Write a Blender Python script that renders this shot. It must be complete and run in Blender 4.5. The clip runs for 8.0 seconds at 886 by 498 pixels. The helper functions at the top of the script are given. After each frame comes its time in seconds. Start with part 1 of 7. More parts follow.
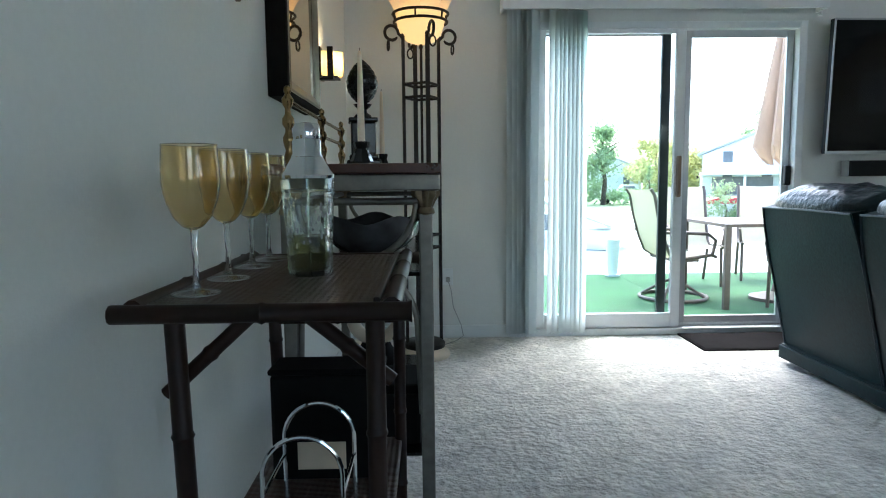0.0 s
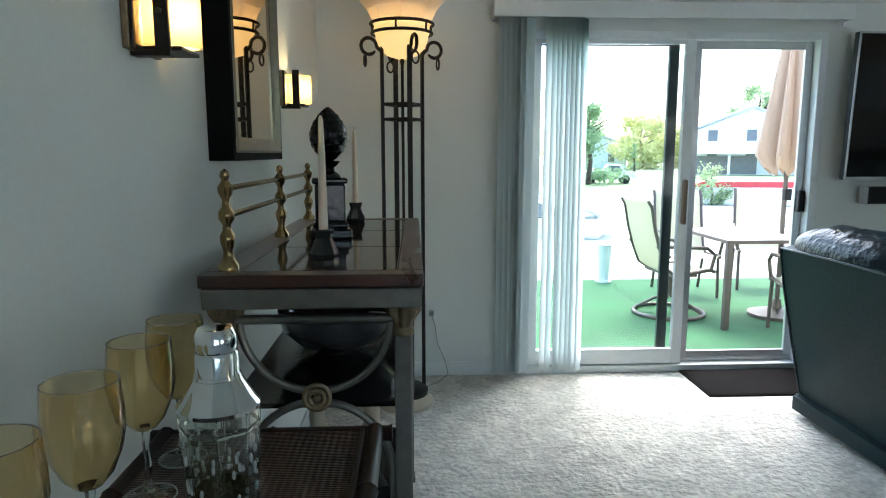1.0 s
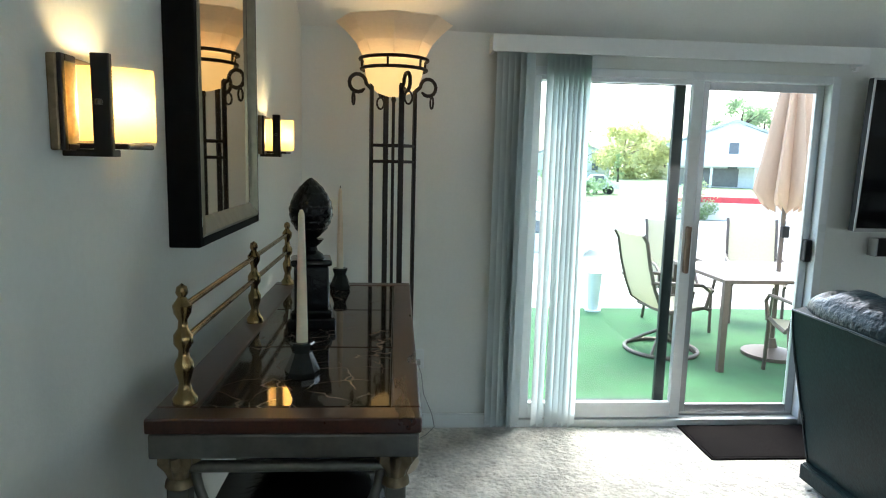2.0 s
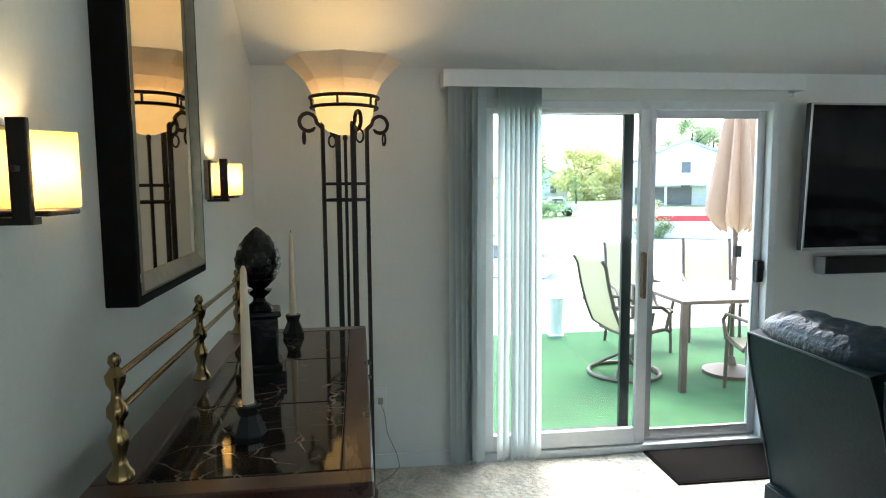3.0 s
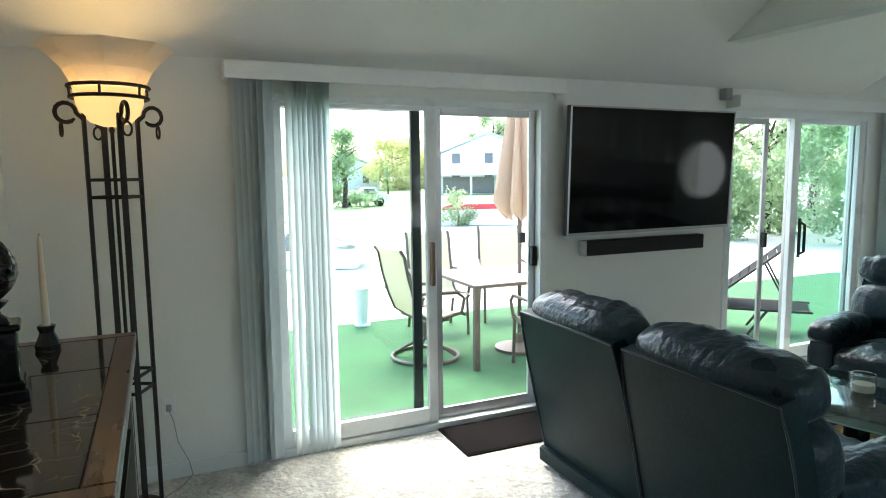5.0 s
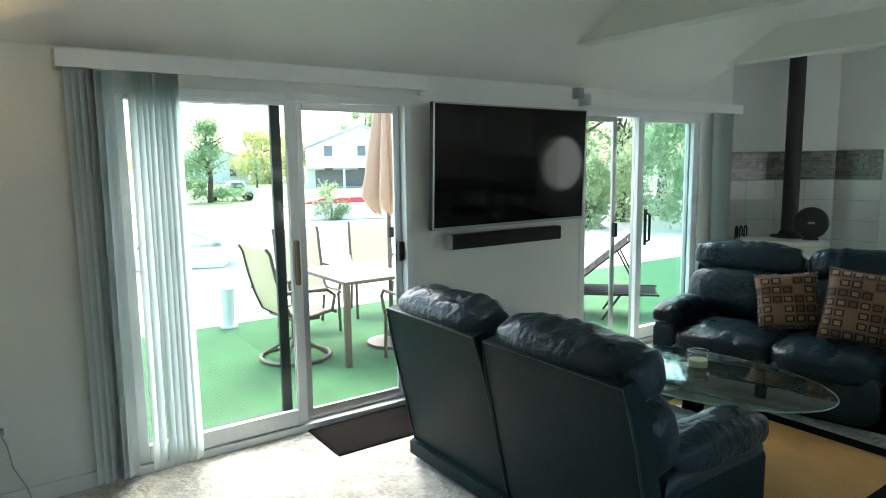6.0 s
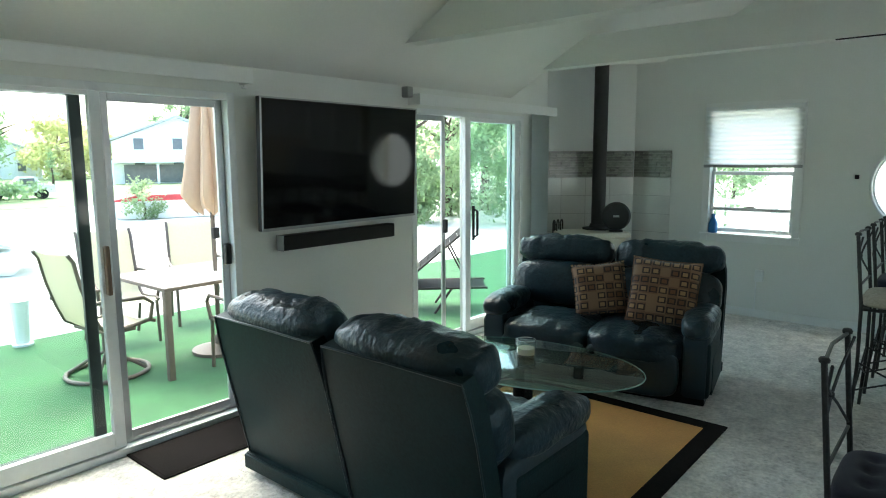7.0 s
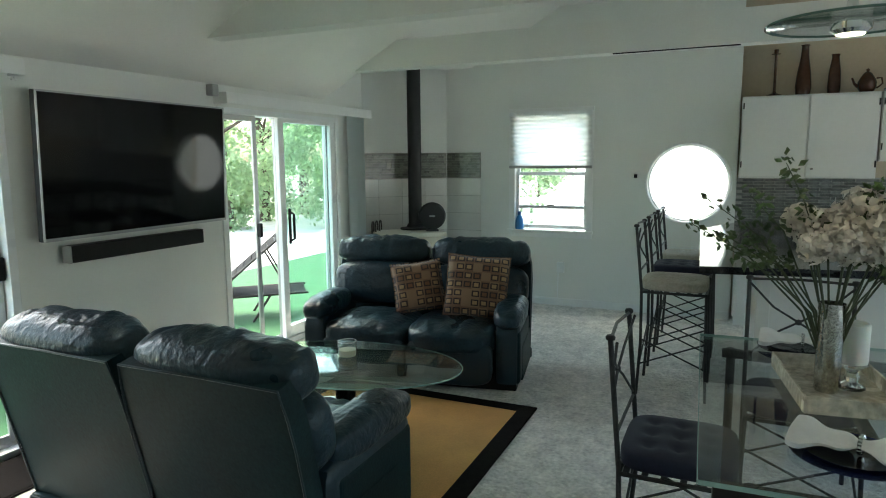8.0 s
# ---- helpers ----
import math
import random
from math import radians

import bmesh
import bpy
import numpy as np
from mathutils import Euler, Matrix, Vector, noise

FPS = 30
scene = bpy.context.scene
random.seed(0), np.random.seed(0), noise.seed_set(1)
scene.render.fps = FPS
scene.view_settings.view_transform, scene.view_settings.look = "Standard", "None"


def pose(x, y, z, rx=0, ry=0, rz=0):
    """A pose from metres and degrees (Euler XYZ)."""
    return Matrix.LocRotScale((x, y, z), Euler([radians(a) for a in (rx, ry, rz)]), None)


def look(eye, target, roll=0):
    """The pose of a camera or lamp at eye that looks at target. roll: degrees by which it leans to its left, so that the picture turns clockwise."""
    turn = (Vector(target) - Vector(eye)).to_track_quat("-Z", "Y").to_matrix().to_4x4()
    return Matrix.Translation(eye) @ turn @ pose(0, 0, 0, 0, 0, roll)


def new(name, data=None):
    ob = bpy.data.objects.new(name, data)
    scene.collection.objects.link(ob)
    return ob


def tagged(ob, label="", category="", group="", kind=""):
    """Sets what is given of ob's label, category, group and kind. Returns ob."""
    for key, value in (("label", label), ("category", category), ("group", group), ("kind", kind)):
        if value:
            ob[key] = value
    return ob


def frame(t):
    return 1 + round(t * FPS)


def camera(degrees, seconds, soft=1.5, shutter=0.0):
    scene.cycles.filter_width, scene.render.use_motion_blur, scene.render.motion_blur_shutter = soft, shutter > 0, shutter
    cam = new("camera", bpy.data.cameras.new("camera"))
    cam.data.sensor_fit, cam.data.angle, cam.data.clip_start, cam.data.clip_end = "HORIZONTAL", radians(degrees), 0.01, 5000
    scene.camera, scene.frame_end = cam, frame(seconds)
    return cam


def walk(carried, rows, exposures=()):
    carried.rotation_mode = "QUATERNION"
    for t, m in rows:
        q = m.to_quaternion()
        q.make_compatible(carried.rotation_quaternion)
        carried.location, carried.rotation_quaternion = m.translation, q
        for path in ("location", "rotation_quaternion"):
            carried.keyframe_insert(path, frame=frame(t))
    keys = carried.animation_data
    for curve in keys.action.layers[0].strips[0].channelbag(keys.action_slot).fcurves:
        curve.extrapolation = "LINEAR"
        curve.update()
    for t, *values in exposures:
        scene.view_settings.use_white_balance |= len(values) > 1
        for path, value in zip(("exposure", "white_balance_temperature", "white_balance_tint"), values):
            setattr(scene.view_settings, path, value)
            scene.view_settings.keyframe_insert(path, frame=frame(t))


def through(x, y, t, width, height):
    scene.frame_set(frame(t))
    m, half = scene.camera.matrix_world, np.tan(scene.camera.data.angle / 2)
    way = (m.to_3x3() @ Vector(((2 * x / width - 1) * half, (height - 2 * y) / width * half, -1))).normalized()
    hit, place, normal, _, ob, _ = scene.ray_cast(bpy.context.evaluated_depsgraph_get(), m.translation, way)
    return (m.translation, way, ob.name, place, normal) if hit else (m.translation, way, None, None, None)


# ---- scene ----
cam = camera(69.0, 8.0, soft=1.05)
PATH = [
    (0.0, 0.530, -4.262, 1.050, 83.984, 0.558, -1.243),
    (0.5, 0.526, -4.056, 1.225, 82.243, -0.004, -2.763),
    (1.0, 0.545, -3.837, 1.351, 81.668, 0.067, -2.620),
    (1.5, 0.514, -3.641, 1.475, 81.110, -1.245, -2.924),
    (3.0, 0.548, -3.534, 1.595, 84.345, 0.462, -7.478),
    (3.5, 0.590, -3.572, 1.601, 84.095, 0.584, -10.389),
    (4.0, 0.625, -3.603, 1.604, 83.814, 0.541, -14.582),
    (4.5, 0.636, -3.611, 1.610, 83.592, 0.522, -19.236),
    (6.0, 0.710, -3.645, 1.639, 82.505, 0.775, -34.973),
    (6.5, 0.720, -3.622, 1.653, 82.123, 0.546, -42.320),
    (7.0, 0.720, -3.598, 1.656, 81.961, 0.344, -49.999),
    (7.5, 0.726, -3.593, 1.652, 81.974, 0.336, -57.619),
    (8.0, 0.740, -3.629, 1.643, 82.121, 0.432, -65.759),
]
walk(cam, [(t, pose(x, y, z, rx, ry, rz)) for t, x, y, z, rx, ry, rz in PATH], exposures=[(0.0, 2.54, 5700, 4), (1.5, 2.5, 5950, 2), (3.5, 2.54, 6250, 4), (4.5, 2.54, 6300, 3), (6.0, 2.48, 6400, -2), (7.0, 2.48, 6450, -4), (8.0, 2.66, 6700, -2)])

# ---- daylight ----
SUN_ELEVATION, SUN_TURN = radians(60), radians(20)
world = bpy.data.worlds.new("sky")
scene.world = world
world.use_nodes = True
wn = world.node_tree
sky = wn.nodes.new("ShaderNodeTexSky")
sky.sky_type, sky.sun_disc = "NISHITA", False
sky.sun_elevation, sky.sun_rotation = SUN_ELEVATION, SUN_TURN
sky.air_density, sky.dust_density, sky.ozone_density = 1.0, 4.0, 1.0
wn.links.new(sky.outputs[0], wn.nodes["Background"].inputs[0])
wn.nodes["Background"].inputs[1].default_value = 0.2
sun_data = bpy.data.lights.new("sun", "SUN")
sun_data.energy, sun_data.angle, sun_data.color = 0.14, radians(35), (1.0, 0.95, 0.88)
sun = new("sun", sun_data)
high, level = math.sin(SUN_ELEVATION), math.cos(SUN_ELEVATION)
sun.matrix_world = look((0, 0, 30), (-level * math.sin(SUN_TURN), -level * math.cos(SUN_TURN), 30 - high), 0)


# ---- building tools ----
def shade(bm, smooth):
    for f in bm.faces:
        f.smooth = smooth


def part(name, bm, material, parent=None, label="", smooth=False):
    """Links a bmesh as one mesh object, under a thing or a part."""
    bmesh.ops.recalc_face_normals(bm, faces=bm.faces[:])
    if smooth:
        shade(bm, True)
    me = bpy.data.meshes.new(name)
    bm.to_mesh(me)
    bm.free()
    if smooth:
        me.set_sharp_from_angle(angle=radians(40))
    me.materials.append(material)
    ob = new(name, me)
    if parent is not None:
        ob.parent = parent
    if label:
        ob["label"] = label
    return ob


def again(ob, m, parent):
    """Another object on the same mesh, at the pose m under its parent."""
    o = new(ob.name.split(".")[0], ob.data)
    o.parent = parent
    o.matrix_basis = m
    return o


def thing(name, m, label, category, group="", kind=""):
    ob = new(name)
    ob.empty_display_size = 0.1
    ob.matrix_world = m
    return tagged(ob, label, category, group, kind)


def add_box(bm, lo, hi, bevel=0.0, seg=2, m=None):
    lo, hi = Vector(lo), Vector(hi)
    made = bmesh.ops.create_cube(bm, size=1)["verts"]
    for v in made:
        v.co = Vector([lo[i] + (v.co[i] + 0.5) * (hi[i] - lo[i]) for i in range(3)])
    if bevel > 0:
        edges = list({e for v in made for e in v.link_edges})
        out = bmesh.ops.bevel(bm, geom=edges, offset=bevel, segments=seg, affect="EDGES", profile=0.5)
        made = list({v for f in out["faces"] for v in f.verts} | {v for v in made if v.is_valid})
    if m is not None:
        bmesh.ops.transform(bm, matrix=m, verts=[v for v in made if v.is_valid])
    return made


def box(lo, hi, bevel=0.0, seg=2):
    bm = bmesh.new()
    add_box(bm, lo, hi, bevel, seg)
    return bm


def boxes(*pairs, bevel=0.0):
    bm = bmesh.new()
    for lo, hi in pairs:
        add_box(bm, lo, hi, bevel)
    return bm


def add_tube(bm, pts, r, seg=10, closed=False, caps=True):
    """A round rod along points; r is one radius or one for each point."""
    pts = [Vector(p) for p in pts]
    n = len(pts)
    rad = [r] * n if isinstance(r, (int, float)) else list(r)
    rings, up = [], None
    for i, p in enumerate(pts):
        a = pts[i - 1] if i > 0 or closed else p
        b = pts[(i + 1) % n] if i < n - 1 or closed else p
        d = (b - a).normalized()
        if up is None:
            up = Vector((0, 0, 1)) if abs(d.z) < 0.9 else Vector((1, 0, 0))
        side = d.cross(up).normalized()
        up = side.cross(d).normalized()
        rings.append([bm.verts.new(p + rad[i] * (math.cos(2 * math.pi * k / seg) * side + math.sin(2 * math.pi * k / seg) * up)) for k in range(seg)])
    for i in range(n if closed else n - 1):
        a, b = rings[i], rings[(i + 1) % n]
        for k in range(seg):
            bm.faces.new((a[k], a[(k + 1) % seg], b[(k + 1) % seg], b[k]))
    if caps and not closed:
        bm.faces.new(rings[0][::-1])
        bm.faces.new(rings[-1])


def tube(pts, r, seg=10, closed=False):
    bm = bmesh.new()
    add_tube(bm, pts, r, seg, closed)
    return bm


def add_lathe(bm, profile, seg=32, centre=(0, 0, 0), closed=False):
    """A turned form: profile of (radius, height) about the z axis."""
    c = Vector(centre)
    rings = []
    for r, z in profile:
        if r < 1e-5:
            rings.append([bm.verts.new(c + Vector((0, 0, z)))])
        else:
            rings.append([bm.verts.new(c + Vector((r * math.cos(2 * math.pi * k / seg), r * math.sin(2 * math.pi * k / seg), z))) for k in range(seg)])
    pairs = list(zip(rings, rings[1:])) + ([(rings[-1], rings[0])] if closed else [])
    for a, b in pairs:
        for k in range(seg):
            k2 = (k + 1) % seg
            if len(a) == 1 and len(b) == 1:
                continue
            if len(a) == 1:
                bm.faces.new((a[0], b[k2], b[k]))
            elif len(b) == 1:
                bm.faces.new((a[k], a[k2], b[0]))
            else:
                bm.faces.new((a[k], a[k2], b[k2], b[k]))


def lathe(profile, seg=32, centre=(0, 0, 0), closed=False):
    bm = bmesh.new()
    add_lathe(bm, profile, seg, centre, closed)
    return bm


def arc(cx, cz, r, a0, a1, n=16, y=0.0):
    """Points of an arc in the xz plane, angles in degrees."""
    return [(cx + r * math.cos(radians(a0 + (a1 - a0) * i / n)), y, cz + r * math.sin(radians(a0 + (a1 - a0) * i / n))) for i in range(n + 1)]


def add_puff(bm, centre, size, n=10, k=5.0, wrinkle=0.0, scale=8.0, m=None, puff=(0, 0, 0)):
    """A soft, rounded block: a cube grid drawn towards a rounded box, with folds."""
    c = Vector(centre)
    h = Vector(size) / 2
    made = {}

    def vert(p):
        key = (round(p[0], 4), round(p[1], 4), round(p[2], 4))
        if key in made:
            return made[key]
        v = Vector(p)
        big = max(abs(a) for a in v)
        norm = sum(abs(a) ** k for a in v) ** (1 / k)
        q = v * (big / norm)
        for i in range(3):
            j, l = (i + 1) % 3, (i + 2) % 3
            q[i] *= 1 + puff[i] * (1 - v[j] ** 2) * (1 - v[l] ** 2)
        q = Vector((q[0] * h[0], q[1] * h[1], q[2] * h[2]))
        if wrinkle:
            w = c + q
            d = noise.noise(w * scale) + 0.5 * noise.noise(w * scale * 2.3)
            q += q.normalized() * wrinkle * d
        q += c
        if m is not None:
            q = m @ q
        made[key] = bm.verts.new(q)
        return made[key]

    for axis in range(3):
        for sign in (-1, 1):
            for i in range(n):
                for j in range(n):
                    quad = []
                    for di, dj in ((0, 0), (1, 0), (1, 1), (0, 1)):
                        p = [0, 0, 0]
                        p[axis] = sign
                        p[(axis + 1) % 3] = -1 + 2 * (i + di) / n
                        p[(axis + 2) % 3] = -1 + 2 * (j + dj) / n
                        quad.append(vert(p))
                    if sign < 0:
                        quad = quad[::-1]
                    bm.faces.new(quad)


def puff(centre, size, **kw):
    bm = bmesh.new()
    add_puff(bm, centre, size, **kw)
    return bm


def prism(outline, y0, y1, axis="y"):
    """A flat outline of (a, b) pushed between two places along an axis."""
    bm = bmesh.new()

    def put(a, b, d):
        return bm.verts.new({"y": (a, d, b), "x": (d, a, b), "z": (a, b, d)}[axis])

    lo, hi = [put(a, b, y0) for a, b in outline], [put(a, b, y1) for a, b in outline]
    n = len(outline)
    bm.faces.new(lo)
    bm.faces.new(hi[::-1])
    for i in range(n):
        bm.faces.new((lo[i], hi[i], hi[(i + 1) % n], lo[(i + 1) % n]))
    return bm


# ---- materials ----
def material(name, colour, rough=0.5, metal=0.0, vary=0.12, grain=30.0, bump=0.1, bump_scale=None, coat=0.0, rough_vary=0.08, stretch=(1, 1, 1), alpha=None, island=0.0, second=None, second_scale=3.0, subsurface=0.0, transmission=0.0, sheen=0.0, deep=0.004, specular=0.5):
    """Principled surface with colour and roughness varied at two scales, and fine relief."""
    m = bpy.data.materials.new(name)
    m.use_nodes = True
    nt = m.node_tree
    n, l = nt.nodes, nt.links
    b = n["Principled BSDF"]
    co = n.new("ShaderNodeTexCoord")
    mp = n.new("ShaderNodeMapping")
    mp.inputs["Scale"].default_value = stretch
    l.new(co.outputs["Object"], mp.inputs["Vector"])
    fine, broad = n.new("ShaderNodeTexNoise"), n.new("ShaderNodeTexNoise")
    fine.inputs["Scale"].default_value, fine.inputs["Detail"].default_value = grain, 6
    broad.inputs["Scale"].default_value, broad.inputs["Detail"].default_value = second_scale, 3
    for t in (fine, broad):
        l.new(mp.outputs[0], t.inputs["Vector"])
    mix = n.new("ShaderNodeMix")
    mix.data_type = "RGBA"
    c2 = second if second else tuple(min(1, c * (1 - 2.2 * vary)) for c in colour)
    mix.inputs[6].default_value, mix.inputs[7].default_value = (*c2, 1), (*[min(1, c * (1 + vary)) for c in colour], 1)
    add = n.new("ShaderNodeMath")
    add.operation = "MULTIPLY_ADD"
    l.new(fine.outputs[0], add.inputs[0])
    add.inputs[1].default_value = 0.5
    half = n.new("ShaderNodeMath")
    half.operation = "MULTIPLY"
    half.inputs[1].default_value = 0.5
    l.new(broad.outputs[0], half.inputs[0])
    l.new(half.outputs[0], add.inputs[2])
    spread = n.new("ShaderNodeMapRange")
    spread.inputs[1].default_value, spread.inputs[2].default_value = 0.3, 0.7
    l.new(add.outputs[0], spread.inputs[0])
    l.new(spread.outputs[0], mix.inputs[0])
    out = mix.outputs[2]
    if island:
        info = n.new("ShaderNodeObjectInfo")
        hsv = n.new("ShaderNodeHueSaturation")
        rng = n.new("ShaderNodeMapRange")
        rng.inputs[3].default_value, rng.inputs[4].default_value = 1 - island, 1 + island
        l.new(info.outputs["Random"], rng.inputs[0])
        l.new(rng.outputs[0], hsv.inputs["Value"])
        l.new(out, hsv.inputs["Color"])
        out = hsv.outputs[0]
    l.new(out, b.inputs["Base Color"])
    rr = n.new("ShaderNodeMapRange")
    rr.inputs[3].default_value, rr.inputs[4].default_value = max(0.02, rough - rough_vary), min(1, rough + rough_vary)
    l.new(broad.outputs[0], rr.inputs[0])
    l.new(rr.outputs[0], b.inputs["Roughness"])
    b.inputs["Metallic"].default_value = metal
    b.inputs["Specular IOR Level"].default_value = specular
    b.inputs["Coat Weight"].default_value = coat
    b.inputs["Coat Roughness"].default_value = 0.08
    b.inputs["Subsurface Weight"].default_value = subsurface
    b.inputs["Transmission Weight"].default_value = transmission
    b.inputs["Sheen Weight"].default_value = sheen
    if bump:
        bn = n.new("ShaderNodeBump")
        bn.inputs["Strength"].default_value, bn.inputs["Distance"].default_value = bump, deep
        if bump_scale:
            t = n.new("ShaderNodeTexNoise")
            t.inputs["Scale"].default_value, t.inputs["Detail"].default_value = bump_scale, 4
            l.new(mp.outputs[0], t.inputs["Vector"])
            l.new(t.outputs[0], bn.inputs["Height"])
        else:
            l.new(fine.outputs[0], bn.inputs["Height"])
        l.new(bn.outputs[0], b.inputs["Normal"])
    return m


def thin_glass(name, tint, gloss=0.04, ior=1.45):
    """A thin sheet of glass: clear with its tint, gloss rising at the edge of sight."""
    m = bpy.data.materials.new(name)
    m.use_nodes = True
    nt = m.node_tree
    n, l = nt.nodes, nt.links
    n.remove(n["Principled BSDF"])
    clear, shine, lw, mix = n.new("ShaderNodeBsdfTransparent"), n.new("ShaderNodeBsdfGlossy"), n.new("ShaderNodeLayerWeight"), n.new("ShaderNodeMixShader")
    clear.inputs[0].default_value = (*tint, 1)
    shine.inputs["Roughness"].default_value = 0.02
    lw.inputs[0].default_value = 0.5
    f0 = ((ior - 1) / (ior + 1)) ** 2
    steep, gain = n.new("ShaderNodeMath"), n.new("ShaderNodeMath")
    steep.operation, steep.inputs[1].default_value = "POWER", 4.0
    gain.operation, gain.inputs[1].default_value, gain.inputs[2].default_value = "MULTIPLY_ADD", 1 - f0, f0
    l.new(lw.outputs["Facing"], steep.inputs[0])
    l.new(steep.outputs[0], gain.inputs[0])
    l.new(gain.outputs[0], mix.inputs[0])
    l.new(clear.outputs[0], mix.inputs[1])
    l.new(shine.outputs[0], mix.inputs[2])
    l.new(mix.outputs[0], n["Material Output"].inputs[0])
    return m


def glowing(name, colour, strength, rough=0.4):
    """Lit glass of a lamp, or the added far backdrop: gives off light."""
    m = bpy.data.materials.new(name)
    m.use_nodes = True
    n, l = m.node_tree.nodes, m.node_tree.links
    b = n["Principled BSDF"]
    t = n.new("ShaderNodeTexNoise")
    t.inputs["Scale"].default_value, t.inputs["Detail"].default_value = 9, 4
    ramp = n.new("ShaderNodeMix")
    ramp.data_type = "RGBA"
    ramp.inputs[6].default_value = (*[c * 0.7 for c in colour], 1)
    ramp.inputs[7].default_value = (*colour, 1)
    l.new(t.outputs[0], ramp.inputs[0])
    b.inputs["Base Color"].default_value = (0.8, 0.72, 0.55, 1)
    b.inputs["Roughness"].default_value = rough
    l.new(ramp.outputs[2], b.inputs["Emission Color"])
    b.inputs["Emission Strength"].default_value = strength
    return m


WALL = material("wall_paint", (0.74, 0.76, 0.72), 0.7, vary=0.02, grain=60, bump=0.12, bump_scale=180)
CEILING = material("ceiling_paint", (0.74, 0.75, 0.71), 0.85, vary=0.02, grain=60, bump=0.1, bump_scale=150)
TAN_WALL = material("tan_wall_paint", (0.52, 0.44, 0.32), 0.7, vary=0.04, bump=0.1, bump_scale=150)
TRIM = material("white_gloss_paint", (0.78, 0.8, 0.78), 0.35, vary=0.02, bump=0.03)
VINYL = material("white_vinyl", (0.76, 0.79, 0.79), 0.3, vary=0.03, bump=0.02)
ALUMINIUM = material("grey_aluminium", (0.45, 0.46, 0.46), 0.35, metal=0.8, vary=0.05, bump=0.03)
PANE = thin_glass("window_glass", (0.93, 0.97, 0.95))
CARPET = material("cream_carpet", (0.76, 0.73, 0.675), 0.95, vary=0.22, grain=38, bump=1.0, bump_scale=31, second_scale=9, sheen=0.2, deep=0.03)
LEATHER = material("navy_leather", (0.012, 0.032, 0.045), 0.32, vary=0.2, grain=120, bump=0.35, bump_scale=45, rough_vary=0.1)
LEATHER_PANEL = material("navy_leather_panel", (0.009, 0.027, 0.031), 0.5, vary=0.25, grain=60, bump=0.3, bump_scale=90, specular=0.14)
TURF = material("green_turf", (0.046, 0.14, 0.052), 0.95, vary=0.2, grain=200, bump=0.5, bump_scale=300)
BLACK_SCREEN = material("black_screen", (0.003, 0.003, 0.0035), 0.06, vary=0.0, bump=0, rough_vary=0.0, specular=0.32)
BLACK_PLASTIC = material("black_plastic", (0.009, 0.009, 0.01), 0.45, vary=0.1, bump=0.05, specular=0.25)
MATTE_BLACK = material("matte_black", (0.006, 0.006, 0.006), 0.8, vary=0.2, bump=0.1, specular=0.1)
DARK_ALUMINIUM = material("dark_door_channel", (0.028, 0.038, 0.037), 0.45, metal=0.2, vary=0.15, bump=0.03, specular=0.3)
DARK_MAT = material("dark_doormat", (0.011, 0.0095, 0.0095), 0.95, vary=0.3, grain=150, bump=0.8, bump_scale=220, specular=0.05)
GROUND = material("pale_ground", (0.6, 0.58, 0.52), 0.9, vary=0.1, grain=2, bump=0.2)


# ---- the room ----
EAVE, RISE, RIDGE_Y, BACK_Y, END_X, KITCHEN_X = 2.225, 0.56, -3.8, -7.6, 7.8, 8.15
RIDGE_Z = EAVE - RISE * RIDGE_Y


def roof_z(y):
    return EAVE - RISE * y if y > RIDGE_Y else RIDGE_Z + RISE * (y - RIDGE_Y)


tagged(part("floor", box((-0.12, BACK_Y - 0.12, -0.2), (KITCHEN_X + 0.1, 0.15, 0.0)), CARPET), "cream cut-pile carpet over the whole living room", "floor", kind="structure")
DOOR1, DOOR2 = (1.17, 3.0, 2.06), (4.6, 6.25, 2.06)
tagged(part("wall_north", boxes(((-0.12, 0, 0), (DOOR1[0], 0.15, 2.3)), ((DOOR1[0], 0, DOOR1[2]), (DOOR1[1], 0.15, 2.3)), ((DOOR1[1], 0, 0), (DOOR2[0], 0.15, 2.3)), ((DOOR2[0], 0, DOOR2[2]), (DOOR2[1], 0.15, 2.3)), ((DOOR2[1], 0, 0), (6.72, 0.15, 2.3))), WALL), "white painted wall with two sliding door openings", "wall", kind="structure")
gable = [(0.0, 0.0), (0.0, EAVE + 0.05), (RIDGE_Y, RIDGE_Z + 0.05), (BACK_Y, EAVE + 0.05), (BACK_Y, 0.0)]
tagged(part("wall_west", prism(gable, -0.12, 0.0, "x"), WALL), "plain white painted wall", "wall", kind="structure")
def roof(name, outline, x0, x1):
    return tagged(part(name, prism(outline, x0, x1, "x"), CEILING), "white vaulted ceiling", "ceiling", kind="structure")


roof("ceiling", [(0.15, EAVE - RISE * 0.15), (RIDGE_Y, RIDGE_Z), (BACK_Y - 0.1, EAVE - 0.05), (BACK_Y - 0.1, EAVE + 0.1), (RIDGE_Y, RIDGE_Z + 0.15), (0.15, EAVE + 0.1)], -0.12, 6.03)
NOOK = 2.68
roof("ceiling_nook", [(0.7, NOOK), ((EAVE - NOOK) / RISE, NOOK), (RIDGE_Y, RIDGE_Z), (BACK_Y - 0.1, EAVE - 0.05), (BACK_Y - 0.1, EAVE + 0.1), (RIDGE_Y, RIDGE_Z + 0.15), ((EAVE - NOOK) / RISE, NOOK + 0.15), (0.7, NOOK + 0.1)], 6.03, KITCHEN_X + 0.1)
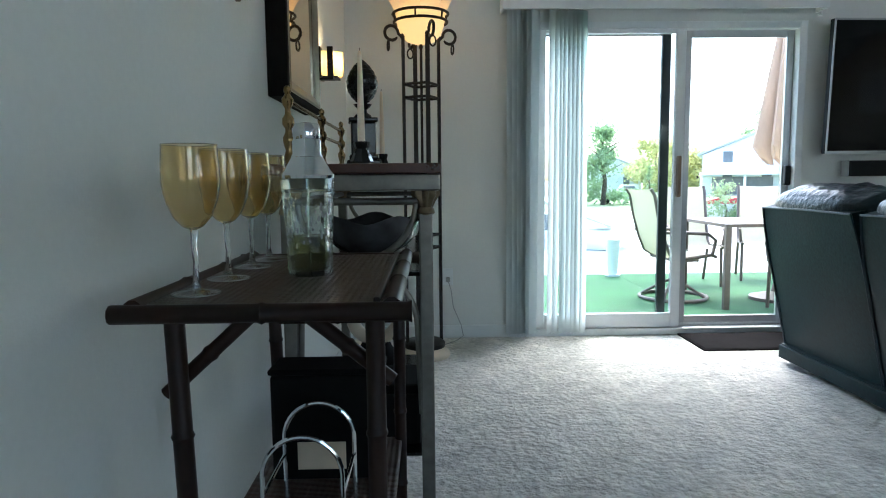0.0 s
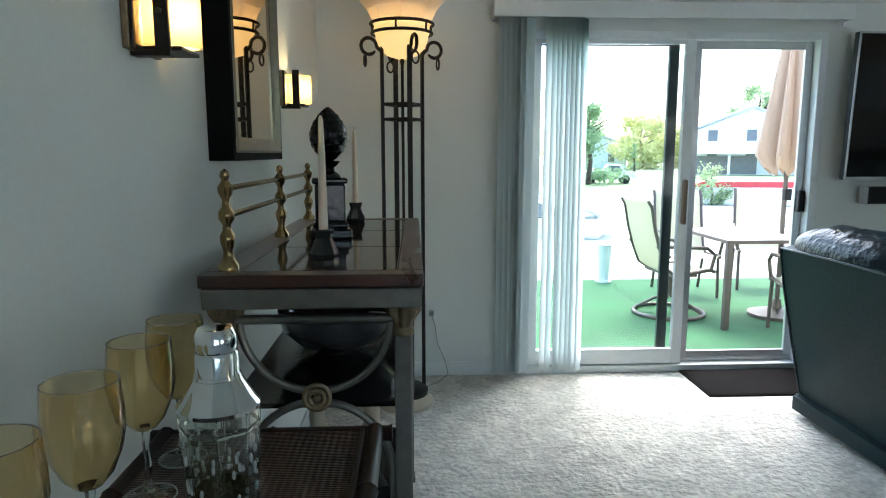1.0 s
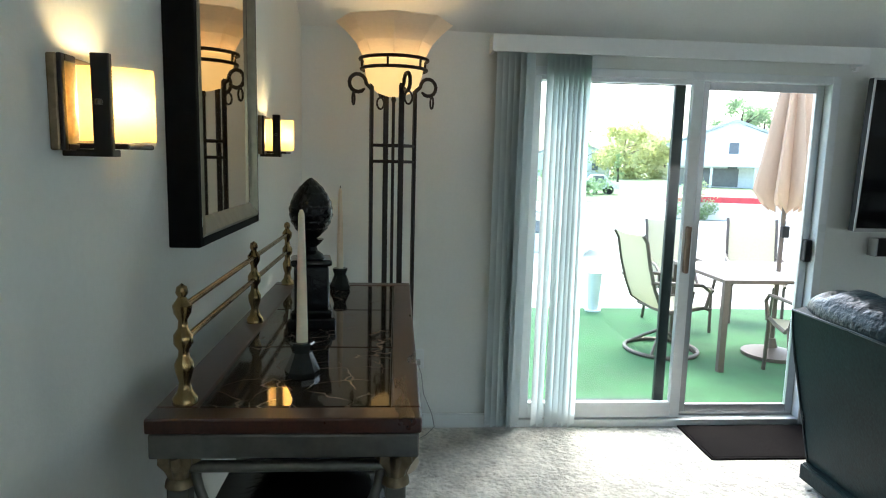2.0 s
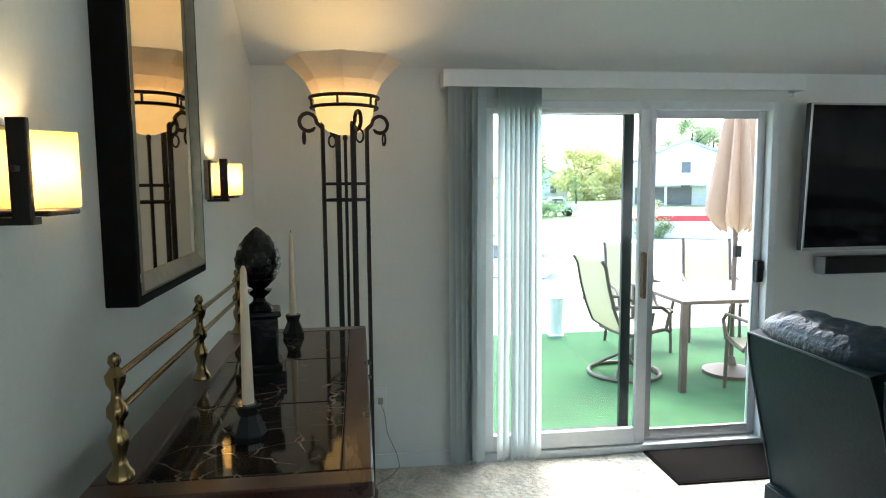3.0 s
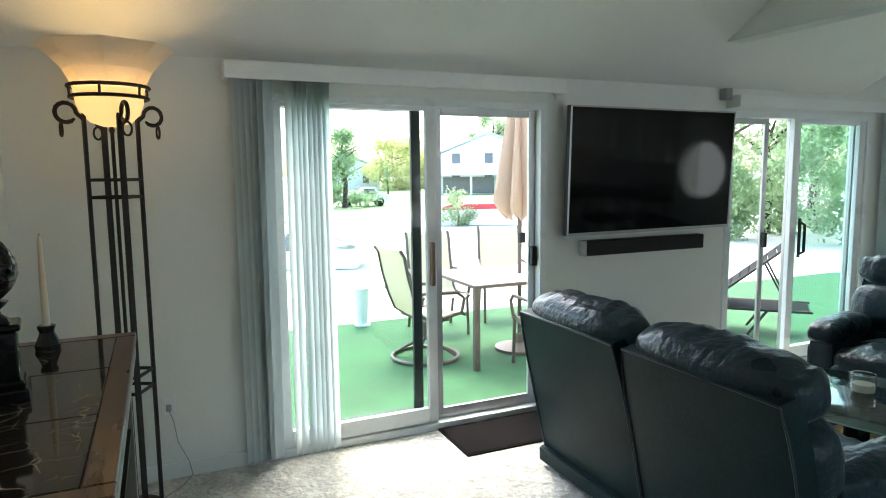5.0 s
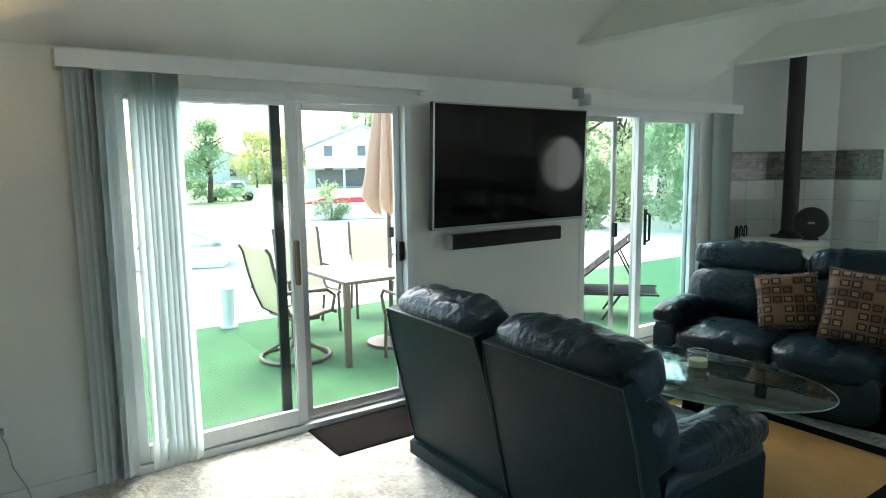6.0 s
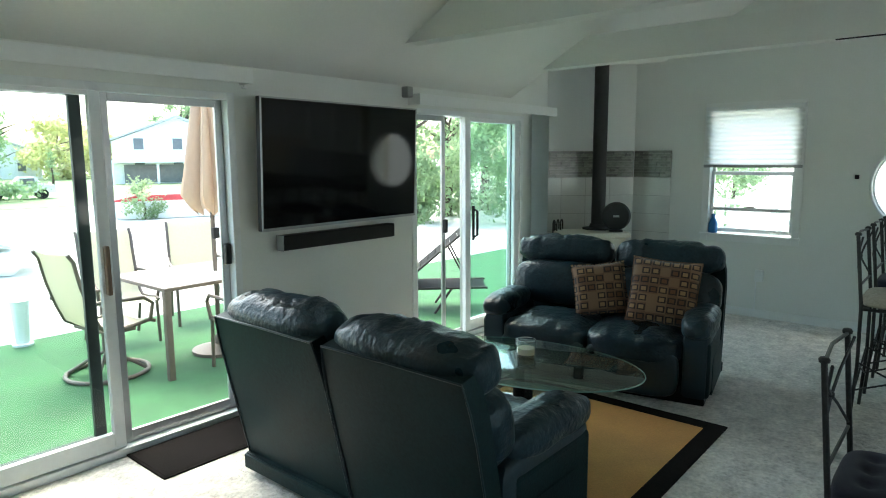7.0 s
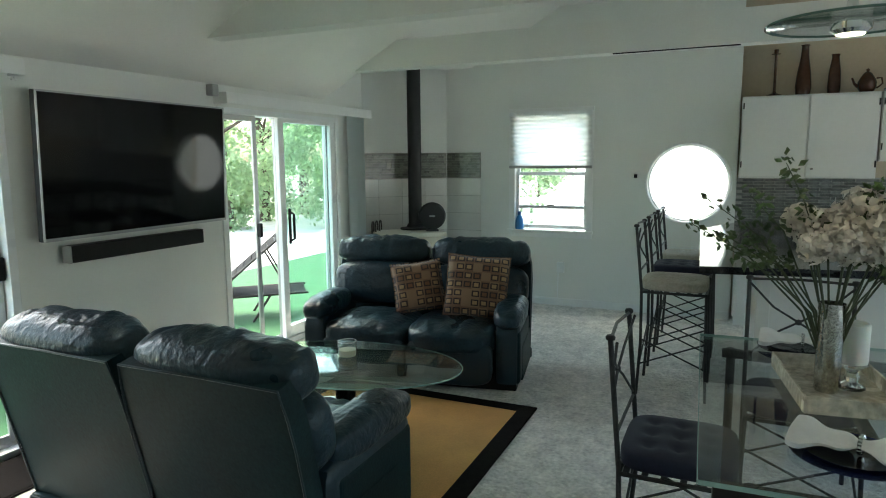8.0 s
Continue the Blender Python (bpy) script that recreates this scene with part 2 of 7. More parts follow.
tagged(part("wall_nook", boxes(((6.02, -0.78, 2.47), (6.08, 0.7, 2.75)), ((6.02, 0.151, 2.1), (6.08, 0.7, 2.47)), ((6.08, 0.002, 2.3), (6.72, 0.15, 2.68)), ((6.62, 0.15, 0), (6.72, 0.36, 2.68))), WALL), "white wall around the stove corner", "wall", kind="structure")
for x in (4.12, 5.95):
    tagged(part("ceiling_beam", prism([(-0.40, 2.45), (-0.84, 2.695), (-6.76, 2.695), (-7.2, 2.45)], x, x + 0.14, "x"), CEILING), "white boxed tie beam under the vaulted ceiling", "beam", group="tie beams", kind="structure")
# rear wall with its windows, behind the camera
tagged(part("wall_south", boxes(((-0.12, BACK_Y - 0.12, 0), (KITCHEN_X, BACK_Y, 0.6)), ((-0.12, BACK_Y - 0.12, 2.0), (KITCHEN_X, BACK_Y, 2.4)), ((-0.12, BACK_Y - 0.12, 0.6), (1.0, BACK_Y, 2.0)), ((3.2, BACK_Y - 0.12, 0.6), (4.6, BACK_Y, 2.0)), ((7.5, BACK_Y - 0.12, 0.6), (KITCHEN_X, BACK_Y, 2.0))), WALL), "plain white wall", "wall", kind="structure")

# end wall with a sash window and a round window
WIN = (-2.16, -1.35, 0.84, 2.13)
ROUND = (-3.19, 1.386, 0.395)


def end_wall():
    bm = bmesh.new()
    x0, x1 = END_X, END_X + 0.14
    y_lo, y_hi = -3.64, 0.0
    ry0, ry1, rz0, rz1 = ROUND[0] - 0.44, ROUND[0] + 0.44, ROUND[1] - 0.44, ROUND[1] + 0.44
    for (ya, yb, za, zb) in ((WIN[1], -0.5, 0, 2.3), (ry1, WIN[0], 0, 2.3), (WIN[0], WIN[1], 0, WIN[2]), (WIN[0], WIN[1], WIN[3], 2.3), (y_lo, ry0, 0, 2.3), (ry0, ry1, 0, rz0), (ry0, ry1, rz1, 2.3)):
        add_box(bm, (x0, ya, za), (x1, yb, zb))
    n = 64
    for x in (x0, x1):
        inner, outer = [], []
        for k in range(n):
            a = 2 * math.pi * k / n
            c, s = math.cos(a), math.sin(a)
            f = 0.44 / max(abs(c), abs(s))
            inner.append(bm.verts.new((x, ROUND[0] + ROUND[2] * c, ROUND[1] + ROUND[2] * s)))
            outer.append(bm.verts.new((x, ROUND[0] + f * c, ROUND[1] + f * s)))
        for k in range(n):
            bm.faces.new((inner[k], inner[(k + 1) % n], outer[(k + 1) % n], outer[k]))
        if x == x0:
            front = inner
        else:
            for k in range(n):
                bm.faces.new((front[k], front[(k + 1) % n], inner[(k + 1) % n], inner[k]))
    # gable above
    top = [(-0.5, 2.3), (y_lo, 2.3), (y_lo, roof_z(y_lo) + 0.05), (-0.5, 2.75)]
    lo, hi = [bm.verts.new((x0, y, z)) for y, z in top], [bm.verts.new((x1, y, z)) for y, z in top]
    bm.faces.new(lo)
    bm.faces.new(hi[::-1])
    for i in range(4):
        bm.faces.new((lo[i], hi[i], hi[(i + 1) % 4], lo[(i + 1) % 4]))
    return bm


tagged(part("wall_east", end_wall(), WALL), "white painted wall with a sash window and a round window", "wall", kind="structure")
tagged(part("wall_corner", prism([(6.72, 0.3), (7.0, 0.3), (7.8, -0.5), (7.94, -0.5), (7.94, 0.42), (6.72, 0.42)], 0.0, 2.68, "z"), WALL), "white wall set across the corner behind the stove", "wall", kind="structure")
tagged(part("wall_kitchen", prism([(-3.64, 0), (-3.64, roof_z(-3.64) + .05), (RIDGE_Y, RIDGE_Z + .05), (BACK_Y, EAVE + 0.05), (BACK_Y, 0.0)], KITCHEN_X, KITCHEN_X + 0.1, "x"), TAN_WALL), "tan painted kitchen wall", "wall", kind="structure")

# ---- outside ----
def sheet(name, x0, x1, y0, y1, z, mat):
    bm = bmesh.new()
    bm.faces.new([bm.verts.new(p) for p in ((x0, y0, z), (x1, y0, z), (x1, y1, z), (x0, y1, z))])
    return part(name, bm, mat)


tagged(sheet("ground", -900, 900, -900, 900, -0.75, GROUND), "pale open ground around the house", "ground", kind="structure")
tagged(part("deck", box((-3, 0.15, -0.3), (11, 3.5, -0.1)), TURF), "deck covered with green artificial turf", "deck", kind="structure")
BAMBOO = material("burnt_bamboo", (0.022, 0.009, 0.005), 0.5, vary=0.4, grain=14, bump=0.25, specular=0.25)
PEWTER = material("pewter_metal", (0.2, 0.19, 0.165), 0.34, metal=0.85, vary=0.15, grain=40, bump=0.06)
ANTIQUE = material("antique_bronze", (0.26, 0.2, 0.12), 0.42, metal=0.8, vary=0.25, grain=60, bump=0.1)
BRASS = material("aged_brass", (0.33, 0.225, 0.1), 0.22, metal=1.0, vary=0.2, grain=30, bump=0.04)
CHROME = material("chrome", (0.7, 0.72, 0.72), 0.08, metal=1.0, vary=0.02, bump=0)
RED_WOOD = material("mahogany_wood", (0.06, 0.019, 0.01), 0.3, vary=0.2, grain=30, stretch=(6, 1, 6), bump=0.04, coat=0.3)
BLACK_GLOSS = material("black_gloss", (0.006, 0.006, 0.0065), 0.12, vary=0.1, bump=0.15, bump_scale=60, specular=0.35)
IRON = material("dark_iron", (0.022, 0.017, 0.014), 0.5, metal=0.3, vary=0.3, grain=50, bump=0.2)
BRONZE = material("dark_bronze", (0.018, 0.014, 0.011), 0.4, metal=0.4, vary=0.2, grain=40, bump=0.08)
WAX = material("ivory_wax", (0.75, 0.66, 0.5), 0.45, vary=0.05, bump=0.05, subsurface=0.1)
CREAM_STONE = material("cream_stone", (0.62, 0.52, 0.38), 0.35, vary=0.15, grain=8, bump=0.05)
MIRROR = material("silvered_mirror", (0.68, 0.59, 0.45), 0.02, metal=1.0, vary=0.0, bump=0, rough_vary=0.0)
MIRROR_FRAME = material("champagne_frame", (0.3, 0.265, 0.2), 0.35, metal=0.7, vary=0.15, grain=30, bump=0.08)
CLEAR_GLASS = thin_glass("clear_glass", (0.92, 0.95, 0.93), ior=1.5)
PLATE_GLASS = thin_glass("clear_plate_glass", (0.94, 0.97, 0.955), ior=1.45)
GREEN_GLASS = thin_glass("green_plate_glass", (0.78, 0.88, 0.82), ior=1.9)
TINTED_GLASS = thin_glass("tinted_pane", (0.82, 0.95, 0.93), ior=1.45)
SHAKER_GLASS = thin_glass("shaker_glass", (0.85, 0.89, 0.84), ior=2.1)
LIT_ALABASTER = glowing("lit_alabaster", (1.0, 0.56, 0.17), 0.22)
GREY_PLASTIC = material("grey_plastic", (0.35, 0.36, 0.35), 0.5, vary=0.05, bump=0.05)
BROWN_HANDLE = material("brown_handle", (0.16, 0.1, 0.06), 0.4, vary=0.2, bump=0.1)


def translucent(name, colour, through=0.5):
    m = bpy.data.materials.new(name)
    m.use_nodes = True
    n, l = m.node_tree.nodes, m.node_tree.links
    b = n["Principled BSDF"]
    t = n.new("ShaderNodeTexNoise")
    t.inputs["Scale"].default_value = 25
    mixc = n.new("ShaderNodeMix")
    mixc.data_type = "RGBA"
    mixc.inputs[6].default_value, mixc.inputs[7].default_value = (*[c * 0.88 for c in colour], 1), (*colour, 1)
    l.new(t.outputs[0], mixc.inputs[0])
    l.new(mixc.outputs[2], b.inputs["Base Color"])
    b.inputs["Roughness"].default_value = 0.55
    tr, mx = n.new("ShaderNodeBsdfTranslucent"), n.new("ShaderNodeMixShader")
    l.new(mixc.outputs[2], tr.inputs[0])
    mx.inputs[0].default_value = through
    l.new(b.outputs[0], mx.inputs[1])
    l.new(tr.outputs[0], mx.inputs[2])
    l.new(mx.outputs[0], n["Material Output"].inputs[0])
    return m


VANE = translucent("vinyl_vane", (0.82, 0.87, 0.87), 0.45)
SHADE_CLOTH = translucent("window_shade_cloth", (0.8, 0.82, 0.8), 0.55)
CANOPY = translucent("tan_canvas", (0.55, 0.4, 0.29), 0.25)
FLARED_GLASS = translucent("flared_lamp_glass", (0.88, 0.8, 0.68), 0.55)


def marble():
    m = material("dark_marble", (0.035, 0.026, 0.022), 0.06, vary=0.3, grain=10, bump=0, rough_vary=0.02)
    n, l = m.node_tree.nodes, m.node_tree.links
    b = n["Principled BSDF"]
    base = b.inputs["Base Color"].links[0].from_socket
    co = n.new("ShaderNodeTexCoord")
    warp = n.new("ShaderNodeTexNoise")
    warp.inputs["Scale"].default_value, warp.inputs["Detail"].default_value = 5, 5
    l.new(co.outputs["Object"], warp.inputs["Vector"])
    sub = n.new("ShaderNodeVectorMath")
    sub.operation = "MULTIPLY_ADD"
    sub.inputs[1].default_value = (0.16, 0.16, 0.16)
    l.new(warp.outputs["Color"], sub.inputs[0])
    l.new(co.outputs["Object"], sub.inputs[2])
    v = n.new("ShaderNodeTexVoronoi")
    v.feature = "DISTANCE_TO_EDGE"
    v.inputs["Scale"].default_value = 13
    l.new(sub.outputs[0], v.inputs["Vector"])
    r = n.new("ShaderNodeMapRange")
    r.inputs[1].default_value, r.inputs[2].default_value, r.inputs[3].default_value, r.inputs[4].default_value = 0.0, 0.026, 0.75, 0.0
    l.new(v.outputs["Distance"], r.inputs[0])
    thin = n.new("ShaderNodeMath")
    thin.operation = "MULTIPLY"
    l.new(r.outputs[0], thin.inputs[0])
    patch = n.new("ShaderNodeTexNoise")
    patch.inputs["Scale"].default_value = 11
    l.new(co.outputs["Object"], patch.inputs["Vector"])
    pr = n.new("ShaderNodeMapRange")
    pr.inputs[1].default_value, pr.inputs[2].default_value = 0.42, 0.66
    l.new(patch.outputs[0], pr.inputs[0])
    l.new(pr.outputs[0], thin.inputs[1])
    mix = n.new("ShaderNodeMix")
    mix.data_type = "RGBA"
    l.new(thin.outputs[0], mix.inputs[0])
    l.new(base, mix.inputs[6])
    mix.inputs[7].default_value = (0.55, 0.45, 0.36, 1)
    l.new(mix.outputs[2], b.inputs["Base Color"])
    return m


MARBLE = marble()


def woven():
    m = material("woven_rattan", (0.075, 0.035, 0.021), 0.42, vary=0.3, grain=60, bump=0)
    n, l = m.node_tree.nodes, m.node_tree.links
    b = n["Principled BSDF"]
    co = n.new("ShaderNodeTexCoord")
    w1, w2 = n.new("ShaderNodeTexWave"), n.new("ShaderNodeTexWave")
    w1.bands_direction, w2.bands_direction = "X", "Y"
    for w, s in ((w1, 28), (w2, 60)):
        w.inputs["Scale"].default_value = s
        w.inputs["Distortion"].default_value = 0.6
        l.new(co.outputs["Object"], w.inputs["Vector"])
    mul = n.new("ShaderNodeMath")
    mul.operation = "ADD"
    l.new(w1.outputs[1], mul.inputs[0])
    l.new(w2.outputs[1], mul.inputs[1])
    bn = n.new("ShaderNodeBump")
    bn.inputs["Strength"].default_value, bn.inputs["Distance"].default_value = 0.9, 0.003
    l.new(mul.outputs[0], bn.inputs["Height"])
    l.new(bn.outputs[0], b.inputs["Normal"])
    return m


WOVEN = woven()

LIT_SCONCE = translucent("lit_amber_glass", (0.98, 0.82, 0.52), 0.6)


# ---- sliding doors, blinds, trim ----
def panel(parent, name, x0, x1, z0, z1, y0, y1, stile, rail_low, rail_top, mat, glass, label=""):
    p = part(name, boxes(((x0, y0, z0), (x0 + stile, y1, z1)), ((x1 - stile, y0, z0), (x1, y1, z1)), ((x0 + stile, y0, z0), (x1 - stile, y1, z0 + rail_low)), ((x0 + stile, y0, z1 - rail_top), (x1 - stile, y1, z1)), bevel=0.004), mat, parent, label)
    if glass:
        yc = (y0 + y1) / 2
        bm = bmesh.new()
        bm.faces.new([bm.verts.new(q) for q in ((x0 + stile - 0.004, yc, z0 + rail_low - 0.004), (x1 - stile + 0.004, yc, z0 + rail_low - 0.004), (x1 - stile + 0.004, yc, z1 - rail_top + 0.004), (x0 + stile - 0.004, yc, z1 - rail_top + 0.004))])
        g = part("pane", bm, glass, p)
        g.visible_shadow = False
    return p


def door_frame(parent, x0, x1, z1):
    part("door_frame", boxes(((x0, -0.012, 0.0), (x0 + 0.06, 0.155, z1)), ((x1 - 0.05, -0.012, 0.0), (x1, 0.155, z1)), ((x0 + 0.06, -0.012, z1 - 0.045), (x1 - 0.05, 0.155, z1)), ((x0 + 0.06, -0.012, 0.0), (x1 - 0.05, 0.155, 0.045)), bevel=0.004), VINYL, parent)
    part("door_track", boxes(((x0 + 0.06, 0.055, 0.045), (x1 - 0.05, 0.062, 0.065)), ((x0 + 0.06, 0.105, 0.045), (x1 - 0.05, 0.112, 0.065))), ALUMINIUM, parent)


d1 = thing("door_1", pose(0, 0, 0), "white sliding glass door standing half open onto the deck", "sliding door", kind="structure")
door_frame(d1, *DOOR1)
p1 = panel(d1, "sliding_panel", 1.235, 2.215, 0.05, 2.03, 0.005, 0.045, 0.062, 0.095, 0.04, VINYL, PANE)
part("handle", box((2.165, -0.035, 0.93), (2.19, 0.005, 1.2), 0.008), BROWN_HANDLE, p1, "brown wooden pull handle")
panel(d1, "fixed_panel", 1.235, 2.14, 0.066, 2.02, 0.068, 0.1, 0.06, 0.07, 0.03, DARK_ALUMINIUM, PANE, "dark channel of the fixed glass panel")
s1 = panel(d1, "screen_panel", 2.22, 2.95, 0.066, 2.02, 0.052, 0.074, 0.05, 0.05, 0.05, ALUMINIUM, None, "grey aluminium insect screen frame")
part("latch", box((2.905, 0.012, 1.0), (2.945, 0.051, 1.13), 0.008), BLACK_PLASTIC, s1, "black plastic latch")

d2 = thing("door_2", pose(0, 0, 0), "white sliding glass door with green-tinted glass, slid open", "sliding door", kind="structure")
door_frame(d2, *DOOR2)
p2 = panel(d2, "sliding_panel", 5.33, 6.2, 0.05, 2.03, 0.005, 0.045, 0.075, 0.1, 0.05, VINYL, TINTED_GLASS)
bm = tube([(5.44, 0.0, 0.93), (5.44, -0.045, 0.95), (5.44, -0.045, 1.17), (5.44, 0.0, 1.19)], 0.012)
add_box(bm, (5.425, -0.004, 0.9), (5.455, 0.006, 1.22), 0.002)
part("handle", bm, BLACK_PLASTIC, p2, "black metal pull handle")
panel(d2, "fixed_panel", 5.36, 6.2, 0.066, 2.02, 0.068, 0.1, 0.06, 0.07, 0.04, ALUMINIUM, TINTED_GLASS, "grey outer panel of the sliding door")
s2 = panel(d2, "screen_panel", 4.66, 5.1, 0.066, 2.02, 0.052, 0.074, 0.045, 0.05, 0.05, ALUMINIUM, None, "grey aluminium insect screen frame")
part("latch", box((5.06, 0.014, 1.0), (5.09, 0.051, 1.12), 0.006), BLACK_PLASTIC, s2, "black plastic latch")


def vane_mesh(length, width=0.089):
    bm = bmesh.new()
    rows = []
    for i in range(7):
        u = -1 + 2 * i / 6
        x, y = u * width / 2, 0.006 * (1 - u * u)
        rows.append((bm.verts.new((x, y, 0)), bm.verts.new((x, y, -length))))
    for a, b in zip(rows, rows[1:]):
        bm.faces.new((a[0], a[1], b[1], b[0]))
    bmesh.ops.solidify(bm, geom=bm.faces[:], thickness=0.0012)
    return bm


def blind(x0, x1, z_top, z_low, valance, stack, label, drop):
    """A headrail and valance with vanes hanging at (x, turn)."""
    b = thing("vertical_blind", pose(0, 0, 0), label, "blind")
    v0, v1, vz0, vz1 = valance
    part("valance", boxes(((v0, -0.135, vz0), (v1, -0.12, vz1)), ((v0, -0.12, vz0), (v0 + 0.015, -0.002, vz1)), ((v1 - 0.015, -0.12, vz0), (v1, -0.002, vz1)), bevel=0.002), TRIM, b)
    part("headrail", box((v0 + 0.02, -0.085, vz0 + 0.02), (v1 - 0.02, -0.045, vz0 + 0.06)), VINYL, b)
    first = None
    for x, turn in stack:
        m = pose(x, -0.065 + random.uniform(-0.006, 0.006), drop, random.uniform(-0.3, 0.3), random.uniform(-0.25, 0.25), turn)
        if first is None:
            first = part("vane", vane_mesh(drop - z_low), VANE, b, smooth=True)
            first.matrix_basis = m
        else:
            again(first, m, b)
    return b


stack1 = [(1.07 + 0.03 * i, 40 + (i * 37 % 17) - 8) for i in range(6)] + [(1.335 + 0.028 * i, 48 + (i * 29 % 15) - 7) for i in range(8)]
blind(1.0, 3.06, 0, 0.035, (1.0, 3.06, 2.11, 2.195), stack1, "white vertical blind with its vanes drawn to one side", 2.12)
stack2 = [(6.36 + 0.034 * i, 66 + (i * 31 % 13) - 6) for i in range(8)]
blind(4.57, 6.69, 0, 0.035, (4.57, 6.69, 2.075, 2.16), stack2, "white vertical blind with its vanes stacked beside the door", 2.09)
tagged(part("wall_bracket", boxes(((3.075, -0.012, 2.1), (3.09, 0, 2.19)), ((3.06, -0.02, 2.09), (3.09, 0, 2.1)), bevel=0.002), TRIM), "small white bracket beside the blind", "bracket")
tagged(part("sensor_box", box((4.5, -0.07, 2.13), (4.565, 0, 2.215), 0.008), GREY_PLASTIC), "small grey box on the wall above the screen", "sensor")
tagged(part("baseboard", boxes(((0.0, -0.012, 0.0), (1.16, 0, 0.085)), ((3.01, -0.012, 0.0), (4.59, 0, 0.085)), ((6.26, -0.012, 0.0), (6.71, 0, 0.085)), ((0.0, -7.5, 0.0), (0.012, -0.012, 0.085)), ((END_X - 0.012, -3.63, 0.0), (END_X, -0.96, 0.085)), bevel=0.003), TRIM), "low white painted baseboard", "baseboard", kind="structure")

# cord and socket on the north wall
sock = thing("wall_socket", pose(0.648, 0, 0.414), "white wall socket with a lamp cord plugged in", "socket")
part("plate", box((-0.035, -0.006, -0.057), (0.035, 0, 0.057), 0.003), VINYL, sock)
part("plug", box((-0.014, -0.04, -0.03), (0.014, -0.006, 0.0), 0.005), GREY_PLASTIC, sock)
part("cord", tube([(0, -0.038, -0.02), (0.02, -0.045, -0.08), (0.035, -0.03, -0.2), (0.085, -0.03, -0.32), (0.10, -0.05, -0.39), (0.05, -0.12, -0.407), (-0.1, -0.3, -0.407)], 0.003, 6), GREY_PLASTIC, sock)

# ---- screen, sound bar, doormat ----
tv = thing("television", pose(3.81, -0.112, 1.62, 2.2, 0, 1.8), "large black flat television mounted on the white wall", "television")
part("casing", box((-0.735, -0.012, -0.42), (0.735, 0.03, 0.42), 0.006), BLACK_PLASTIC, tv)
part("screen", box((-0.722, -0.0155, -0.4), (0.722, -0.011, 0.408)), BLACK_SCREEN, tv)
part("bezel", boxes(((-0.735, -0.017, -0.42), (0.735, -0.0125, -0.402)), ((-0.735, -0.017, 0.41), (0.735, -0.0125, 0.42)), ((-0.735, -0.017, -0.402), (-0.724, -0.0125, 0.41)), ((0.724, -0.017, -0.402), (0.735, -0.0125, 0.41))), ALUMINIUM, tv, "thin grey metal rim")
part("wall_mount", box((-0.2, 0.03, -0.2), (0.2, 0.108, 0.2)), BLACK_PLASTIC, tv)
sb = thing("sound_bar", pose(3.775, -0.03, 1.107), "long black sound bar fixed under the television", "sound bar")
part("body", box((-0.52, -0.075, -0.052), (0.52, 0.0, 0.05), 0.008), BLACK_PLASTIC, sb)
part("grille", box((-0.505, -0.079, -0.043), (0.505, -0.074, 0.043), 0.002), material("speaker_cloth", (0.01, 0.01, 0.01), 0.9, bump=0.6, bump_scale=400), sb)
for x in (-0.3, 0.25):
    part("bracket", box((x, 0.0, -0.02), (x + 0.05, 0.03, 0.02)), BLACK_PLASTIC, sb)
part("end_cap", box((-0.528, -0.077, -0.053), (-0.519, -0.002, 0.051), 0.003), GREY_PLASTIC, sb)
dm = thing("doormat", pose(2.6, -0.23, 0), "dark brown ribbed doormat on the carpet at the door", "doormat")
part("matting", box((-0.385, -0.2, 0.0), (0.385, 0.205, 0.012), 0.004), DARK_MAT, dm)
part("edging", boxes(((-0.4, -0.215, 0), (0.4, -0.2, 0.009)), ((-0.4, 0.205, 0), (0.4, 0.218, 0.009)), ((-0.4, -0.2, 0), (-0.385, 0.205, 0.009)), ((0.385, -0.2, 0), (0.4, 0.205, 0.009))), DARK_MAT, dm)


# ---- bar console with its things ----
CX0, CX1, CY0, CY1, CZ = 0.09, 0.565, -2.49, -1.26, 1.1
con = thing("bar_console", pose(0, 0, 0), "pewter console table with a mahogany and dark marble top", "console table")
bm = boxes(((CX0, CY0, CZ - 0.028), (CX1, CY0 + 0.055, CZ)), ((CX0, CY1 - 0.055, CZ - 0.028), (CX1, CY1, CZ)), ((CX0, CY0 + 0.055, CZ - 0.028), (CX0 + 0.075, CY1 - 0.055, CZ)), ((CX1 - 0.055, CY0 + 0.055, CZ - 0.028), (CX1, CY1 - 0.055, CZ)), bevel=0.004)
part("top_frame", bm, RED_WOOD, con)
edges_y = [CY0 + 0.057, -2.06, -1.68, CY1 - 0.057]
for a, b in zip(edges_y, edges_y[1:]):
    part("marble_panel", box((CX0 + 0.077, a + 0.003, CZ - 0.02), (CX1 - 0.057, b - 0.003, CZ - 0.001), 0.002), MARBLE, con, "dark marble panel with pale veins")
part("top_backing", box((CX0 + 0.06, CY0 + 0.04, CZ - 0.03), (CX1 - 0.04, CY1 - 0.04, CZ - 0.021)), BLACK_GLOSS, con)
part("apron", box((CX0 + 0.004, CY0 + 0.004, CZ - 0.075), (CX1 - 0.004, CY1 - 0.004, CZ - 0.03), 0.004), PEWTER, con, "flat pewter apron under the top")
SHELF = 0.79
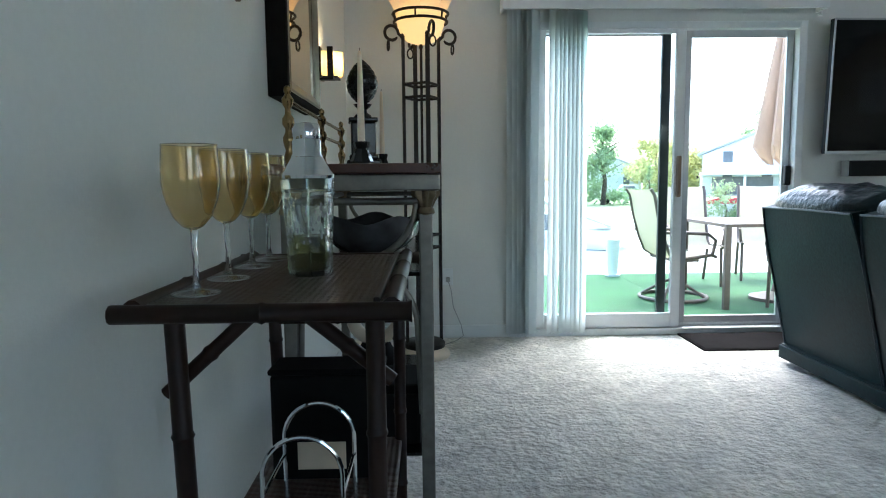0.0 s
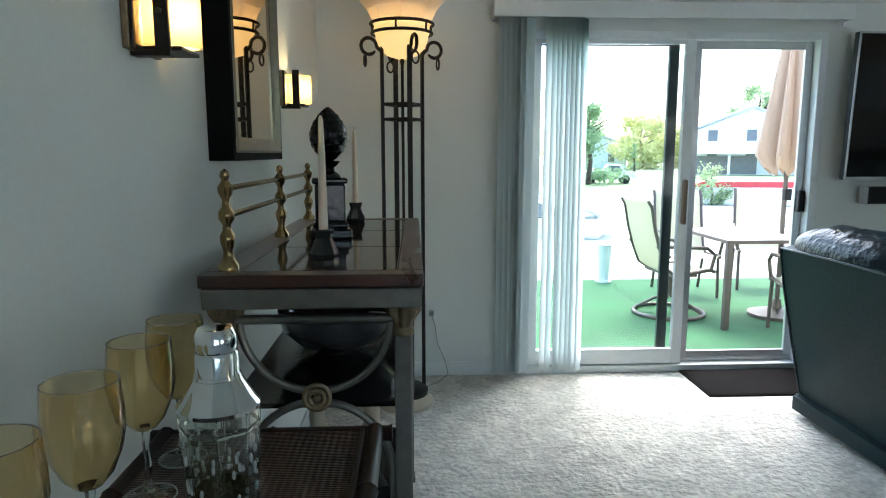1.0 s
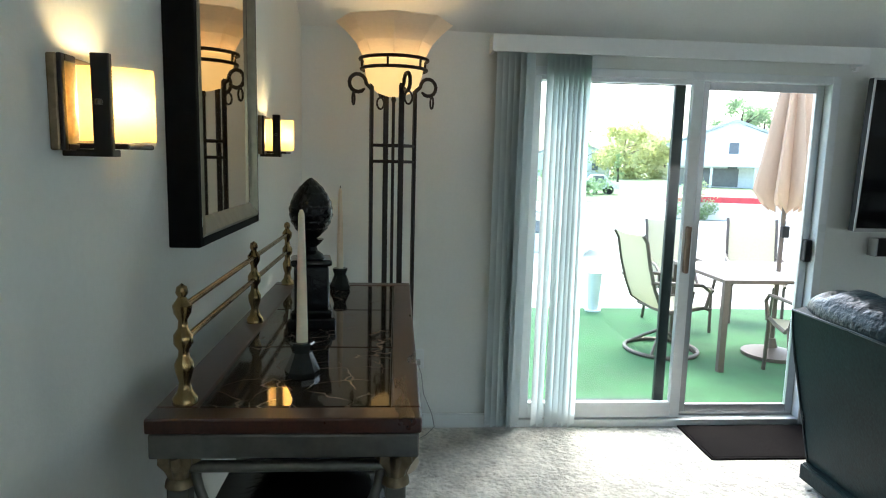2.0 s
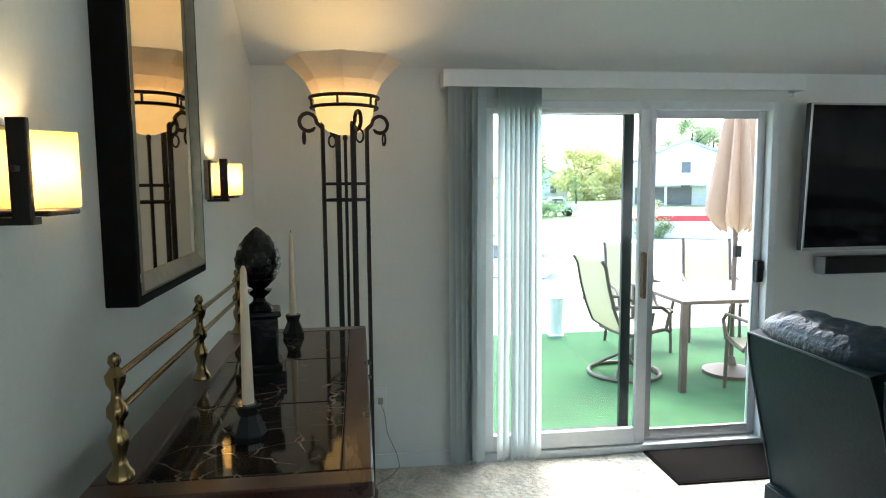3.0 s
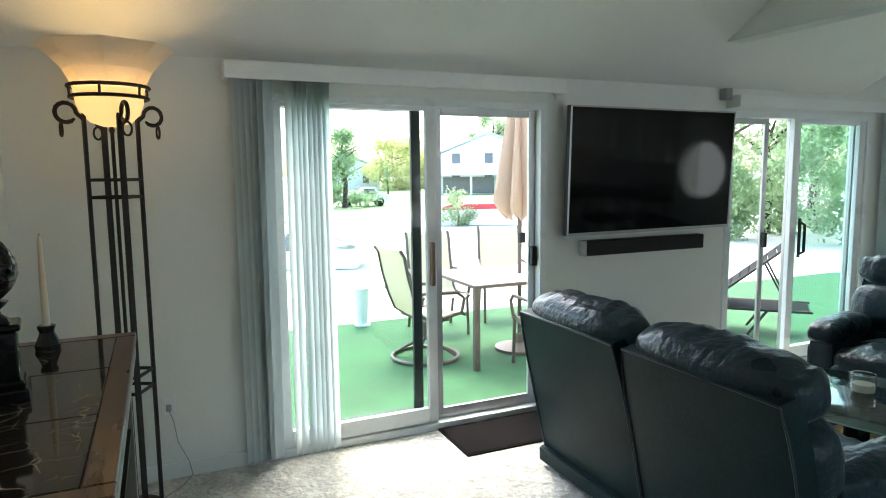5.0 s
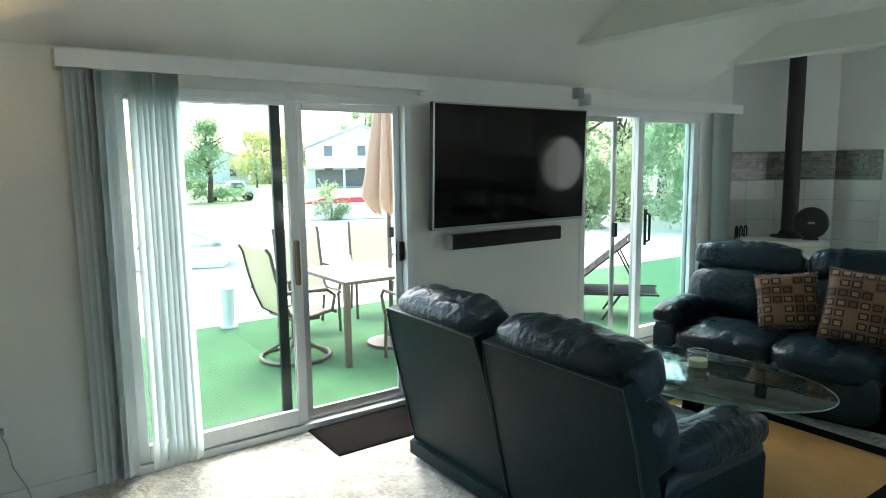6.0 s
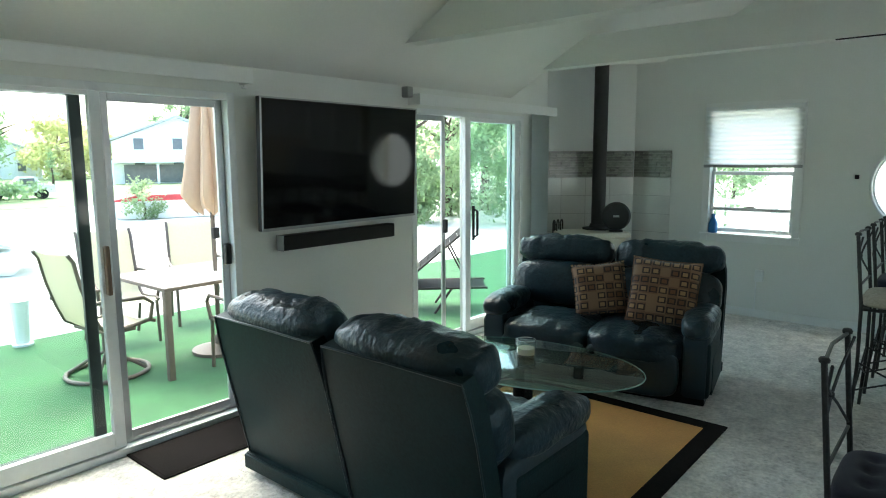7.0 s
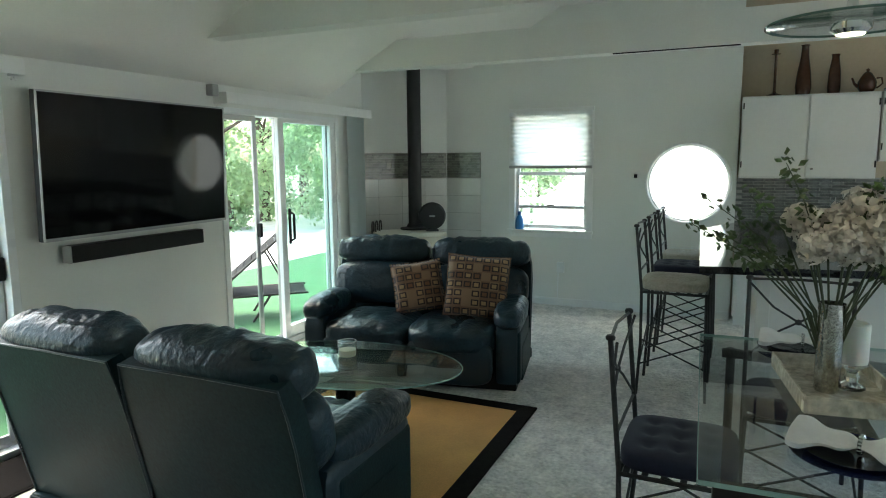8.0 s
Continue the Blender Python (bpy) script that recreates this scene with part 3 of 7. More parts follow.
for x in (CX0 + 0.045, CX1 - 0.045):
    for y in (CY0 + 0.04, CY1 - 0.04):
        bm = bmesh.new()
        for z0, z1, a, b in ((0.03, 0.97, 0.013, 0.019),):
            add_box(bm, (x - b, y - b, z0), (x + b, y + b, z1), 0.004)
        add_box(bm, (x - 0.024, y - 0.024, 0.0), (x + 0.024, y + 0.024, 0.03), 0.004)
        lg = part("leg", bm, PEWTER, con)
        bm = lathe([(0.018, 0.955), (0.026, 0.962), (0.024, 0.972), (0.02, 0.978), (0.025, 0.995), (0.034, 1.012), (0.033, 1.024), (0.0, 1.0245)], 48, (x, y, 0))
        for v in bm.verts:
            a, h = math.atan2(v.co.y - y, v.co.x - x), min(1, max(0, (v.co.z - 0.972) / 0.035))
            f = 1 + 0.2 * h * math.cos(8 * a)
            v.co.x, v.co.y = x + (v.co.x - x) * f, y + (v.co.y - y) * f
        part("capital", bm, ANTIQUE, lg, "small leafy cast capital", smooth=True)
for y in (CY0 + 0.04, CY1 - 0.04):
    xc = (CX0 + CX1) / 2
    part("cross_bar", tube([(CX0 + 0.06, y, 0.995), (CX1 - 0.06, y, 0.995)], 0.011), PEWTER, con, smooth=True)
    part("upper_arc", tube([(p[0], y, p[2]) for p in arc(xc, 0.995, 0.165, 180, 360, 24)], 0.009), PEWTER, con, "bowed pewter rod", smooth=True)
    part("lower_arc", tube([(CX0 + 0.062, y, 0.38)] + [(p[0], y, p[2]) for p in arc(xc, 0.64, 0.165, 180, 0, 24)] + [(CX1 - 0.062, y, 0.38)], 0.009), PEWTER, con, "bowed pewter rod", smooth=True)
    bm = bmesh.new()
    s = -1 if y < -2 else 1
    for r, d, w in ((0.028, 0.0, 0.006), (0.017, 0.004, 0.005)):
        add_tube(bm, [(xc + r * math.cos(2 * math.pi * k / 20), y + s * (0.008 + d), 0.818 + r * math.sin(2 * math.pi * k / 20)) for k in range(20)], w, 6, closed=True)
    add_puff(bm, (xc, y + s * 0.012, 0.818), (0.018, 0.014, 0.018), n=4, k=2.2)
    part("rosette", bm, ANTIQUE, con, "round brass rosette where the arcs meet", smooth=True)
for z in (SHELF, 0.25):
    part("shelf", box((CX0 + 0.03, CY0 + 0.07, z - 0.012), (CX1 - 0.03, CY1 - 0.07, z), 0.002), BLACK_GLOSS, con, "black glass shelf")
for x in (CX0 + 0.045, CX1 - 0.045):
    for z in (0.995, SHELF - 0.025, 0.225):
        part("side_rail", tube([(x, CY0 + 0.06, z), (x, CY1 - 0.06, z)], 0.01), PEWTER, con, smooth=True)
# brass gallery rail
POSTS = (-2.415, -1.835, -1.31)
gal = lathe([(0.0, 0.0), (0.022, 0.0), (0.022, 0.012), (0.014, 0.022), (0.01, 0.04), (0.016, 0.062), (0.017, 0.075), (0.01, 0.088), (0.009, 0.1), (0.017, 0.112), (0.017, 0.128), (0.009, 0.14), (0.008, 0.155), (0.015, 0.168), (0.017, 0.182), (0.01, 0.192), (0.007, 0.197), (0.011, 0.205), (0.009, 0.215), (0.0, 0.222)], 16)
g0 = part("gallery_post", gal, BRASS, con, "turned brass post", smooth=True)
g0.matrix_basis = pose(0.137, POSTS[0], CZ)
for y in POSTS[1:]:
    again(g0, pose(0.137, y, CZ), con)["label"] = "turned brass post"
for z in (CZ + 0.118, CZ + 0.178):
    part("gallery_rail", tube([(0.137, POSTS[0], z), (0.137, POSTS[-1], z)], 0.0065), BRASS, con, "thin brass rail", smooth=True)

bowl = thing("bowl", pose(0.325, -2.0, SHELF) @ Matrix.Diagonal((1.0, 1.1, 1.12, 1)), "wide black glass bowl on the shelf, reflections painted as grey streaks", "bowl")
prof = [(0.0, 0.0), (0.06, 0.0), (0.065, 0.006), (0.12, 0.03), (0.165, 0.075), (0.175, 0.12), (0.17, 0.12), (0.158, 0.078), (0.115, 0.038), (0.05, 0.016), (0.0, 0.014)]
bm = lathe(prof, 40)
for v in bm.verts:
    if v.co.z > 0.06:
        a = math.atan2(v.co.y, v.co.x)
        v.co.z += 0.012 * math.sin(5 * a)
        v.co.x *= 1 + 0.03 * math.sin(5 * a)
# grey streaks in the colour imitate reflections on the glossy black bowl
STREAKED = material("streaked_black_glass", (0.09, 0.09, 0.095), 0.1, vary=0.2, grain=14, second=(0.006, 0.006, 0.007), bump=0.3, bump_scale=25)
part("body", bm, STREAKED, bowl, smooth=True)

low_case = thing("storage_case", pose(0.3275, -2.26, 0.25), "low black case on the bottom shelf of the console", "box")
part("body", box((-0.17, -0.11, 0.0), (0.17, 0.11, 0.16), 0.012), MATTE_BLACK, low_case)
part("lid", box((-0.174, -0.114, 0.16), (0.174, 0.114, 0.19), 0.01), MATTE_BLACK, low_case)
urn = thing("urn", pose(0.33, -1.95, 0.25), "dark cone-shaped urn with a tan ring top on the lower shelf", "vase")
part("body", lathe([(0.0, 0.0), (0.15, 0.0), (0.155, 0.015), (0.12, 0.09), (0.07, 0.18), (0.05, 0.22), (0.0, 0.22)], 32), MATTE_BLACK, urn, smooth=True)
part("ring_top", tube([(0.085 * math.cos(2 * math.pi * k / 32), 0.0, 0.315 + 0.085 * math.sin(2 * math.pi * k / 32)) for k in range(32)], 0.024, 10, True), CREAM_STONE, urn, "thick tan ceramic ring", smooth=True)

fin = thing("finial_ornament", pose(0.29, -1.85, CZ, 0, 0, 8), "glossy black artichoke finial on a square pedestal", "ornament")
bm = boxes(((-0.062, -0.062, 0), (0.062, 0.062, 0.03)), ((-0.045, -0.045, 0.05), (0.045, 0.045, 0.165)), ((-0.053, -0.053, 0.165), (0.053, 0.053, 0.182)), bevel=0.006)
add_box(bm, (-0.053, -0.053, 0.03), (0.053, 0.053, 0.05), 0.008)
part("pedestal", bm, BLACK_GLOSS, fin)
part("neck", lathe([(0.0, 0.182), (0.035, 0.182), (0.03, 0.192), (0.017, 0.202), (0.015, 0.212), (0.026, 0.222), (0.034, 0.232), (0.0, 0.235)], 24), BLACK_GLOSS, fin, smooth=True)
bm = bmesh.new()
rows, seg, rings = 36, 66, []
for i in range(rows + 1):
    u = i / rows
    r = 0.057 * math.sin(math.pi * min(0.995, max(0.03, u))) ** 0.7 * (1.1 - 0.25 * u)
    ring = []
    for k in range(seg):
        a = 2 * math.pi * k / seg
        band = u * 9
        phase = 11 * a / (2 * math.pi) + 0.5 * (int(band) % 2)
        lift = (band - int(band)) * (1 - abs(2 * (phase - math.floor(phase)) - 1) ** 2)
        rr = r + 0.0035 * lift * min(1, 8 * u * (1 - u))
        ring.append(bm.verts.new((rr * math.cos(a), rr * math.sin(a), 0.228 + 0.165 * u)))
    rings.append(ring)
for lo_r, hi_r in zip(rings, rings[1:]):
    for k in range(seg):
        bm.faces.new((lo_r[k], lo_r[(k + 1) % seg], hi_r[(k + 1) % seg], hi_r[k]))
bm.faces.new(rings[0][::-1])
bm.faces.new(rings[-1])
part("scaled_bud", bm, BLACK_GLOSS, fin, "scaled glossy black bud")


def candle(x, y, turn):
    c = thing("candlestick", pose(x, y, CZ, 0, 0, turn), "ivory taper candle in a faceted smoky glass holder", "candle", group="taper candles on the console")
    part("holder", lathe([(0.0, 0.0), (0.034, 0.0), (0.036, 0.012), (0.024, 0.04), (0.02, 0.05), (0.026, 0.068), (0.024, 0.072), (0.013, 0.072), (0.012, 0.055), (0.0, 0.055)], 8), SMOKE, c)
    part("taper", lathe([(0.0, 0.056), (0.0115, 0.056), (0.0115, 0.09), (0.0085, 0.25), (0.006, 0.335), (0.003, 0.343), (0.0, 0.344)], 16), WAX, c, "ivory wax taper", smooth=True)
    part("wick", tube([(0, 0, 0.342), (0.001, 0, 0.352)], 0.0012, 6), BLACK_PLASTIC, c)


SMOKE = material("smoky_cut_glass", (0.03, 0.032, 0.033), 0.05, vary=0.1, bump=0, metal=0.35, rough_vary=0.02)
candle(0.325, -2.262, 5)
candle(0.325, -1.375, 20)

# ---- mirror and sconces on the west wall ----
MY0, MY1, MZ0, MZ1 = -2.075, -1.445, 1.335, 2.42
mir = thing("wall_mirror", pose(0, 0, 0), "tall wall mirror with a dark and champagne frame", "mirror")
part("outer_frame", boxes(((0.0, MY0, MZ0), (0.07, MY0 + 0.022, MZ1)), ((0.0, MY1 - 0.022, MZ0), (0.07, MY1, MZ1)), ((0.0, MY0 + 0.022, MZ0), (0.07, MY1 - 0.022, MZ0 + 0.022)), ((0.0, MY0 + 0.022, MZ1 - 0.022), (0.07, MY1 - 0.022, MZ1)), bevel=0.003), MATTE_BLACK, mir)
bm = bmesh.new()
w0, w1 = 0.022, 0.066
ring = []
for d, x in ((w0, 0.07), (w0 + 0.008, 0.074), (w1 - 0.01, 0.062), (w1, 0.056)):
    ring.append([bm.verts.new((x, y, z)) for y, z in ((MY0 + d, MZ0 + d), (MY1 - d, MZ0 + d), (MY1 - d, MZ1 - d), (MY0 + d, MZ1 - d))])
for a, b in zip(ring, ring[1:]):
    for k in range(4):
        bm.faces.new((a[k], a[(k + 1) % 4], b[(k + 1) % 4], b[k]))
part("inner_frame", bm, MIRROR_FRAME, mir, "champagne metallic sloped inner frame")
part("mirror_glass", box((0.03, MY0 + w1 - 0.002, MZ0 + w1 - 0.002), (0.0555, MY1 - w1 + 0.002, MZ1 - w1 + 0.002)), MIRROR, mir, "silvered mirror glass")


def sconce(y):
    s = thing("wall_sconce", pose(0, y, 1.55) @ Matrix.Diagonal((0.95, 0.95, 0.86, 1)), "bronze wall sconce with a lit amber glass shade", "wall lamp", group="sconces beside the mirror")
    part("back_plate", box((0.0, -0.088, 0.0), (0.016, 0.08, 0.165), 0.003), ANTIQUE, s, "polished bronze wall plate")
    bm = bmesh.new()
    outer = [(0.022 + 0.1 * math.sin(math.pi * k / 14) ** 0.5, -0.034 + 0.112 * k / 14) for k in range(15)]
    inner = [(max(0.018, x - 0.006), 0.022 + (y2 - 0.022) * 0.92) for x, y2 in outer]
    lo, hi = 0.018, 0.152
    rows = [[bm.verts.new((x, yy, z)) for x, yy in outer] for z in (lo, hi)] + [[bm.verts.new((x, yy, z)) for x, yy in inner] for z in (hi, lo)]
    for a, b in zip(rows, rows[1:] + rows[:1]):
        for k in range(14):
            bm.faces.new((a[k], a[k + 1], b[k + 1], b[k]))
    part("shade", bm, LIT_SCONCE, s, "curved amber glass shade, glowing", smooth=True)
    part("strap", boxes(((0.05, -0.052, -0.004), (0.08, -0.04, 0.172)), ((0.0, -0.052, -0.01), (0.08, -0.02, 0.003)), ((0.016, -0.088, 0.0), (0.024, -0.076, 0.165)), ((0.016, -0.076, 0.153), (0.024, -0.04, 0.165)), ((0.016, -0.076, 0.0), (0.024, -0.04, 0.012)), bevel=0.002), BRONZE, s)
    part("tray", box((0.016, -0.038, 0.004), (0.1, 0.076, 0.014), 0.003), BRONZE, s)
    part("screw", lathe([(0.0, 0), (0.006, 0.002), (0.006, 0.01), (0.0, 0.012)], 10, (0.065, -0.06, 0.08)), BRONZE, s)
    ld = bpy.data.lights.new("sconce_bulb", "POINT")
    ld.energy, ld.color, ld.shadow_soft_size = SCONCE_W, (1.0, 0.74, 0.42), 0.02
    b = new("sconce_bulb", ld)
    b.location = (0.062, y + 0.02, 1.625)


SCONCE_W = 0.42
sconce(-2.475)
sconce(-1.03)

# ---- torchiere ----
lamp = thing("floor_lamp", pose(0.493, -0.45, 0), "tall wrought-iron torchiere with a lit alabaster bowl", "floor lamp")
part("base", lathe([(0.0, 0.0), (0.15, 0.0), (0.155, 0.012), (0.15, 0.03), (0.13, 0.045), (0.125, 0.06), (0.0, 0.06)], 32), CREAM_STONE, lamp, "cream stone base", smooth=True)
part("collar", lathe([(0.0, 0.06), (0.122, 0.06), (0.124, 0.085), (0.105, 0.1), (0.0, 0.1)], 32), IRON, lamp, smooth=True)
for k in range(4):
    a = radians(20 + 90 * k)
    c, s = math.cos(a), math.sin(a)
    bm = bmesh.new()
    m = pose(0.108 * c, 0.108 * s, 0, 0, 0, math.degrees(a))
    add_box(bm, (-0.007, -0.012, 0.09), (0.007, 0.012, 1.97), 0.002, 1, m)
    part("leg", bm, IRON, lamp)
    bm = bmesh.new()
    prof = [(0.108, 1.86)] + [(0.175 + 0.04 * math.cos(radians(t)), 1.885 + 0.04 * math.sin(radians(t))) for t in range(180, -150, -25)]
    add_tube(bm, [(r * c, r * s, z) for r, z in prof], [0.009] * (len(prof) - 1) + [0.005], 8)
    part("scroll", bm, IRON, lamp, smooth=True)
    rc = 0.195
    part("ring", tube([(rc * c - 0.018 * math.cos(t) * s, rc * s + 0.018 * math.cos(t) * c, 1.815 + 0.028 * math.sin(t)) for t in [2 * math.pi * i / 16 for i in range(16)]], 0.005, 6, True), IRON, lamp, "small hanging iron ring", smooth=True)
part("stem", tube([(0, 0, 0.1), (0, 0, 1.83)], 0.008), IRON, lamp, smooth=True)
for z, r in ((2.0, 0.158), (1.955, 0.152)):
    part("hoop", tube([(r * math.cos(2 * math.pi * k / 40), r * math.sin(2 * math.pi * k / 40), z) for k in range(40)], 0.008, 8, True), IRON, lamp, smooth=True)
for k in range(6):
    a = radians(20 + 60 * k)
    part("hoop_tie", tube([(0.155 * math.cos(a), 0.155 * math.sin(a), 1.955), (0.158 * math.cos(a), 0.158 * math.sin(a), 2.0)], 0.006, 6), IRON, lamp)
for z in (1.605, 1.53, 0.735, 0.66):
    bm = bmesh.new()
    q = [(0.108 * math.cos(radians(20 + 90 * k)), 0.108 * math.sin(radians(20 + 90 * k)), z) for k in range(4)]
    for k in range(4):
        add_tube(bm, [q[k], q[(k + 1) % 4]], 0.008, 6)
    part("brace", bm, IRON, lamp)
part("bowl", lathe([(0.0, 1.832), (0.03, 1.833), (0.08, 1.85), (0.115, 1.885), (0.132, 1.93), (0.14, 1.99), (0.134, 1.99), (0.126, 1.93), (0.108, 1.89), (0.075, 1.857), (0.0, 1.842)], 40), LIT_ALABASTER, lamp, "lit alabaster bowl", smooth=True)
part("flared_shade", lathe([(0.14, 1.99), (0.15, 2.02), (0.175, 2.07), (0.215, 2.115), (0.272, 2.165), (0.268, 2.168), (0.21, 2.119), (0.17, 2.074), (0.145, 2.024), (0.136, 1.992)], 8), FLARED_GLASS, lamp, "flared translucent glass shade")
part("finial", lathe([(0.0, 1.80), (0.008, 1.805), (0.012, 1.818), (0.008, 1.832), (0.0, 1.834)], 12), IRON, lamp, smooth=True)
ld = bpy.data.lights.new("torchiere_bulb", "POINT")
ld.energy, ld.color, ld.shadow_soft_size = 0.52, (1.0, 0.68, 0.36), 0.05
new("torchiere_bulb", ld).location = (0.493, -0.45, 1.985)

# ---- bamboo serving table ----
TX0, TX1, TY0, TY1, TZ = 0.108, 0.493, -3.41, -2.76, 0.886
tab = thing("serving_table", pose(0, 0, 0), "dark burnt-bamboo serving table with a woven rattan top", "side table")


def pole(a, b, r=0.016):
    """A bamboo pole with its nodes."""
    a, b = Vector(a), Vector(b)
    n = max(2, int((b - a).length / 0.16))
    pts, rr = [], []
    for i in range(n + 1):
        u = i / n
        for du, f in ((-0.006, 1.0), (0.0, 1.18), (0.006, 1.0)):
            t = min(1, max(0, u + du / (b - a).length))
            if pts and (a.lerp(b, t) - pts[-1]).length < 1e-4:
                continue
            pts.append(a.lerp(b, t))
            rr.append(r * f)
    return tube(pts, rr, 10)


part("woven_top", box((TX0 + 0.02, TY0 + 0.02, TZ - 0.014), (TX1 - 0.02, TY1 - 0.02, TZ - 0.002), 0.002), WOVEN, tab, "woven rattan panel")
for a, b in (((TX0 - 0.012, TY0 + 0.016, TZ - 0.012), (TX1 + 0.012, TY0 + 0.016, TZ - 0.012)), ((TX0 - 0.012, TY1 - 0.016, TZ - 0.012), (TX1 + 0.012, TY1 - 0.016, TZ - 0.012)), ((TX0 + 0.016, TY0 + 0.02, TZ - 0.006), (TX0 + 0.016, TY1 - 0.02, TZ - 0.006)), ((TX1 - 0.016, TY0 + 0.02, TZ - 0.006), (TX1 - 0.016, TY1 - 0.02, TZ - 0.006))):
    part("edge_pole", pole(a, b, 0.0135), BAMBOO, tab, smooth=True)
part("tray_rim", box((TX1 - 0.042, TY0 + 0.03, TZ - 0.004), (TX1 - 0.033, TY1 - 0.03, TZ + 0.005), 0.002), BAMBOO, tab)
LEGS = ((0.172, TY0 + 0.04), (0.452, TY0 + 0.04), (0.172, TY1 - 0.05), (0.458, TY1 - 0.05))
for x, y in LEGS:
    part("leg", pole((x, y, TZ - 0.02), (x + (0.02 if x < 0.2 else -0.002), y, 0.0), 0.014), BAMBOO, tab, smooth=True)
for y in (TY0 + 0.065, TY1 - 0.075):
    part("brace", pole((0.147, y, 0.747), (0.278, y, TZ - 0.02), 0.011), BAMBOO, tab, smooth=True)
    part("brace", pole((0.474, y, 0.762), (0.346, y, TZ - 0.02), 0.011), BAMBOO, tab, smooth=True)
for y in (TY0 + 0.04, TY1 - 0.05):
    part("stretcher", pole((0.18, y, 0.44 if y < -3 else 0.74), (0.455, y, 0.44 if y < -3 else 0.74), 0.011), BAMBOO, tab, smooth=True)
part("lower_shelf", box((0.17, TY0 + 0.03, 0.44), (0.46, TY1 - 0.04, 0.455), 0.003), WOVEN, tab)
rack = thing("wine_rack", pose(0.322, -3.19, 0.455) @ Matrix.Scale(0.8, 4), "chrome wire rack on the lower shelf", "wire rack")
for y in (-0.1, 0.1):
    part("hoop", tube([(-0.08, y, 0.0), (-0.08, y, 0.16)] + [(p[0], y, p[2]) for p in arc(0, 0.16, 0.08, 180, 0, 16)] + [(0.08, y, 0.0)], 0.005, 8), CHROME, rack, smooth=True)
for x in (-0.08, 0.08):
    part("side_wire", tube([(x, -0.1, 0.12), (x, 0.1, 0.12)], 0.004, 8), CHROME, rack, smooth=True)
    part("foot_wire", tube([(x, -0.1, 0.006), (x, 0.1, 0.006)], 0.005, 8), CHROME, rack, smooth=True)
case = thing("storage_box", pose(0.322, -2.97, 0.455) @ Matrix.Scale(0.8, 4), "black box standing on the lower shelf", "box")
part("body", box((-0.14, -0.06, 0), (0.14, 0.06, 0.27), 0.01), MATTE_BLACK, case)
part("lid", box((-0.144, -0.064, 0.27), (0.144, 0.064, 0.285), 0.006), MATTE_BLACK, case)
part("label_card", box((-0.075, -0.0635, 0.03), (0.045, -0.0602, 0.1), 0.001), CREAM_STONE, case, "small pale card")


STEM_GLASS = material("stem_glass", (0.9, 0.93, 0.91), 0.02, vary=0.0, bump=0, transmission=1.0, rough_vary=0.0)
FOOT_GLASS = thin_glass("foot_glass", (0.95, 0.96, 0.95), ior=2.4)
PALE_GLASS = material("polished_glass_edge", (0.6, 0.62, 0.6), 0.08, vary=0.1, bump=0, transmission=0.4)
AMBER_BOWL = material("amber_bowl_glass", (0.92, 0.8, 0.54), 0.02, vary=0.0, bump=0, transmission=1.0, rough_vary=0.0)


def wine_glass(x, y, turn):
    g = thing("wine_glass", pose(x, y, TZ - 0.002, 0, 0, turn) @ Matrix.Scale(0.825, 4), "wine glass with an amber bowl and clear twisted stem", "wine glass", group="amber wine glasses in a row")
    out = [(0.006, 0.118), (0.02, 0.124), (0.036, 0.142), (0.048, 0.17), (0.054, 0.2), (0.054, 0.23), (0.051, 0.27)]
    bm = lathe(out + [(r - 0.0022, z) for r, z in out[:0:-1]] + [(0.0, 0.1255)], 60)
    for v in bm.verts:
        a = math.atan2(v.co.y, v.co.x)
        f = 0.94 + 0.012 * math.cos(10 * a) * min(1, max(0, (v.co.z - 0.12) / 0.03)) * min(1, max(0.0, 0.272 - v.co.z) / 0.06)
        v.co.x, v.co.y = v.co.x * f, v.co.y * f
    part("bowl", bm, AMBER_BOWL, g, "amber tinted bowl with soft flutes", smooth=True)
    part("rim", tube([(0.048 * math.cos(2 * math.pi * k / 36), 0.048 * math.sin(2 * math.pi * k / 36), 0.27) for k in range(36)], 0.0009, 6, True), STEM_GLASS, g, smooth=True)
    part("stem", tube([(0, 0, 0.012), (0.0, 0, 0.03), (0.002, 0, 0.06), (-0.001, 0.0, 0.09), (0.001, 0, 0.112), (0, 0, 0.119)], [0.009, 0.0055, 0.0055, 0.005, 0.0065, 0.007], 8), STEM_GLASS, g, smooth=True)
    part("foot", lathe([(0.0, 0.0), (0.042, 0.0), (0.043, 0.002), (0.03, 0.005), (0.012, 0.01), (0.006, 0.016), (0.0, 0.018)], 32), FOOT_GLASS, g, smooth=True)
    # pale rim colour stands in for light caught in the foot's edge
    part("foot_rim", tube([(0.0425 * math.cos(2 * math.pi * k / 36), 0.0425 * math.sin(2 * math.pi * k / 36), 0.0022) for k in range(36)], 0.0014, 6, True), PALE_GLASS, g, smooth=True)


for k, (x, y) in enumerate(((0.178, -3.296), (0.18, -3.145), (0.179, -2.99), (0.184, -2.875))):
    wine_glass(x, y, 31 * k)

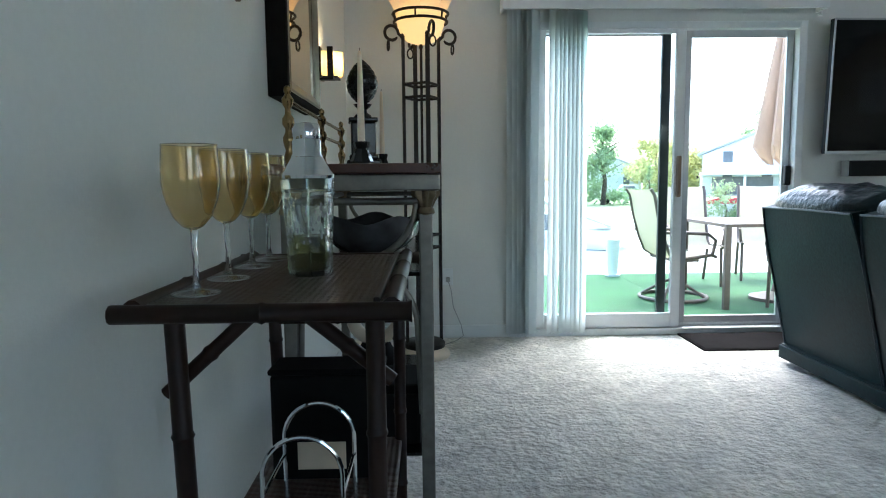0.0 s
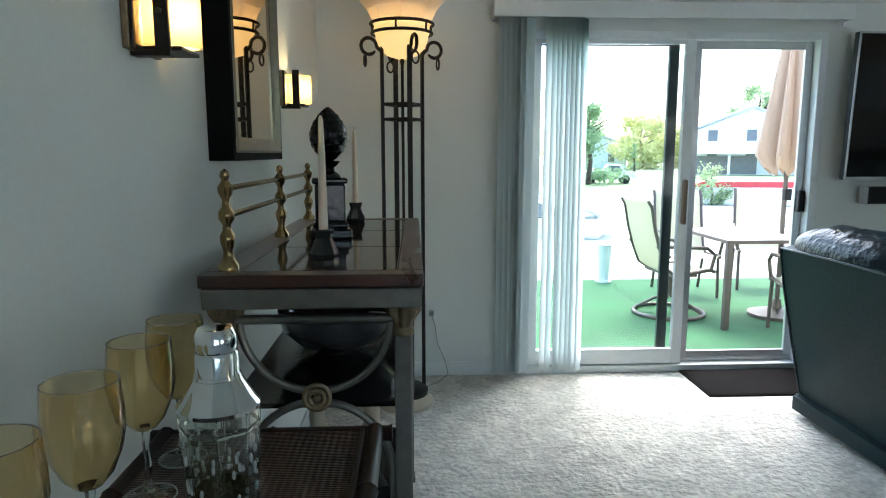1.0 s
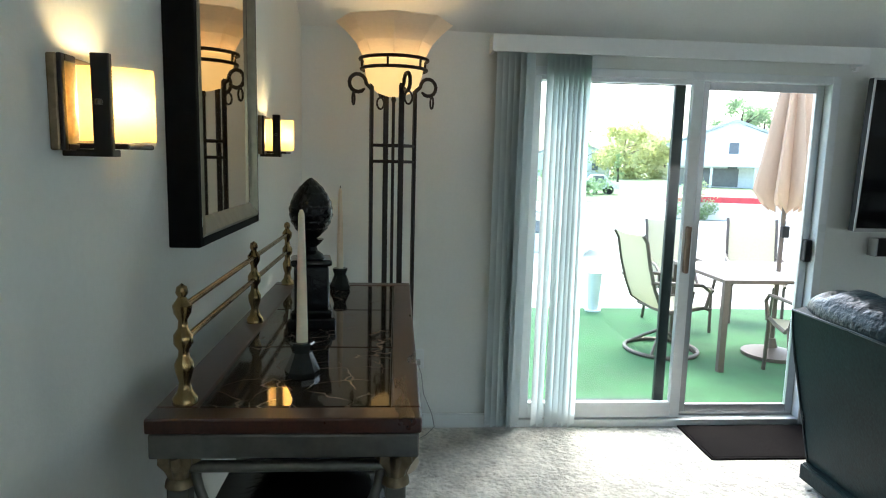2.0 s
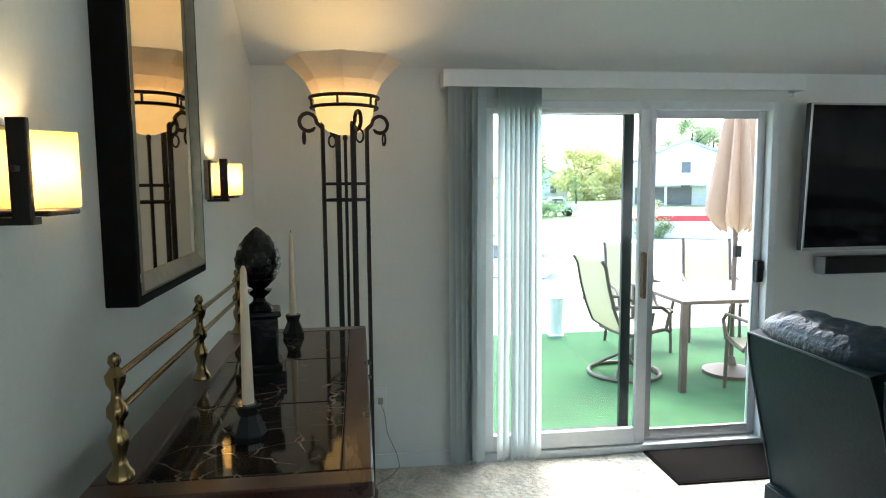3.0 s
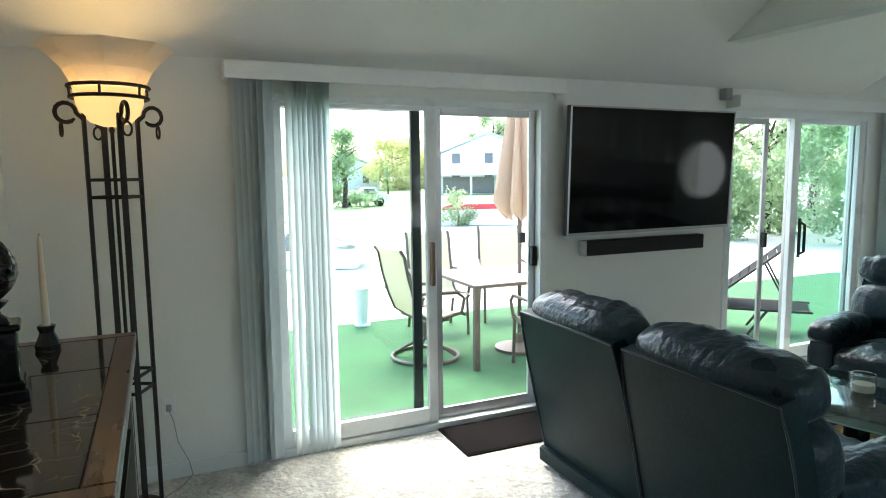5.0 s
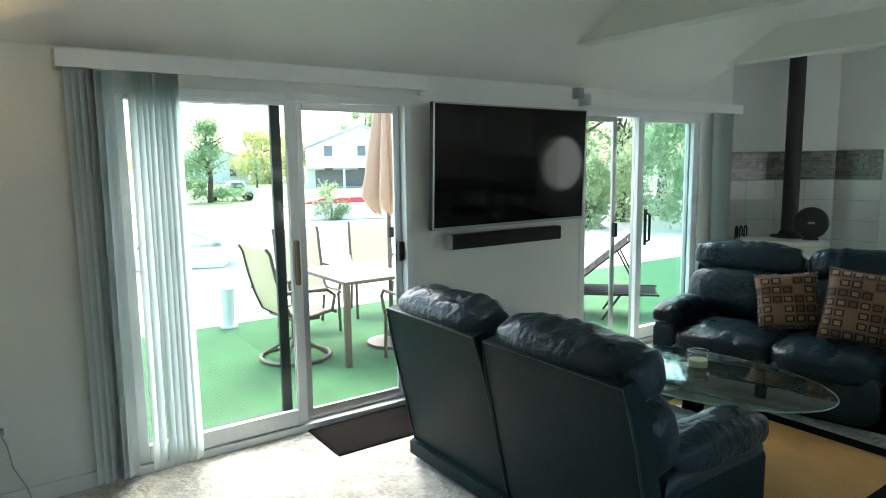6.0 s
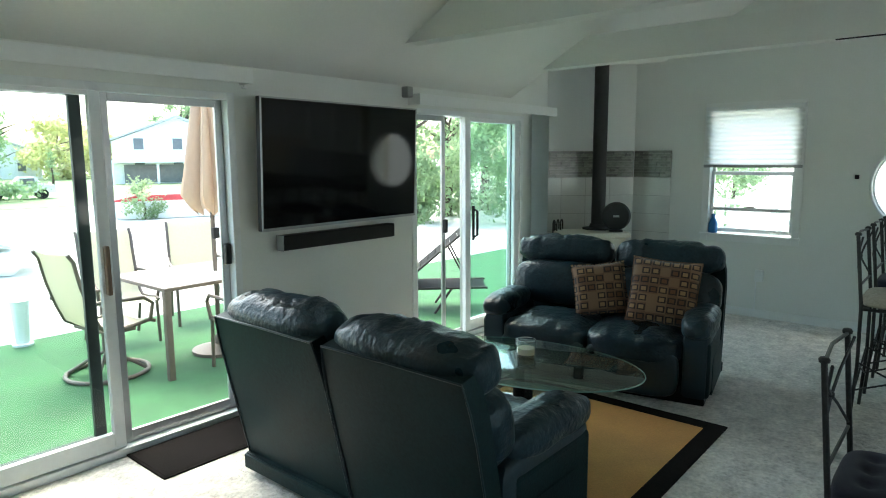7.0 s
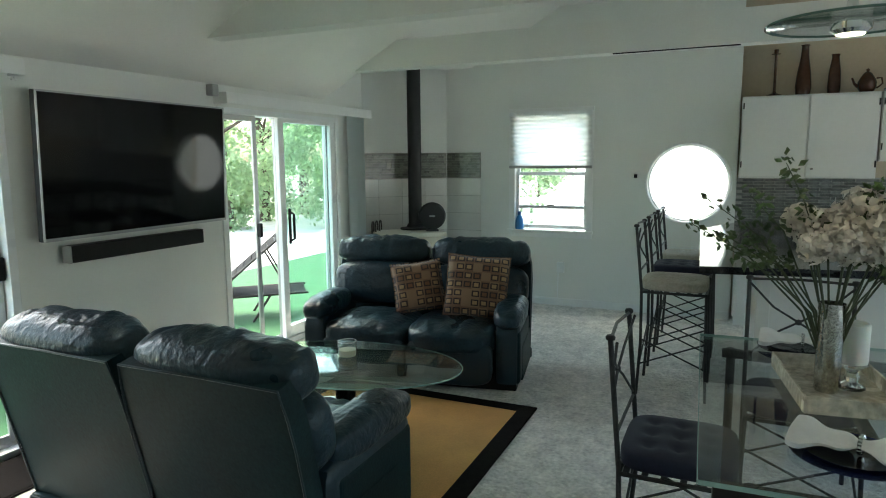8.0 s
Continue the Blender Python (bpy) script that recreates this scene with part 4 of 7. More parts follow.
sh = thing("cocktail_shaker", pose(0.314, -3.1, TZ - 0.002, 0, 0, 12) @ Matrix.Scale(0.91, 4), "faceted glass cocktail shaker with a silvery neck and cap", "cocktail shaker")
SHAKER_RINGS = [(0.0, 0.0), (0.038, 0.0), (0.041, 0.006), (0.048, 0.15), (0.051, 0.19)]
part("body", lathe(SHAKER_RINGS, 8), SHAKER_GLASS, sh, "clear faceted glass body")
for k in range(8):
    a = 2 * math.pi * k / 8
    part("facet_edge", tube([(r * math.cos(a), r * math.sin(a), z) for r, z in SHAKER_RINGS[1:]], 0.0016, 6), STEM_GLASS, sh, smooth=True)
etch = random.Random(8)
for k in range(90):
    a, z = etch.uniform(0, 6.28), etch.uniform(0.06, 0.15)
    r = (0.041 + 0.048 * 0.15 * z / 0.15 * 0.97) * 0.955
    part("etched_mark", puff((r * math.cos(a), r * math.sin(a), z), (0.005, 0.005, etch.uniform(0.006, 0.014)), n=3, k=2.2), PALE_GLASS, sh, smooth=True)
part("filling", lathe([(0.0, 0.012), (0.036, 0.012), (0.04, 0.078), (0.0, 0.078)], 8), thin_glass("pale_drink", (0.62, 0.6, 0.42), ior=1.33), sh)
part("shoulder", lathe([(0.051, 0.19), (0.0525, 0.196), (0.045, 0.206), (0.032, 0.228), (0.03, 0.232)], 32), CHROME, sh, "polished metal shoulder", smooth=True)
part("neck", lathe([(0.03, 0.232), (0.0275, 0.236), (0.0275, 0.262), (0.0255, 0.266)], 32), CHROME, sh, smooth=True)
part("collar", lathe([(0.029, 0.229), (0.0305, 0.232), (0.029, 0.236), (0.027, 0.236), (0.027, 0.229)], 32, closed=True), CHROME, sh, smooth=True)
part("cap", lathe([(0.0, 0.266), (0.025, 0.266), (0.0265, 0.272), (0.026, 0.287), (0.0215, 0.296), (0.0, 0.299)], 32), CHROME, sh, "polished metal cap", smooth=True)
part("embossed_band", lathe([(0.0495, 0.163), (0.0512, 0.165), (0.0512, 0.168), (0.0497, 0.17)], 8), STEM_GLASS, sh)
LEATHER_SOFT = material("creased_navy_leather", (0.012, 0.032, 0.045), 0.3, vary=0.25, grain=60, bump=0.75, bump_scale=26, rough_vary=0.1, deep=0.012, specular=0.36)
SISAL = material("tan_sisal", (0.6, 0.33, 0.11), 0.9, vary=0.12, grain=120, bump=0.6, bump_scale=250)
RUG_EDGE = material("black_rug_binding", (0.012, 0.01, 0.009), 0.9, vary=0.2, bump=0.3, bump_scale=200, specular=0.08)
NAVY_CLOTH = material("navy_cloth", (0.008, 0.011, 0.032), 0.85, vary=0.2, grain=90, bump=0.4, bump_scale=200, sheen=0.05)
CREAM_CLOTH = material("cream_cloth", (0.5, 0.46, 0.38), 0.9, vary=0.15, grain=60, bump=0.4, bump_scale=180)
CHAIR_IRON = material("grey_iron", (0.05, 0.05, 0.05), 0.45, metal=0.6, vary=0.25, grain=50, bump=0.15)
GRANITE = material("black_granite", (0.012, 0.014, 0.02), 0.07, vary=0.5, grain=180, bump=0, rough_vary=0.02)
CABINET = material("white_cabinet_paint", (0.72, 0.72, 0.68), 0.4, vary=0.02, bump=0.03)
STOVE_CREAM = material("cream_enamel", (0.7, 0.66, 0.56), 0.3, vary=0.06, bump=0.03)
STOVE_BLACK = material("black_stove_paint", (0.012, 0.012, 0.012), 0.55, vary=0.2, bump=0.15)
WHITE_TILE = material("white_wall_tile", (0.7, 0.7, 0.66), 0.15, vary=0.03, bump=0.02, island=0.03)
MOSAIC = material("stone_mosaic", (0.2, 0.205, 0.17), 0.12, vary=0.3, grain=25, bump=0.05, island=0.35)
SPLASH = material("slate_splash", (0.25, 0.26, 0.25), 0.25, vary=0.3, grain=25, bump=0.05, island=0.3)
GROUT = material("grey_grout", (0.4, 0.39, 0.36), 0.9, vary=0.1, bump=0.2)
TAUPE = material("taupe_aluminium", (0.12, 0.095, 0.078), 0.45, metal=0.3, vary=0.1, bump=0.05)
SLING = translucent("tan_sling", (0.55, 0.5, 0.36), 0.25)
PETAL = translucent("white_petal", (0.72, 0.68, 0.63), 0.3)
LEAF = material("green_leaf", (0.06, 0.11, 0.03), 0.5, vary=0.3, grain=12, bump=0.1)
STEM = material("green_stem", (0.05, 0.07, 0.025), 0.6, vary=0.2, bump=0.1)
AMBER_SOLID = material("brown_amber_glass", (0.07, 0.025, 0.01), 0.1, vary=0.2, bump=0, rough_vary=0.03)
WHITE_CLOTH = material("white_napkin", (0.75, 0.74, 0.72), 0.9, vary=0.05, bump=0.4, bump_scale=120)
PLATE_BLUE = material("cobalt_plate", (0.016, 0.024, 0.1), 0.15, vary=0.1, bump=0, rough_vary=0.03)
TRAY_SHELL = material("mother_of_pearl", (0.6, 0.54, 0.42), 0.25, vary=0.3, grain=30, bump=0.05)
SILVER_MOSAIC = material("silver_mosaic", (0.66, 0.66, 0.62), 0.1, metal=1.0, vary=0.3, grain=90, bump=0.5, bump_scale=110)
LIT_HALOGEN = glowing("lit_halogen", (1.0, 0.82, 0.55), 12.0)


def patterned():
    """Brown cloth with outlined rectangles in tan and rust."""
    m = material("patterned_cloth", (0.19, 0.1, 0.055), 0.85, vary=0.15, grain=120, bump=0.35, bump_scale=260, sheen=0.3)
    n, l = m.node_tree.nodes, m.node_tree.links
    b = n["Principled BSDF"]
    base = b.inputs["Base Color"].links[0].from_socket
    co = n.new("ShaderNodeTexCoord")
    sep = n.new("ShaderNodeSeparateXYZ")
    l.new(co.outputs["Object"], sep.inputs[0])

    def math_node(op, a, c=None):
        k = n.new("ShaderNodeMath")
        k.operation = op
        for i, v in enumerate((a, c)):
            if v is None:
                continue
            if isinstance(v, (int, float)):
                k.inputs[i].default_value = v
            else:
                l.new(v, k.inputs[i])
        return k.outputs[0]

    u, w = math_node("MULTIPLY", sep.outputs[0], 15.0), math_node("MULTIPLY", sep.outputs[2], 15.0)
    u = math_node("ADD", u, 40.5)
    w = math_node("ADD", w, 40.5)
    cu, cw = math_node("FLOOR", u), math_node("FLOOR", w)
    fu, fw = math_node("ABSOLUTE", math_node("SUBTRACT", math_node("FRACT", u), 0.5)), math_node("ABSOLUTE", math_node("SUBTRACT", math_node("FRACT", w), 0.5))
    big = math_node("MAXIMUM", math_node("MULTIPLY", fu, 1.0), math_node("MULTIPLY", fw, 1.25))
    cell = n.new("ShaderNodeTexWhiteNoise")
    cell.noise_dimensions = "2D"
    comb = n.new("ShaderNodeCombineXYZ")
    l.new(cu, comb.inputs[0])
    l.new(cw, comb.inputs[1])
    l.new(comb.outputs[0], cell.inputs["Vector"])
    has = math_node("GREATER_THAN", cell.outputs["Value"], 0.12)
    ring = math_node("MULTIPLY", math_node("LESS_THAN", big, 0.42), has)
    core = math_node("MULTIPLY", math_node("LESS_THAN", big, 0.26), has)

    def over(under, colour, mask):
        x = n.new("ShaderNodeMix")
        x.data_type = "RGBA"
        l.new(mask, x.inputs[0])
        l.new(under, x.inputs[6])
        if isinstance(colour, tuple):
            x.inputs[7].default_value = (*colour, 1)
        else:
            l.new(colour, x.inputs[7])
        return x.outputs[2]

    pick = n.new("ShaderNodeMix")
    pick.data_type = "RGBA"
    l.new(math_node("GREATER_THAN", cell.outputs["Value"], 0.68), pick.inputs[0])
    pick.inputs[6].default_value, pick.inputs[7].default_value = (0.36, 0.22, 0.11, 1), (0.16, 0.07, 0.03, 1)
    blockc = n.new("ShaderNodeTexWhiteNoise")
    blockc.noise_dimensions = "2D"
    l.new(comb.outputs[0], blockc.inputs["Vector"])
    tone = over(base, (0.25, 0.15, 0.085), math_node("LESS_THAN", blockc.outputs["Value"], 0.3))
    out = over(over(tone, (0.03, 0.016, 0.012), ring), pick.outputs[2], core)
    l.new(out, b.inputs["Base Color"])
    return m


PATTERN = patterned()


# ---- leather recliner sofas ----
def loveseat(m, width, label):
    """Two-seat recliner; rear at y = 0, seat towards +y."""
    s = thing("loveseat", m, label, "sofa", group="pair of leather loveseats")
    arm, half = 0.2, width / 2
    part("plinth", box((0.03, 0.06, 0.0), (width - 0.03, 0.74, 0.12), 0.01), BLACK_PLASTIC, s)
    bm = prism([(0.0, 0.04), (-0.005, 0.11), (0.03, 0.12), (0.09, 0.3), (0.6, 0.3), (0.6, 0.04)], 0.0, width, "x")
    part("base", bm, LEATHER_PANEL, s)
    part("skirt", box((-0.006, -0.016, 0.03), (width + 0.006, 0.004, 0.105), 0.006), LEATHER_PANEL, s, "leather skirt along the bottom of the back")
    lean = math.atan2(0.18, 0.8)
    for i in range(2):
        x0, x1 = i * half + 0.006, (i + 1) * half - 0.006
        xc, w = (x0 + x1) / 2, x1 - x0
        tilt = Matrix.Translation((0, 0.02, 0.1)) @ Matrix.Rotation(lean, 4, "X")
        bm = bmesh.new()
        nx, nz = 10, 12
        grid = []
        for iz in range(nz + 1):
            row = []
            for ix in range(nx + 1):
                u, v = ix / nx, iz / nz
                bulge = -0.012 * (1 - (2 * u - 1) ** 4) * math.sin(math.pi * min(1, v * 1.05)) + 0.003 * noise.noise(Vector((u * 5 + i * 9, v * 5, 0)))
                q = max(0.0, (v - 0.72) / 0.28) ** 2
                row.append(bm.verts.new(tilt @ Vector((xc + (u - 0.5) * w * (1 - 0.07 * q), bulge, v * 0.81))))
            grid.append(row)
        rear = []
        for iz in range(nz + 1):
            rear.append([bm.verts.new(tilt @ Vector((xc + (ix / nx - 0.5) * w * (1 - 0.07 * max(0.0, (iz / nz - 0.72) / 0.28) ** 2), 0.09, iz / nz * 0.81))) for ix in range(nx + 1)])
        for a in range(nz):
            for b in range(nx):
                bm.faces.new((grid[a][b], grid[a][b + 1], grid[a + 1][b + 1], grid[a + 1][b]))
                bm.faces.new((rear[a][b], rear[a + 1][b], rear[a + 1][b + 1], rear[a][b + 1]))
        for a in range(nz):
            bm.faces.new((grid[a][0], grid[a + 1][0], rear[a + 1][0], rear[a][0]))
            bm.faces.new((grid[a][nx], rear[a][nx], rear[a + 1][nx], grid[a + 1][nx]))
        for b in range(nx):
            bm.faces.new((grid[nz][b], grid[nz][b + 1], rear[nz][b + 1], rear[nz][b]))
            bm.faces.new((grid[0][b], rear[0][b], rear[0][b + 1], grid[0][b + 1]))
        back = part("back_panel", bm, LEATHER_PANEL, s, smooth=True)
        # piping along the panel's edge
        part("piping", tube([tilt @ Vector(p) for p in ((x0, -0.004, 0.0), (x0, -0.004, 0.58), (x0 + 0.008, -0.004, 0.7), (x0 + 0.027, -0.003, 0.808), (xc, -0.004, 0.813), (x1 - 0.027, -0.003, 0.808), (x1 - 0.008, -0.004, 0.7), (x1, -0.004, 0.58), (x1, -0.004, 0.0))], 0.005, 6), LEATHER, back, smooth=True)
        # head roll, wrinkled
        bm = bmesh.new()
        add_puff(bm, (xc, 0.146, 0.772), (w - 0.012, 0.262, 0.235), n=26, k=3.4, puff=(0.0, 0.1, 0.1), m=tilt)
        tilt_back = tilt.inverted()
        for v in bm.verts:
            u = (v.co.x - x0) / w
            z = max(0, v.co.z - 0.76)
            folds = math.sin(u * 30 + 6 * noise.noise(Vector((u * 4, v.co.y * 6, i * 5 + 1)))) * 0.5 + noise.noise(Vector((u * 9, v.co.y * 7, i * 3)))
            v.co += Vector((0, 0.3, 1)).normalized() * 0.015 * folds * min(1, z / 0.1) * min(1, max(0, ((tilt_back @ v.co).y - 0.05) / 0.05))
        part("head_cushion", bm, LEATHER_SOFT, s, "wrinkled leather head cushion", smooth=True)
        bm = bmesh.new()
        add_puff(bm, (xc, 0.19, 0.5), (w - 0.02, 0.24, 0.36), n=16, k=3.6, puff=(0, 0.2, 0), wrinkle=0.006, scale=9, m=tilt)
        part("back_cushion", bm, LEATHER_SOFT, s, smooth=True)
        sx0, sx1 = (arm - 0.01, half - 0.003) if i == 0 else (half + 0.003, width - arm + 0.01)
        bm = bmesh.new()
        add_puff(bm, ((sx0 + sx1) / 2, 0.53, 0.36), (sx1 - sx0 + 0.03, 0.7, 0.21), n=24, k=4.0, puff=(0, 0, 0.18))
        for v in bm.verts:
            if v.co.z > 0.36:
                f = noise.noise(Vector((v.co.x * 14, v.co.y * 4, 3 + i))) + 0.6 * noise.noise(Vector((v.co.x * 30, v.co.y * 11, 7)))
                v.co.z += 0.018 * f * (0.4 + max(0, v.co.y - 0.4))
        part("seat_cushion", bm, LEATHER_SOFT, s, "creased leather seat cushion", smooth=True)
        bm = bmesh.new()
        add_puff(bm, ((sx0 + sx1) / 2, 0.81, 0.215), (sx1 - sx0, 0.1, 0.33), n=14, k=4.5, wrinkle=0.004, scale=10)
        part("footrest", bm, LEATHER, s, "padded leather footrest folded down", smooth=True)
    for x in (arm / 2, width - arm / 2):
        bm = bmesh.new()
        add_puff(bm, (x, 0.42, 0.26), (arm - 0.02, 0.68, 0.48), n=10, k=9)
        a = part("arm", bm, LEATHER, s, smooth=True)
        bm = bmesh.new()
        add_puff(bm, (x, 0.48, 0.53), (arm + 0.02, 0.66, 0.16), n=20, k=3.2, puff=(0, 0, 0.1), wrinkle=0.008, scale=12)
        for v in bm.verts:
            v.co.z -= 0.06 * max(0, v.co.y - 0.6)
        part("arm_pad", bm, LEATHER_SOFT, a, "puffy leather arm pad", smooth=True)
        part("side_panel", box((x - arm / 2 + 0.004, 0.14, 0.05), (x + arm / 2 - 0.004, 0.75, 0.44), 0.03, 4), LEATHER_PANEL, a)
    return s


loveseat(pose(2.535, -0.70, 0, 0, 0, -90), 1.62, "navy leather reclining loveseat seen from its back")
loveseat(pose(5.71, -2.17, 0, 0, 0, 101), 1.66, "navy leather reclining loveseat with two patterned pillows")


def pillow(m, w, label):
    p = thing("throw_pillow", m, label, "pillow", group="patterned pillows")
    bm = bmesh.new()
    n = 22
    top, low = [], []
    for j in range(n + 1):
        rt, rl = [], []
        for i in range(n + 1):
            u, v = 2 * i / n - 1, 2 * j / n - 1
            d = 0.075 * ((1 - u ** 4) * (1 - v ** 4)) ** 0.6
            pull = 1 - 0.07 * (1 - u * u) * abs(v) ** 3
            x, z = u * w / 2 * (1 - 0.06 * (1 - v * v)), v * w / 2 * pull
            edge = max(abs(u), abs(v)) > 0.999
            a = bm.verts.new((x, -d, z))
            rt.append(a)
            rl.append(a if edge else bm.verts.new((x, d, z)))
        top.append(rt)
        low.append(rl)
    for j in range(n):
        for i in range(n):
            bm.faces.new((top[j][i], top[j][i + 1], top[j + 1][i + 1], top[j + 1][i]))
            bm.faces.new((low[j][i], low[j + 1][i], low[j + 1][i + 1], low[j][i + 1]))
    part("cover", bm, PATTERN, p, smooth=True)
    w2 = w / 2
    part("welt", tube([(x, 0, z) for x, z in ((-w2, -w2), (-w2 * 0.95, 0), (-w2, w2), (0, w2 * 0.94), (w2, w2), (w2 * 0.95, 0), (w2, -w2), (0, -w2 * 0.94))], 0.004, 6, True), PATTERN, p, smooth=True)


pillow(pose(5.2, -1.4, 0.66, -22, -6, -58), 0.4, "brown patchwork-patterned throw pillow leaning in the corner")
pillow(pose(5.22, -1.885, 0.69, -20, 4, -74), 0.48, "brown patchwork-patterned throw pillow on the sofa")

# ---- rug and coffee table ----
rug = thing("rug", pose(3.82, -1.72, 0), "tan sisal rug with a wide black border", "rug")
part("weave", box((-0.79, -0.68, 0.001), (0.79, 0.68, 0.011)), SISAL, rug)
part("border", boxes(((-0.9, -0.79, 0), (0.9, -0.68, 0.013)), ((-0.9, 0.68, 0), (0.9, 0.79, 0.013)), ((-0.9, -0.68, 0), (-0.79, 0.68, 0.013)), ((0.79, -0.68, 0), (0.9, 0.68, 0.013)), bevel=0.003), RUG_EDGE, rug, "wide black cloth border")
ct = thing("coffee_table", pose(3.9, -1.55, 0.013, 0, 0, 8), "oval glass coffee table with a black pedestal", "coffee table")


def disc(rx, ry, z0, z1, n=56):
    bm = bmesh.new()
    rows = []
    for f, z in ((0.985, z0), (1.0, z0 + 0.003), (1.0, z1 - 0.003), (0.985, z1)):
        rows.append([bm.verts.new((rx * f * math.cos(2 * math.pi * k / n), ry * f * math.sin(2 * math.pi * k / n), z)) for k in range(n)])
    for a, b in zip(rows, rows[1:]):
        for k in range(n):
            bm.faces.new((a[k], a[(k + 1) % n], b[(k + 1) % n], b[k]))
    bm.faces.new(rows[0][::-1])
    bm.faces.new(rows[-1])
    return bm


part("glass_top", disc(0.44, 0.72, 0.425, 0.437), GREEN_GLASS, ct, "thick oval glass top", smooth=True)
part("top_edge", tube([(0.44 * math.cos(2 * math.pi * k / 56), 0.72 * math.sin(2 * math.pi * k / 56), 0.431) for k in range(56)], 0.004, 6, True), material("glass_edge", (0.25, 0.42, 0.38), 0.1, vary=0.05, bump=0), ct, "green polished glass edge", smooth=True)
bm = disc(0.28, 0.32, 0.21, 0.22)
part("lower_glass", bm, GREEN_GLASS, ct, "round lower glass shelf", smooth=True)
part("lower_edge", tube([(0.28 * math.cos(2 * math.pi * k / 40), 0.32 * math.sin(2 * math.pi * k / 40), 0.215) for k in range(40)], 0.006, 6, True), CHROME, ct, smooth=True)
part("pedestal", lathe([(0.0, 0.0), (0.22, 0.0), (0.22, 0.02), (0.07, 0.04), (0.06, 0.06), (0.06, 0.4), (0.1, 0.424), (0.0, 0.424)], 32), BLACK_GLOSS, ct, smooth=True)
jar = thing("glass_candle_jar", pose(3.98, -1.52, 0.451), "clear glass candle jar on the coffee table", "candle jar")
part("glass", lathe([(0.0, 0.0), (0.055, 0.0), (0.058, 0.004), (0.058, 0.1), (0.054, 0.1), (0.054, 0.012), (0.0, 0.01)], 28), CLEAR_GLASS, jar, smooth=True)
part("wax", lathe([(0.0, 0.012), (0.052, 0.012), (0.052, 0.05), (0.0, 0.05)], 28), WAX, jar, smooth=True)
part("rim", tube([(0.056 * math.cos(2 * math.pi * k / 24), 0.056 * math.sin(2 * math.pi * k / 24), 0.1) for k in range(24)], 0.003, 6, True), CHROME, jar, smooth=True)
et = thing("end_table", pose(3.15, -0.42, 0), "small black table with remote controls on its top", "side table")
part("tabletop", box((-0.28, -0.2, 0.58), (0.28, 0.2, 0.61), 0.006), BLACK_GLOSS, et)
for x in (-0.25, 0.25):
    for y in (-0.17, 0.17):
        part("leg", box((x - 0.016, y - 0.016, 0.0), (x + 0.016, y + 0.016, 0.58), 0.003), BLACK_GLOSS, et)
for x, y, t in ((0.05, -0.05, 20), (0.16, 0.04, 8)):
    rc = thing("remote_control", pose(3.15 + x, -0.42 + y, 0.61, 0, 0, t), "black remote control lying on the small table", "remote control", group="remote controls")
    part("case", box((-0.02, -0.085, 0.0), (0.02, 0.085, 0.018), 0.005), BLACK_PLASTIC, rc)
    part("key_pad", box((-0.014, -0.06, 0.018), (0.014, 0.06, 0.0205), 0.001), GREY_PLASTIC, rc)


# ---- sash window, round window, stove corner ----
w1 = thing("window_1", pose(END_X, 0, 0), "white sash window with its shade half lowered", "window", kind="structure")
wy0, wy1, wz0, wz1 = WIN
part("window_frame", boxes(((-0.018, wy0 - 0.07, wz0 - 0.07), (0.0, wy0, wz1 + 0.07)), ((-0.018, wy1, wz0 - 0.07), (0.0, wy1 + 0.07, wz1 + 0.07)), ((-0.018, wy0, wz1), (0.0, wy1, wz1 + 0.07)), ((-0.018, wy0, wz0 - 0.07), (0.0, wy1, wz0)), bevel=0.003), TRIM, w1)
part("window_sill", box((-0.04, wy0 - 0.08, wz0 - 0.012), (0.02, wy1 + 0.08, wz0 + 0.012), 0.004), TRIM, w1)
for name, za, zb, x in (("upper_sash", 1.46, wz1, 0.075), ("lower_sash", 0.865, 1.5, 0.04)):
    sa = part(name, boxes(((x, wy0, za), (x + 0.03, wy0 + 0.035, zb)), ((x, wy1 - 0.035, za), (x + 0.03, wy1, zb)), ((x, wy0 + 0.035, za), (x + 0.03, wy1 - 0.035, za + 0.04)), ((x, wy0 + 0.035, zb - 0.035), (x + 0.03, wy1 - 0.035, zb)), bevel=0.003), VINYL, w1)
    bm = bmesh.new()
    bm.faces.new([bm.verts.new((x + 0.015, y, z)) for y, z in ((wy0 + 0.03, za + 0.035), (wy1 - 0.03, za + 0.035), (wy1 - 0.03, zb - 0.03), (wy0 + 0.03, zb - 0.03))])
    part("pane", bm, PANE, sa).visible_shadow = False
part("sash_bar", box((0.03, wy0 + 0.03, 1.09), (0.05, wy1 - 0.03, 1.125), 0.003), VINYL, w1)
part("sash_lock", box((0.015, -1.8, 1.125), (0.035, -1.72, 1.14), 0.003), GREY_PLASTIC, w1)
shd = thing("window_shade", pose(END_X, 0, 0), "white translucent cellular shade lowered halfway", "window shade")
bm = bmesh.new()
rows = []
for k in range(25):
    z = 2.12 - k * (2.12 - 1.57) / 24
    x = -0.022 if k % 2 else -0.034
    rows.append((bm.verts.new((x, wy0 - 0.05, z)), bm.verts.new((x, wy1 + 0.05, z))))
for a, b in zip(rows, rows[1:]):
    bm.faces.new((a[0], a[1], b[1], b[0]))
part("cloth", bm, SHADE_CLOTH, shd)
part("bottom_rail", box((-0.045, wy0 - 0.06, 1.54), (-0.019, wy1 + 0.06, 1.57), 0.004), GREY_PLASTIC, shd)
